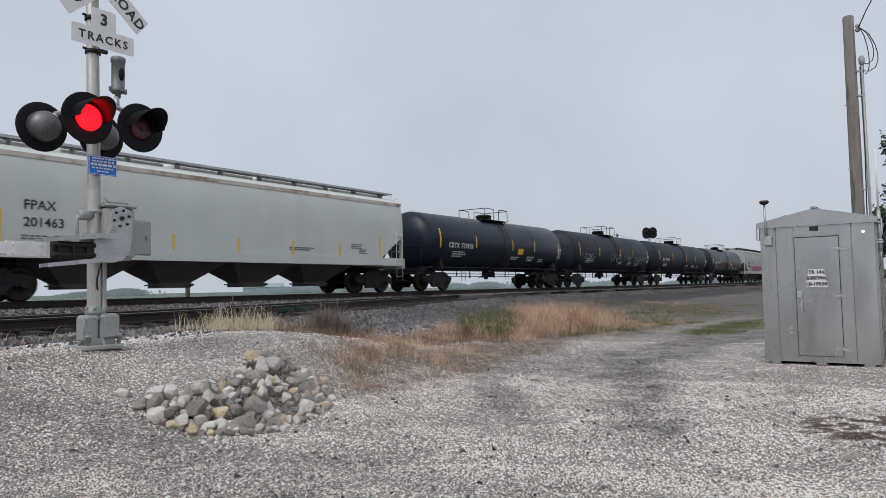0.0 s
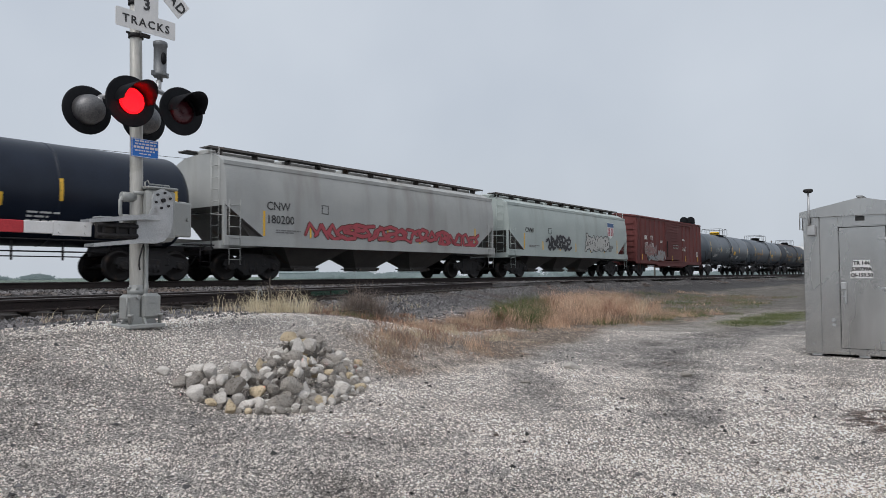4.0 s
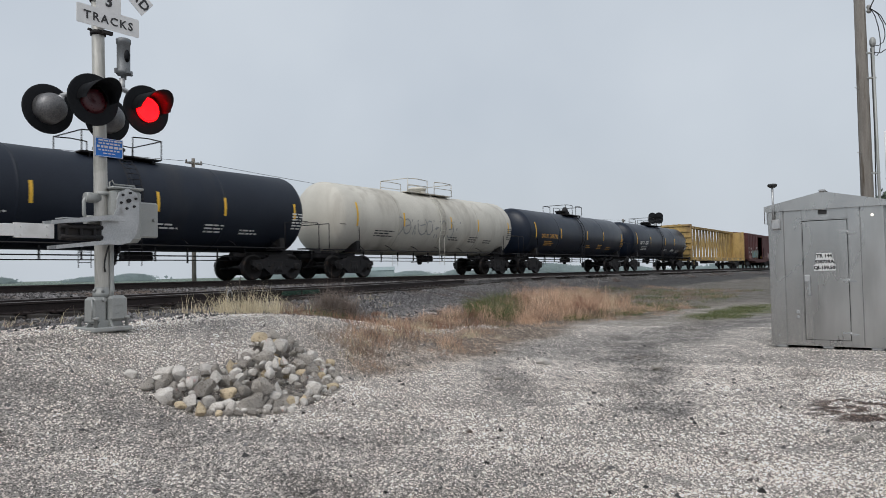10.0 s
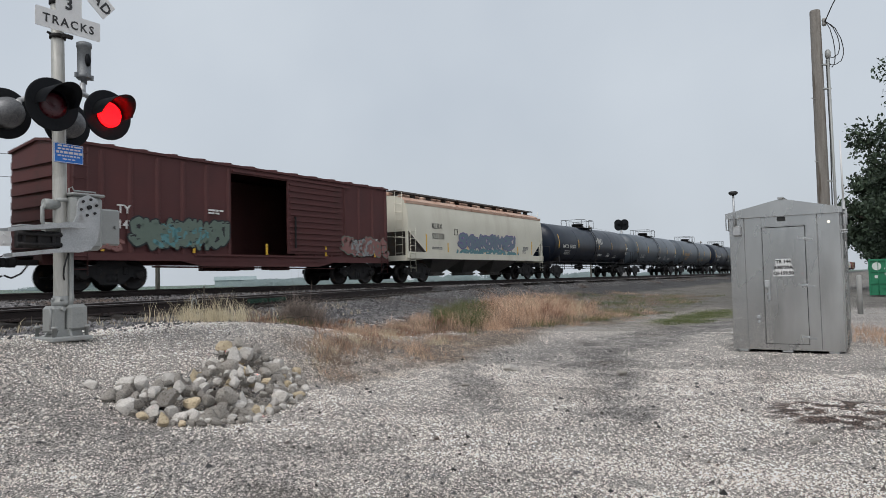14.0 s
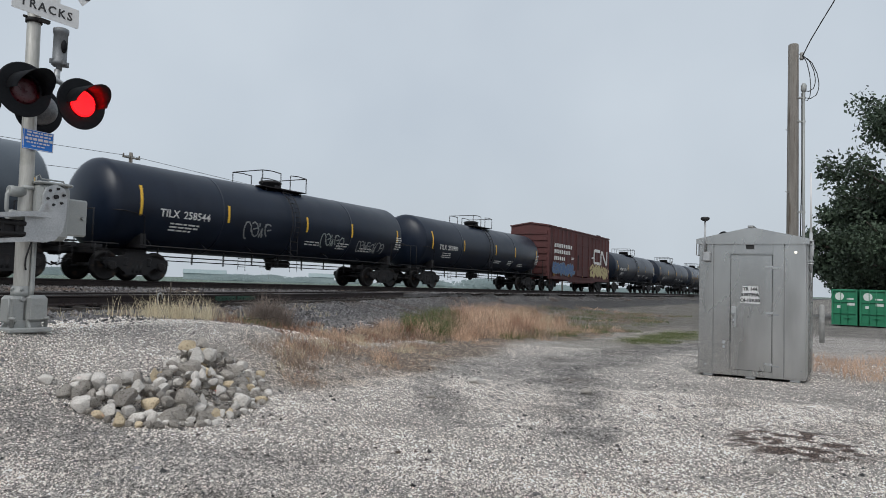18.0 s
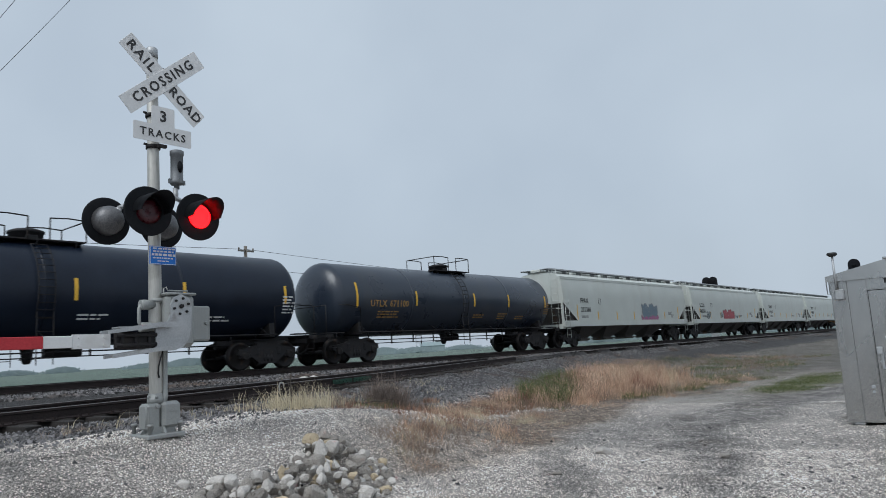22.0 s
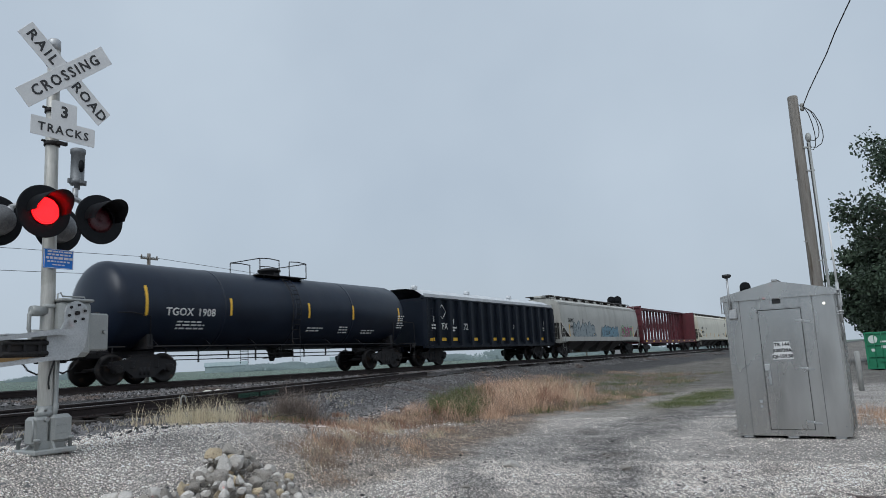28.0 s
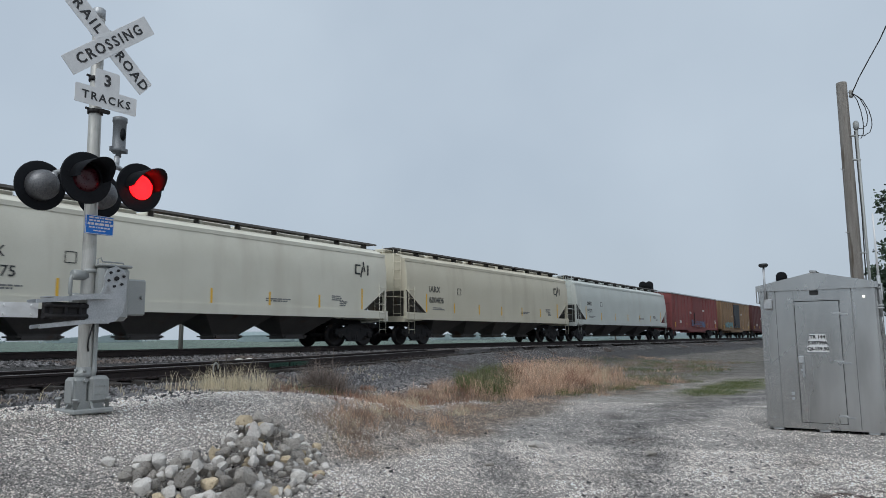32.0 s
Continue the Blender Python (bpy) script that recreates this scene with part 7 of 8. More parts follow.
    for b in range(bays):
        c = x0 + (b + 0.5) * w
        bm = B()
        zz, ww, yy = (1.16, 0.5, 0.4), (w * 0.47, w * 0.19, w * 0.17), (1.15, 0.36, 0.32)
        rings = [[bm.verts.new((c + sx * ww[q], sy * yy[q], zz[q])) for sx, sy in ((-1, -1), (1, -1), (1, 1), (-1, 1))] for q in range(3)]
        for q in range(2):
            for a in range(4):
                bm.faces.new((rings[q][a], rings[q][(a + 1) % 4], rings[q + 1][(a + 1) % 4], rings[q + 1][a]))
        bm.faces.new(rings[2])
        bm.faces.new(rings[0][::-1])
        box(bm, c, 0, 0.41, w * 0.4, 0.9, 0.05)
        box(bm, c, 0, 0.35, w * 0.34, 0.8, 0.08)
        for q in (-0.2, 0.2):
            lathe(bm, [(-0.52, 0.05), (-0.4, 0.05)], "y", 8, (c + q * w * 0.8, 0, 0.4))
        part("hopper_bay", fix(bm), BAY_DARK, car)
    for sx in (-1, 1):
        bm = B()
        box(bm, sx * (H - 1.3), 0, 1.0, 2.4, 0.5, 0.3)
        part("stub_sill", bm, STEEL_DARK, car)
    bm = B()
    for y in (-0.62, 0.62):
        box(bm, 0, y, zt + 0.17, 2 * H + 0.3, 0.5, 0.03)
        for q in range(11):
            xx = -H + 0.4 + (2 * H - 0.8) * q / 10
            box(bm, xx, y, zt + 0.06, 0.035, 0.3, 0.26)
    for y in (-0.88, 0.88):
        box(bm, 0, y, zt + 0.165, 2 * H + 0.3, 0.012, 0.075)
    part("running_board", bm, BAY_DARK if seed % 2 else GALV, car)
    for q in range(5):
        bm = B()
        xx = -H + 1.6 + (2 * H - 3.2) * q / 4
        bevbox(bm, xx, 0, zt + 0.1, (2 * H - 3.2) / 4 * 0.92, 0.62, 0.2, 0.05)
        part("roof_hatch", bm, roof or skin, car)
    for q in range(7):
        bm = B()
        tall = 0.85 if q in (0, 6) else 0.48
        box(bm, -H + 1.5 + (2 * H - 3.1) * q / 6, -1.608, 1.48 + tall / 2, 0.075, 0.01, tall)
        part("reflector_strip", bm, STRIP, car)
    bm = B()
    for xx, z, w, rr in ((-H + 2.0, 1.7, 1.1, 2), (H * 0.25, 1.72, 1.4, 2), (H * 0.62, 1.95, 0.8, 3), (H - 2.9, 1.75, 0.5, 3)):
        bars(bm, xx, -1.606, z, w, rr, 0.045, rnd)
    part("data_stencil", bm, STENCIL_GREY if not mark_mat else mark_mat, car, "rows of small stencilled data", kind="stuff")
    for t, sz, xx, z in marks:
        lettering(t, sz, mark_mat or BLACK_PAINT, car, -H + xx, -1.612, z - 0.4, name="reporting_mark", bold=0.004)
    if logo == "stroke":
        bm = B()
        for a, (xx, zz, ww, hh, an) in enumerate(((0, 0, 0.09, 0.4, 0), (0.14, 0.17, 0.3, 0.07, 0), (0.14, -0.17, 0.3, 0.07, 0), (0.38, 0, 0.08, 0.42, 15), (0.52, 0, 0.08, 0.42, -15), (0.75, 0, 0.09, 0.42, 0))):
            box(bm, xx, 0, zz, ww, 0.004, hh, Matrix.Translation((H - 2.0, -1.612, 3.1)) @ Matrix.Rotation(radians(an), 4, "Y"))
        part("emblem", bm, BLACK_PAINT, car, "dark owner's emblem")
    if shield:
        bm = B()
        slab(bm, [(-0.5, 0.4), (0.5, 0.4), (0.5, -0.2), (0.3, -0.5), (0.0, -0.62), (-0.3, -0.5), (-0.5, -0.2)], -0.004, 0.004)
        crest = part("emblem", fix(bm), SIGN_WHITE, car, "white owner's shield", at=pose(H - 2.6, -1.612, 3.05))
        bm = B()
        box(bm, 0, -0.008, 0.24, 0.94, 0.004, 0.26)
        part("band", bm, GRAF["blue"], crest)
        for q in (-0.36, -0.12, 0.12, 0.36):
            bm = B()
            box(bm, q, -0.008, -0.19, 0.11, 0.004, 0.5)
            part("stripe", bm, GRAF["red"], crest)
    bm = B()
    for q in (0.0, 0.3):
        box(bm, q, -1.61, 0.15, 0.022, 0.008, 0.32)
        box(bm, 0.15, -1.61, q, 0.278, 0.008, 0.022)
    part("data_frame", bm, BLACK_PAINT, car, at=pose(-H + 4.1, 0, 2.4))
    for k2, t in enumerate(tags):
        x0, x1, z0, z1, n, fill, line = t
        paint_tags(car, i + 3 + k2, x0, x1, z0, z1, -1.618, n, fill, line)
    return car


def box_car(i, L, skin, label, marks=(), tags=(), door=0.0, door_skin=None, logo=False, seed=0, half_door=1.55, zt=4.2, panels=()):
    car = start_car(i, "boxcar", label, "boxcar")
    rnd = random.Random(seed * 13 + i)
    H, W, z0 = (L - 1.3) / 2, 1.5, 1.08
    d = half_door
    bm = B()
    for sx in (-1, 1):
        a, b = sorted((sx * d, sx * H))
        box(bm, (a + b) / 2, -W + 0.03, (z0 + zt) / 2, b - a, 0.06, zt - z0)
    box(bm, 0, W - 0.03, (z0 + zt) / 2, 2 * H, 0.06, zt - z0)
    box(bm, 0, -W + 0.03, zt - 0.12, 2 * d, 0.06, 0.24)
    part("side_wall", bm, skin, car)
    n = 7
    key = ("box_post", zt, skin.name)
    if key not in CACHE:
        bm = B()
        slab(bm, [(-0.09, 0), (0.09, 0), (0.04, -0.06), (-0.04, -0.06)], z0 + 0.02, zt - 0.1, "z")
        CACHE[key] = mesh_of(fix(bm), "side_post", skin)
    for sx in (-1, 1):
        for k in range(n):
            part("side_post", CACHE[key], None, car, at=pose(sx * (d + 0.1 + (H - d - 0.2) * k / (n - 1)), -W, 0))
    for sx in (-1, 1):
        bm = B()
        box(bm, sx * (H - 0.03), 0, (z0 + zt) / 2, 0.06, 2 * W - 0.12, zt - z0)
        slab(bm, [(-W, zt), (W, zt), (0, zt + 0.2)], sx * (H - 0.06), sx * H, "x")
        wall = part("end_wall", fix(bm), skin, car)
        for k in range(7):
            z = z0 + 0.3 + k * (zt - z0 - 0.3) / 7
            bm = B()
            slab(bm, [(-W + 0.1, z - 0.11), (W - 0.1, z - 0.11), (W - 0.1, z + 0.11), (-W + 0.1, z + 0.11)], sx * H, sx * (H + 0.07), "x")
            part("end_corrugation", fix(bm), skin, wall)
        bm = B()
        ladder(bm, sx * (H - 0.35), -W - 0.09, 0.45, 2.2 if sx > 0 else zt - 0.1, 0.42)
        part("ladder", bm, skin, car)
        add_truck(car, sx * (H - 1.6))
        add_coupler(car, sx * (H + 0.6), sx)
    bm = B()
    slab(bm, [(-W - 0.06, zt - 0.02), (0, zt + 0.2), (W + 0.06, zt - 0.02), (W + 0.06, zt + 0.06), (0, zt + 0.28), (-W - 0.06, zt + 0.06)], -H - 0.08, H + 0.08, "x")
    for k in range(14):
        xx = -H + 0.3 + (2 * H - 0.6) * k / 13
        for sy in (-1, 1):
            slab(bm, [(sy * (W + 0.05), zt + 0.06), (0, zt + 0.28), (0, zt + 0.32), (sy * (W + 0.05), zt + 0.1)], xx - 0.06, xx + 0.06, "x")
    part("roof", fix(bm), GALV if seed == 9 else skin, car)
    bm = B()
    box(bm, 0, 0, z0 + 0.02, 2 * H - 0.12, 2 * W - 0.12, 0.06)
    part("floor", bm, INSIDE, car)
    bm = B()
    box(bm, 0, -W - 0.02, 1.0, 2 * H, 0.08, 0.22)
    slab(bm, [(-d - 2.2, 0.92), (d + 2.2, 0.92), (d + 1.2, 0.72), (-d - 1.2, 0.72)], -W - 0.05, -W + 0.02)
    box(bm, 0, W, 1.0, 2 * H, 0.08, 0.22)
    box(bm, 0, 0, 0.95, 2 * H, 0.5, 0.3)
    box(bm, 0, -W - 0.1, z0 + 0.02, 4 * d, 0.05, 0.06)
    box(bm, d, -W - 0.1, zt - 0.16, 4 * d, 0.05, 0.08)
    for k in range(6):
        box(bm, rnd.uniform(-d, d) * 1.4, rnd.uniform(-1, 1), 0.72, rnd.uniform(0.2, 0.8), 0.3, 0.2)
    tube(bm, [(-H + 3, -1.0, 0.72), (H - 3, -1.0, 0.66)], 0.03, 5)
    part("side_sill", fix(bm), skin, car)
    bm = B()
    box(bm, 0, 0, 0, 2 * d - 0.02, 0.06, zt - z0 - 0.3)
    panel = part("sliding_door", fix(bm), door_skin or skin, car, at=pose(door, -W - 0.05, (z0 + zt) / 2 - 0.02))
    hh = zt - z0 - 0.4
    if seed == 5:
        for xx in (-d + 0.1, -0.05, d - 0.1):
            bm = B()
            box(bm, xx, -0.06, 0, 0.1, 0.06, zt - z0 - 0.35)
            part("door_stile", bm, skin, panel)
        for z in (-0.9, 0.0, 0.85):
            bm = B()
            box(bm, 0, -0.05, z, 2 * d - 0.1, 0.05, 0.06)
            part("door_rail", bm, skin, panel)
    else:
        bm = B()
        slab(bm, [(-d + 0.1, -0.06), (d - 0.1, -0.06), (d - 0.1, 0.03), (-d + 0.1, 0.03)], -0.03, -0.075)
        rib = mesh_of(fix(bm), "door_rib", door_skin or skin)
        for k in range(12):
            part("door_rib", rib, None, panel, at=pose(0, 0, -hh / 2 + (k + 0.5) * hh / 12))
    bm = B()
    box(bm, -d + 0.35, -0.09, -0.6, 0.05, 0.06, 1.2)
    part("lock_rod", bm, STEEL_DARK, panel)
    bm = B()
    for xx, z, w, rr in ((-H + 2.4, 1.75, 0.7, 3), (d + 0.7, 2.9, 0.7, 2), (-d - 1.0, 2.6, 0.7, 2), (H - 1.4, 1.9, 0.6, 4)):
        bars(bm, xx, -W - 0.075, z, w, rr, 0.06, rnd)
    part("data_stencil", bm, WHITE_PAINT, car, "rows of small stencilled data", kind="stuff")
    for t, sz, xx, z in marks:
        for k, word in enumerate(t.split()):
            lettering(word, sz, WHITE_PAINT, car, xx + 1.1 * k, -W - 0.072, z, name="reporting_mark", bold=0.006)
    if logo:
        bm = B()
        def stroke(pts, t=0.13):
            for (xa, za), (xb, zb) in zip(pts, pts[1:]):
                l, an = math.hypot(xb - xa, zb - za), math.atan2(zb - za, xb - xa)
                box(bm, 0, 0, 0, l + t * 0.9, 0.004, t * 2, Matrix.Translation(((xa + xb) / 2, -W - 0.074, (za + zb) / 2)) @ Matrix.Rotation(-an, 4, "Y"))
        stroke([(d + 2.85, 3.5), (d + 1.6, 3.5), (d + 1.4, 3.42), (d + 1.35, 3.2), (d + 1.35, 2.75), (d + 1.4, 2.5), (d + 1.6, 2.42), (d + 2.85, 2.42)])
        stroke([(d + 3.2, 2.4), (d + 3.2, 3.2), (d + 3.35, 3.42), (d + 3.6, 3.4), (d + 4.5, 2.5), (d + 4.7, 2.42), (d + 4.85, 2.55), (d + 4.85, 3.5)])
        part("emblem", bm, WHITE_PAINT, car, "large white owner's emblem")
        bm = B()
        for z, l in ((3.4, 3.6), (2.95, 3.3), (2.45, 2.2)):
            q = -H + 1.0
            while q < -H + 1.0 + l:
                box(bm, q + 0.13, -W - 0.075, z, 0.24, 0.004, 0.28)
                q += 0.38
        part("owner_name", bm, WHITE_PAINT, car, "white owner's name in block capitals", kind="stuff")
    for k2, t in enumerate(tags):
        x0, x1, za, zb, n, fill, line = t
        paint_tags(car, i + 5 + k2, x0, x1, za, zb, -W - 0.085, n, fill, line)
    for k in range(5):
        bm = B()
        box(bm, -H + 1.0 + (2 * H - 2) * k / 4, -W - 0.08, 1.35, 0.1, 0.004, 0.4)
        part("reflector_strip", bm, STRIP, car)
    return car


def centerbeam_car(i, L, skin, label, seed=0):
    car = start_car(i, "centerbeam_flatcar", label, "flatcar")
    H, zt, zd = (L - 1.1) / 2, 4.33, 1.15
    bm = B()
    for y in (-1.45, 1.45):
        box(bm, 0, y, zd - 0.12, 2 * H, 0.12, 0.32)
    box(bm, 0, 0, zd - 0.1, 2 * H, 0.7, 0.34)
    n = 19
    for k in range(n):
        xx = -H + 0.5 + (2 * H - 1.0) * k / (n - 1)
        slab(bm, [(-1.45, zd), (-1.45, zd - 0.15), (0, zd - 0.3), (1.45, zd - 0.15), (1.45, zd)], xx - 0.1, xx + 0.1, "x")
    part("deck", fix(bm), skin, car)
    for sx in (-1, 1):
        bm = B()
        xa, xb = sorted((sx * H, sx * (H - 1.45)))
        box(bm, sx * (H - 0.05), 0, (zd + zt) / 2, 0.06, 2.7, zt - zd)
        bulk = part("end_bulkhead", fix(bm), skin, car)
        for y in (-1.42, 1.42):
            bm = B()
            box(bm, sx * (H - 0.08), y, (zd + zt) / 2, 0.16, 0.14, zt - zd)
            part("corner_post", bm, skin, bulk)
        for q in range(6):
            bm = B()
            box(bm, sx * (H + 0.03), 0, zd + 0.3 + q * 0.55, 0.1, 2.8, 0.1)
            part("bulkhead_rib", bm, skin, bulk)
        bm = B()
        slab(bm, [(xa, zd), (xb, zd), (xb, zt), (xa, zt)], -0.12, 0.12)
        part("end_panel", fix(bm), skin, bulk)
        bm = B()
        ladder(bm, sx * (H - 0.3), -1.54, 0.45, zt - 0.3, 0.4)
        part("ladder", bm, skin, car)
        add_truck(car, sx * (H - 2.2))
        add_coupler(car, sx * (H + 0.55), sx)
    bm = B()
    box(bm, 0, 0, zt - 0.07, 2 * H, 0.5, 0.14)
    for y in (-0.25, 0.25):
        box(bm, 0, y, zt + 0.02, 2 * H, 0.06, 0.08)
    part("top_chord", bm, skin, car)
    m = 16
    xs = [-H + 1.5 + (2 * H - 3.0) * k / m for k in range(m + 1)]
    for k, xx in enumerate(xs):
        bm = B()
        slab(bm, [(xx - 0.13, zd), (xx + 0.13, zd), (xx + 0.09, zt - 0.1), (xx - 0.09, zt - 0.1)], -0.09, 0.09)
        part("post", fix(bm), skin, car)
    for k in range(m):
        a, b = xs[k], xs[k + 1]
        if k % 2:
            a, b = b, a
        bm = B()
        t = 0.05
        slab(bm, [(a - t, zd + 0.05), (a + t, zd + 0.05), (b + t, zt - 0.15), (b - t, zt - 0.15)], -0.04, 0.04)
        part("diagonal_brace", fix(bm), skin, car)
    bm = B()
    tube(bm, [(-H + 3.2, -1.3, 0.72), (-1, -1.3, 0.62), (H - 3.2, -1.3, 0.7)], 0.025, 5)
    box(bm, 0, 0, 0.8, 2.6, 0.9, 0.4)
    part("brake_rigging", bm, STEEL_DARK, car)
    for k in range(9):
        bm = B()
        box(bm, -H + 1 + (2 * H - 2) * k / 8, -1.514, zd - 0.1, 0.5, 0.004, 0.12)
        part("reflector_strip", bm, STRIP, car)
    return car


def gondola_car(i, L, label):
    car = start_car(i, "covered_gondola_car", label, "gondola car")
    H, W, z0, zt = (L - 1.1) / 2, 1.5, 1.0, 3.35
    bm = B()
    for sy in (-1, 1):
        box(bm, 0, sy * (W - 0.03), (z0 + zt) / 2, 2 * H, 0.06, zt - z0)
    for sx in (-1, 1):
        box(bm, sx * (H - 0.03), 0, (z0 + zt) / 2, 0.06, 2 * W - 0.12, zt - z0)
    box(bm, 0, 0, z0 + 0.05, 2 * H - 0.12, 2 * W - 0.12, 0.06)
    part("body", bm, GON_BLACK, car)
    for k in range(15):
        xx = -H + 0.14 + (2 * H - 0.28) * k / 14
        if "gon_rib" not in CACHE:
            bm = B()
            slab(bm, [(-0.14, 0), (0.14, 0), (0.1, -0.2), (-0.1, -0.2)], z0, zt - 0.05, "z")
            CACHE["gon_rib"] = mesh_of(fix(bm), "side_rib", GON_BLACK)
        part("side_rib", CACHE["gon_rib"], None, car, at=pose(xx, -W, 0))
    bm = B()
    for sy in (-1, 1):
        bevbox(bm, 0, sy * W, zt + 0.02, 2 * H + 0.1, 0.18, 0.16, 0.03)
        box(bm, 0, sy * W, z0 - 0.02, 2 * H, 0.16, 0.22)
    box(bm, 0, 0, 0.9, 2 * H, 0.5, 0.3)
    part("top_chord", bm, GON_BLACK, car)
    for k in range(3):
        bm = B()
        w = 2 * H / 3
        c = -H + (k + 0.5) * w
        rows = []
        for a in range(9):
            xx = c - w / 2 + w * a / 8
            rows.append([bm.verts.new((xx, -W - 0.06 + (2 * W + 0.12) * b / 6, zt + 0.1 + 0.5 * math.sin(math.pi * b / 6) ** 0.55 * (0.9 + 0.1 * math.sin(math.pi * a / 8) ** 0.5) + 0.015 * math.sin(a * 3.1 + b * 1.7 + k))) for b in range(7)])
        for a in range(8):
            for b in range(6):
                f = bm.faces.new((rows[a][b], rows[a + 1][b], rows[a + 1][b + 1], rows[a][b + 1]))
                f.smooth = True
        bevbox(bm, c - w / 2 + 0.2, -0.9, zt + 0.55, 0.3, 0.3, 0.22, 0.06)
        box(bm, c, -W - 0.08, zt + 0.12, w, 0.03, 0.16)
        part("cover", fix(bm), TARP, car, "grey-white arched cover")
    rnd = random.Random(4)
    bm = B()
    for xx, z in ((-H + 0.7, 2.0), (-H + 2.6, 1.9), (H * 0.25, 2.1), (H * 0.8, 2.0)):
        bars(bm, xx, -W - 0.035, z, 0.5, 2, 0.09, rnd)
        box(bm, xx + 0.2, -W - 0.035, z + 0.3, 0.06, 0.004, 0.3)
    part("data_stencil", bm, WHITE_PAINT, car, "rows of small stencilled data", kind="stuff")
    for k in range(14):
        if k % 2 == 0 or k in (1, 7):
            bm = B()
            box(bm, -H + 0.14 + (2 * H - 0.28) * (k + 0.5) / 14, -W - 0.008, 1.3, 0.55, 0.012, 0.16)
            part("reflector_strip", bm, STRIP, car)
    for word, sz, xx, zz in (("ITFX", 0.46, -H + 1.3, 1.95), ("9172", 0.46, -H + 3.4, 1.95)):
        lettering(word, sz, WHITE_PAINT, car, xx, -W - 0.012, zz, name="reporting_mark", bold=0.006)
    for xx, zz, q in ((-H + 1.75, 2.7, 0.36), (H * 0.3, 2.2, 0.26), (H * 0.3 + 0.02, 1.75, 0.1)):
        bm = B()
        for e in range(4):
            u, v = (math.cos(e * math.pi / 2) * q, math.sin(e * math.pi / 2) * q), (math.cos((e + 1) * math.pi / 2) * q, math.sin((e + 1) * math.pi / 2) * q)
            tube(bm, [(xx + u[0], -W - 0.012, zz + u[1]), (xx + v[0], -W - 0.012, zz + v[1])], 0.018, 4)
        part("diamond_outline", bm, WHITE_PAINT, car, "white diamond outline")
    for sx in (-1, 1):
        bm = B()
        ladder(bm, sx * (H - 0.3), -W - 0.24, 0.45, zt, 0.4)
        part("ladder", bm, GON_BLACK, car)
        add_truck(car, sx * (H - 1.5))
        add_coupler(car, sx * (H + 0.55), sx)
    return car


def flat_car(i, L, label):
    car = start_car(i, "flatcar", label, "flatcar")
    H, zd = (L - 1.1) / 2, 1.12
    bm = B()
    for y in (-1.4, 1.4):
        slab(bm, [(-H, zd), (-H, zd - 0.35), (-H + 3.4, zd - 0.42), (-H + 4.5, zd - 0.62), (H - 4.5, zd - 0.62), (H - 3.4, zd - 0.42), (H, zd - 0.35), (H, zd)], y - 0.05, y + 0.05)
    box(bm, 0, 0, zd - 0.05, 2 * H, 2.75, 0.08)
    for sx in (-1, 1):
        box(bm, sx * H, 0, zd - 0.12, 0.2, 2.9, 0.4)
    part("deck", fix(bm), FLAT_YELLOW, car)
    bm = B()
    slab(bm, [(-H + 4.6, zd - 0.62), (H - 4.6, zd - 0.62), (H - 5.5, zd - 0.8), (-H + 5.5, zd - 0.8)], -0.4, 0.4)
    tube(bm, [(-H + 3, -1.3, 0.62), (H - 3, -1.3, 0.62)], 0.02, 5)
    part("centre_sill", fix(bm), STEEL_DARK, car)
    rnd = random.Random(8)
    n = 9
    for k in range(n):
        w = (2 * H - 1.4) / n
        c = -H + 0.7 + (k + 0.5) * w
        bm = B()
        for y in (-1.15, -0.4, 0.4, 1.15):
            m = Matrix.Translation((c, y, zd + 0.2)) @ Matrix.Rotation(radians(-1.6), 4, "Y")
            bevbox(bm, 0, 0, 0.04, w * 0.98, 0.18, 0.1, 0.015, m)
        for q in (-0.42, 0, 0.42):
            box(bm, c + q * w, 0, zd + 0.06, 0.12, 2.6, 0.14)
        for q in (-0.3, 0.35):
            box(bm, c + q * w, -1.42, zd + 0.06, 0.1, 0.06, 0.28)
        part("deck_rack", fix(bm), TIE if k % 3 else GREY_POST, car, "weathered low loading rack")
    bm = B()
    for xx in (-H + 1.2, -H + 5, -2, 4, H - 5, H - 2.4):
        box(bm, xx, -1.455, zd - 0.17, 0.5, 0.004, 0.2)
    part("data_stencil", bm, WHITE_PAINT, car, "rows of small stencilled data", kind="stuff")
    for sx in (-1, 1):
        add_truck(car, sx * (H - 2.6))
        add_coupler(car, sx * (H + 0.55), sx)
    return car

# ---- the train: rear ends of the cars along the line at the start, front car first ----
ENDS = [4.9, 24.07, 40.29, 57.04, 75.15, 91.7, 108.47, 124.68, 140.67, 156.19, 171.22, 186.22, 202.87, 218.35, 233.8, 250.58, 266.51, 290.08, 306.5, 322.75, 340.33, 356.44,
        373.29, 390.77, 407.96, 424.15, 440.93, 459.14, 475.97, 495.25, 514.18, 532.03, 550.36, 576.62, 593.16, 610.39, 629.52, 652.25, 671.4, 689.78, 710.37, 729.01, 746.0, 763.0]


TANKS = {1, 2, 3, 4, 8, 9, 10, 11, 12, 13, 14, 15, 19, 20, 21, 22, 23, 25, 26, 27, 33}


HOPPERS = {0, 5, 6, 18, 28, 29, 30, 31, 35, 37, 38, 39}


def lengths(i):
    """Length of a car, less the slack between its coupler and the next car's."""
    return ENDS[i + 1] - ENDS[i] - (0.3 if i in HOPPERS else 0.1 if i in TANKS else 0.6)


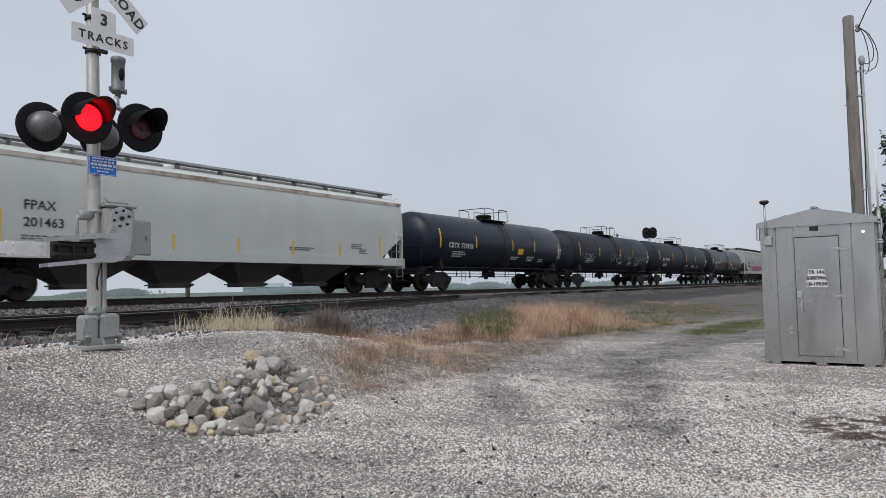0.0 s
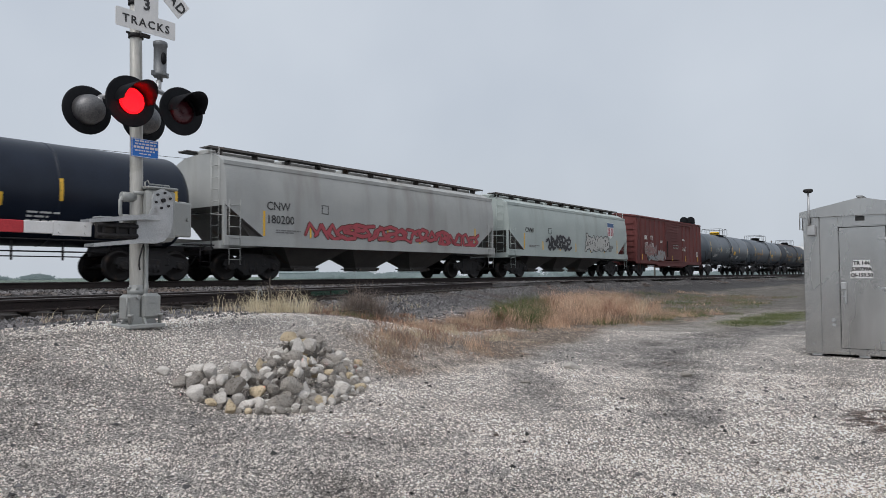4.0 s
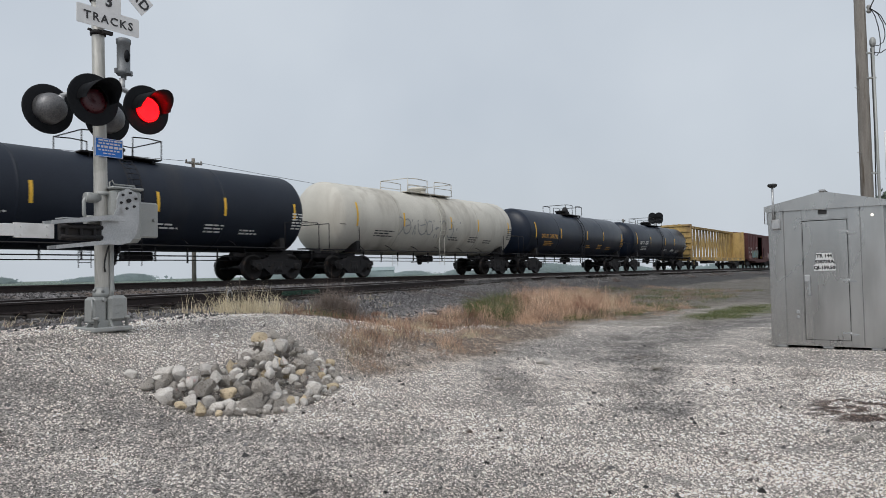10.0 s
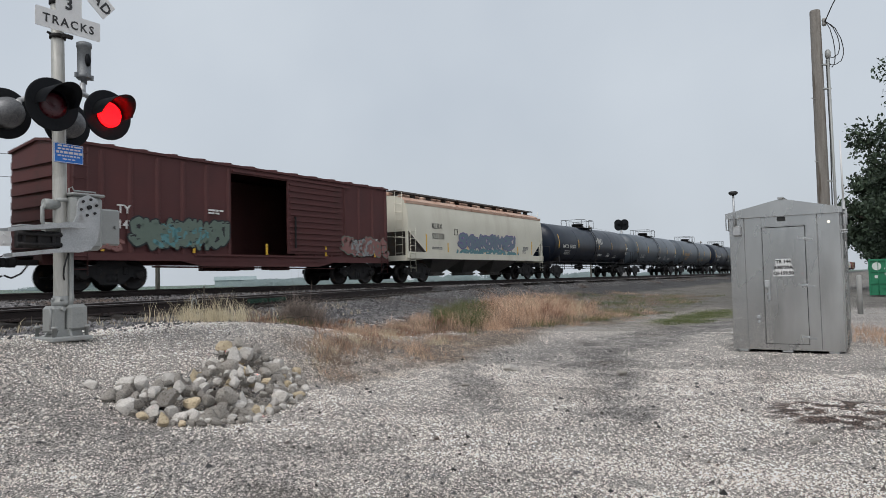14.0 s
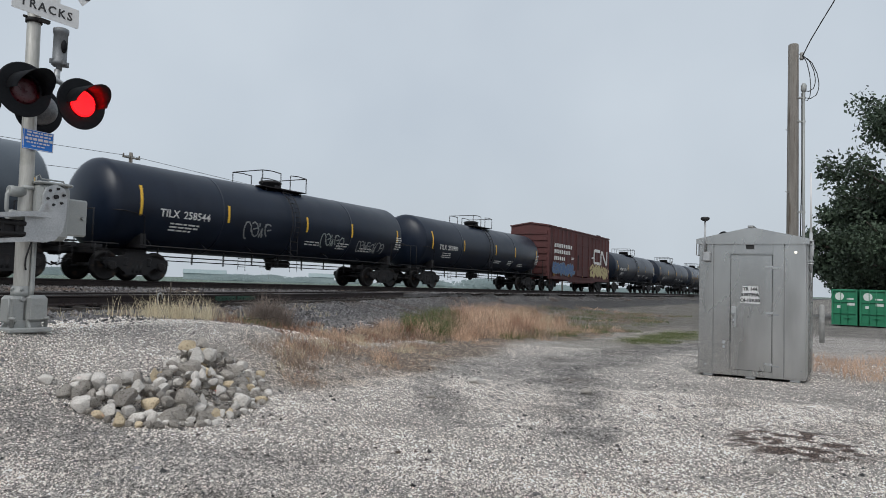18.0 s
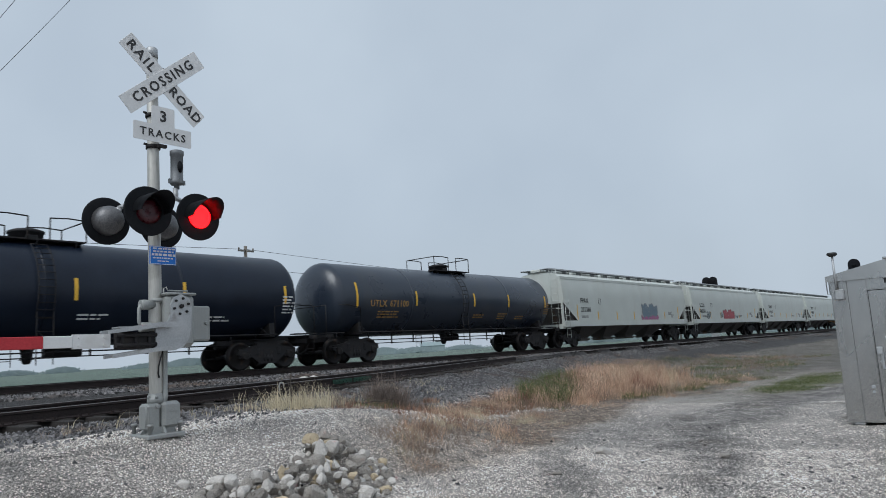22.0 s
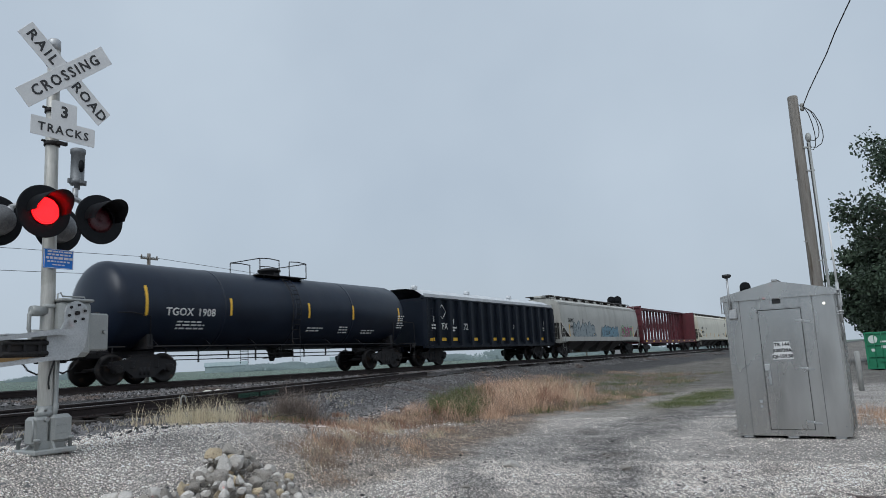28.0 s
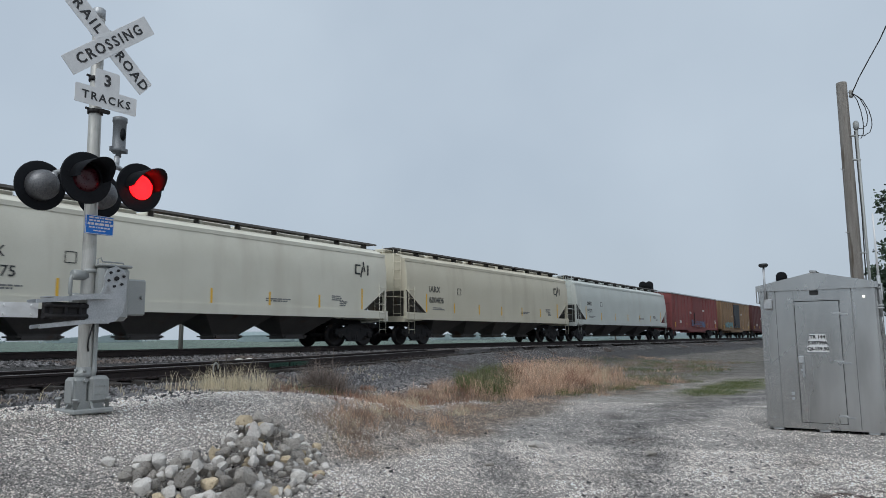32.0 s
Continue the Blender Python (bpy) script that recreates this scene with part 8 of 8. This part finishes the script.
def run(t):
    """How far the train has rolled after t seconds."""
    return 19.923 * t + 0.4784 * t * t / 32 - 0.1443 * t ** 3 / 1024


def build_train():
    n = lengths
    blk, dul, gry = "black tank car with yellow reflector strips", "faded black tank car streaked with grime", "dark grey tank car with a domed walkway"
    hopper_car(0, n(0), HOP_GREY, "light grey covered hopper with a rust-stained roof edge", (("FPAX", 0.35, 2.05, 2.9), ("201463", 0.35, 2.05, 2.45)), eave=EAVE_RUST)
    tank_car(1, n(1), TANK_BLACK, "glossy " + blk, "CBTX 721810", placard=True)
    tank_car(2, n(2), TANK_DULL, dul + " and graffiti", "", tags=((-6.2, -3.9, -0.75, -0.1, 6, "silver", "silver"), (-0.9, 1.1, -0.7, 0.0, 5, "silver", "silver"), (1.6, 3.1, -0.5, -0.1, 4, "grey", "grey"), (4.0, 6.5, -0.75, -0.15, 8, "silver", "silver")))
    tank_car(3, n(3), TANK_DULL, dul, "TILX 290019")
    tank_car(4, n(4), TANK_BLACK, "glossy " + blk + " and a placard", "CBTX 721997", placard=True, tags=((-5.0, -1.0, -0.95, -0.45, 9, "grey", "grey"),))
    hopper_car(5, n(5), HOP_DUSTY, "dusty grey covered hopper with a red graffiti band", (("CNW", 0.4, 1.6, 2.9), ("180200", 0.4, 1.6, 2.45)), ((-4.5, 6.5, 1.45, 2.15, 9, "red", "rust"),), bays=3, seed=1)
    hopper_car(6, n(6), HOP_SAGE, "pale sage covered hopper with white bubble graffiti and a shield", (("CNW", 0.35, 1.6, 2.9),), ((-3.6, -0.6, 1.45, 2.4, 4, "black", "grey"), (1.2, 4.6, 1.5, 2.6, 5, "white", "black")), bays=3, seed=1, shield=True)
    box_car(7, n(7), BOX_RED, "oxide red boxcar with faded graffiti along its foot", (("BK    TY", 0.42, -5.6, 2.75), ("150   170", 0.42, -5.6, 2.25)), ((-5.6, -3.4, 1.3, 2.25, 2, "fade", "grey"), (-3.2, -1.6, 1.15, 2.0, 2, "grey", "fade"), (-5.0, -1.8, 1.1, 1.5, 5, "grey", "slate"), (0.0, 1.4, 2.1, 2.4, 6, "white", "white"), (2.2, 3.1, 1.95, 2.3, 4, "white", "white")))
    tank_car(8, n(8), TANK_GREY, "dark grey tank car with white tags and a yellow placard", "", placard=True, tags=((-4.4, -2.4, -0.35, 0.15, 6, "silver", "silver"), (-1.4, -0.2, -0.35, 0.15, 5, "silver", "silver")), dome=STRIP)
    tank_car(9, n(9), TANK_GREY, gry + " and faded orange lettering", "UTLX 662614", ORANGE_DULL, placard=True, tags=((1.2, 2.2, -0.7, -0.2, 3, "silver", "silver"),))
    tank_car(10, n(10), TANK_RUSTY, "grey tank car with a rusted crown and scrawled tags", "UTLX 641844", ORANGE_DULL, placard=True, tags=((-2.0, -0.4, -0.8, -0.3, 5, "silver", "silver"), (1.0, 3.4, -0.75, -0.2, 7, "grey", "grey")), words=(("RAIL", 0.5, -5.9, 0.75, "silver"), ("KING", 0.5, -5.8, 0.35, "silver")), crown=CROWN_RUST)
    tank_car(11, n(11), TANK_WHITE, "white tank car with a long railed walkway", "", BLACK_PAINT, (), long_rail=True, placard=True, r=1.52, words=(("RAIL KING", 0.58, -3.8, -0.4, "black"), ("RAIL KING", 0.5, 2.3, -0.5, "slate")))
    tank_car(12, n(12), TANK_DULL, dul)
    tank_car(13, n(13), TANK_BEIGE, "soiled white tank car with a railed walkway", "", BLACK_PAINT, ((-3.5, 1.5, -0.7, 0.2, 9, "grey", "grey"),), long_rail=True, r=1.52)
    tank_car(14, n(14), TANK_BLACK, "glossy black tank car with orange lettering", "UTLX 205792", ORANGE_PAINT, long_rail=False, housing="split")
    tank_car(15, n(15), TANK_BLACK, blk + " and a small yellow placard", "SOTX 1257", housing="round", long_rail=True)
    centerbeam_car(16, n(16), BEAM_YELLOW, "empty yellow centerbeam flatcar with rust-stained trusses")
    box_car(17, n(17), BOX_BROWN, "brown boxcar with its side door open", (("BK    TY", 0.36, -6.9, 2.4), ("153   147", 0.36, -6.9, 1.95)), ((-5.4, -1.7, 1.2, 2.3, 6, "moss", "black"), (-4.6, -2.6, 1.3, 2.1, 3, "teal", "moss"), (-7.2, -5.6, 1.15, 1.6, 4, "fade", "rust"), (4.0, 7.2, 1.15, 2.0, 6, "fade", "moss"), (4.6, 6.2, 1.2, 2.0, 3, "grey", "black")), door=2.6)
    hopper_car(18, n(18), HOP_WHITE, "off-white covered hopper with a rusted roof and a purple mural", (("KLRX", 0.38, 2.0, 3.15), ("525103", 0.38, 2.0, 2.65)), ((-3.2, 4.0, 1.2, 1.75, 7, "teal", "slate"), (-3.0, 3.6, 1.6, 2.6, 6, "slate", "purple")), bays=3, roof=ROOF_RUST, seed=1)
    tank_car(19, n(19), TANK_BLACK, blk + " and white splashes", "NATX 250300", tags=((0.2, 1.6, 0.0, 0.6, 2, "white", "grey"),))
    tank_car(20, n(20), TANK_GREY, gry)
    tank_car(21, n(21), TANK_GREY, gry + " and orange lettering", "UTLX 662618", ORANGE_PAINT, ((1.6, 2.9, -0.95, -0.3, 5, "silver", "silver"),))
    tank_car(22, n(22), TANK_BLACK, blk, "TILX 258544", tags=((-2.6, -1.2, -0.75, -0.1, 4, "grey", "grey"), (1.7, 3.2, -0.8, -0.2, 5, "silver", "silver"), (4.2, 6.2, -0.85, -0.35, 8, "grey", "grey")), placard=False)
    tank_car(23, n(23), TANK_BLACK, "glossy " + blk, "TILX 250900")
    box_car(24, n(24), BOX_BROWN, "brown boxcar with white lettering and a blue and yellow mural", (), ((-6.6, -1.8, 1.15, 2.2, 6, "blue", "slate"), (1.8, 7.0, 1.15, 2.3, 7, "yellow", "rust")), logo=True, seed=5, zt=4.72)
    tank_car(25, n(25), TANK_BLACK, blk, "XOMX 110716")
    tank_car(26, n(26), TANK_BLACK, blk + " and tags", "", tags=((-6.0, -3.0, -0.75, -0.2, 9, "grey", "grey"),))
    tank_car(27, n(27), TANK_NAVY, "blue-grey tank car with faded orange lettering", "UTLX 671100", ORANGE_DULL)
    hopper_car(28, n(28), HOP_GREY, "light grey covered hopper with a pink tag", (("FPAX", 0.4, 1.9, 2.95), ("201366", 0.4, 1.9, 2.45)), ((1.1, 3.8, 1.15, 1.75, 5, "pink", "fade"), (1.2, 3.6, 1.5, 2.5, 5, "slate", "grey")))
    hopper_car(29, n(29), HOP_GREY, "light grey covered hopper with a red tag", (("ECUX", 0.4, 1.6, 2.9), ("860591", 0.4, 1.6, 2.45)), ((-1.8, 1.0, 1.25, 2.2, 5, "red", "rust"), (-5.9, -4.9, 1.45, 2.05, 5, "ink", "ink"), (1.2, 1.9, 1.45, 1.8, 3, "ink", "ink"), (-2.7, -2.1, 1.5, 2.0, 3, "ink", "ink")))
    hopper_car(30, n(30), HOP_GREY, "clean light grey covered hopper", (("DAKX", 0.4, 1.9, 2.95), ("495027", 0.4, 1.9, 2.45)))
    hopper_car(31, n(31), HOP_GREY, "clean light grey covered hopper", (("DAKX", 0.4, 1.9, 2.95), ("495028", 0.4, 1.9, 2.45)))
    flat_car(32, n(32), "long yellow flatcar with low empty racks")
    tank_car(33, n(33), TANK_BLACK, "clean " + blk, "TGOX 1908")
    gondola_car(34, n(34), "black ribbed gondola under grey-white covers")
    hopper_car(35, n(35), HOP_STAIN, "dusty grey covered hopper with a long mural along its foot", (("SAMX", 0.4, 1.3, 3.0), ("11683", 0.4, 1.3, 2.55)), ((-6.6, -2.2, 1.15, 2.5, 5, "steel", "ink"), (-0.9, 3.2, 1.2, 2.35, 5, "sky", "ink"), (3.6, 7.2, 1.3, 2.5, 7, "green", "green"), (4.0, 6.8, 1.25, 2.35, 4, "magenta", "white")), seed=1)
    centerbeam_car(36, n(36), BEAM_RED, "empty dark red centerbeam flatcar")
    hopper_car(37, n(37), HOP_WHITE, "cream covered hopper with a dark owner's emblem", (("IARX", 0.4, 1.7, 2.95), ("600375", 0.4, 1.7, 2.45)), logo="stroke", seed=1)
    hopper_car(38, n(38), HOP_CREAM, "cream covered hopper with a dark owner's emblem", (("IARX", 0.4, 1.7, 2.95), ("600406", 0.4, 1.7, 2.45)), logo="stroke", seed=1)
    hopper_car(39, n(39), HOP_GREY, "light grey covered hopper", (("IARX", 0.36, 1.7, 2.95), ("15371", 0.36, 1.7, 2.45)), seed=1)
    box_car(40, n(40), BOX_FACED, "faded red boxcar with a blue tag", (), ((-2.0, 3.0, 1.15, 1.9, 5, "blue", "rust"),), seed=9)
    box_car(41, n(41), BOX_TAN, "tan boxcar with a dark green door", (), ((-6.0, -2.0, 1.15, 1.9, 5, "teal", "rust"),), door_skin=GON_BLACK, seed=9)
    box_car(42, n(42), BOX_BROWN, "plain weathered brown boxcar", (), ())


def car_place(i, t):
    """Pose of a car: its rear end stands at ENDS, rolled on by run(t)."""
    L = lengths(i)
    s = ENDS[i + 1] - (L - 1.2) / 2 - run(t) + (0.7 if i in TANKS else 0.0)
    v = ps(TRACK_P, s, RAIL_Z)
    return pose(v.x, v.y, v.z, 0, 0, TURN)


build_train()

# ---- what moves ----
def motions():
    """The train rolls past at about twenty metres a second, its wheels turn, and the lit lamp changes sides."""
    times = [2.0 * k for k in range(17)]
    for i, car in CARS:
        walk(car, [(t, car_place(i, t)) for t in times])
    for sets, x in ((FRONT_SETS, -AXLE), (REAR_SETS, AXLE)):
        rows = [(k / FPS, pose(x, 0, WHEEL_R, 0, -math.degrees(run(k / FPS) / WHEEL_R) % 360, 0)) for k in range(32 * FPS + 1)]
        walk(sets[0], rows)
        keys = sets[0].animation_data
        for w in sets[1:]:
            w.rotation_mode = "QUATERNION"
            d = w.animation_data_create()
            d.action = keys.action
            d.action_slot = keys.action_slot
    a, b, y, z = SWITCH
    rows, side, t = [(0.0, pose(a, y, z))], 0, 0.43
    while t < 31.99:
        rows += [(t - 1 / FPS, pose((a, b)[side], y, z)), (t, pose((a, b)[1 - side], y, z))]
        side = 1 - side
        t += 0.657
    rows.append((32.0, pose((a, b)[side], y, z)))
    walk(glow, rows)


motions()
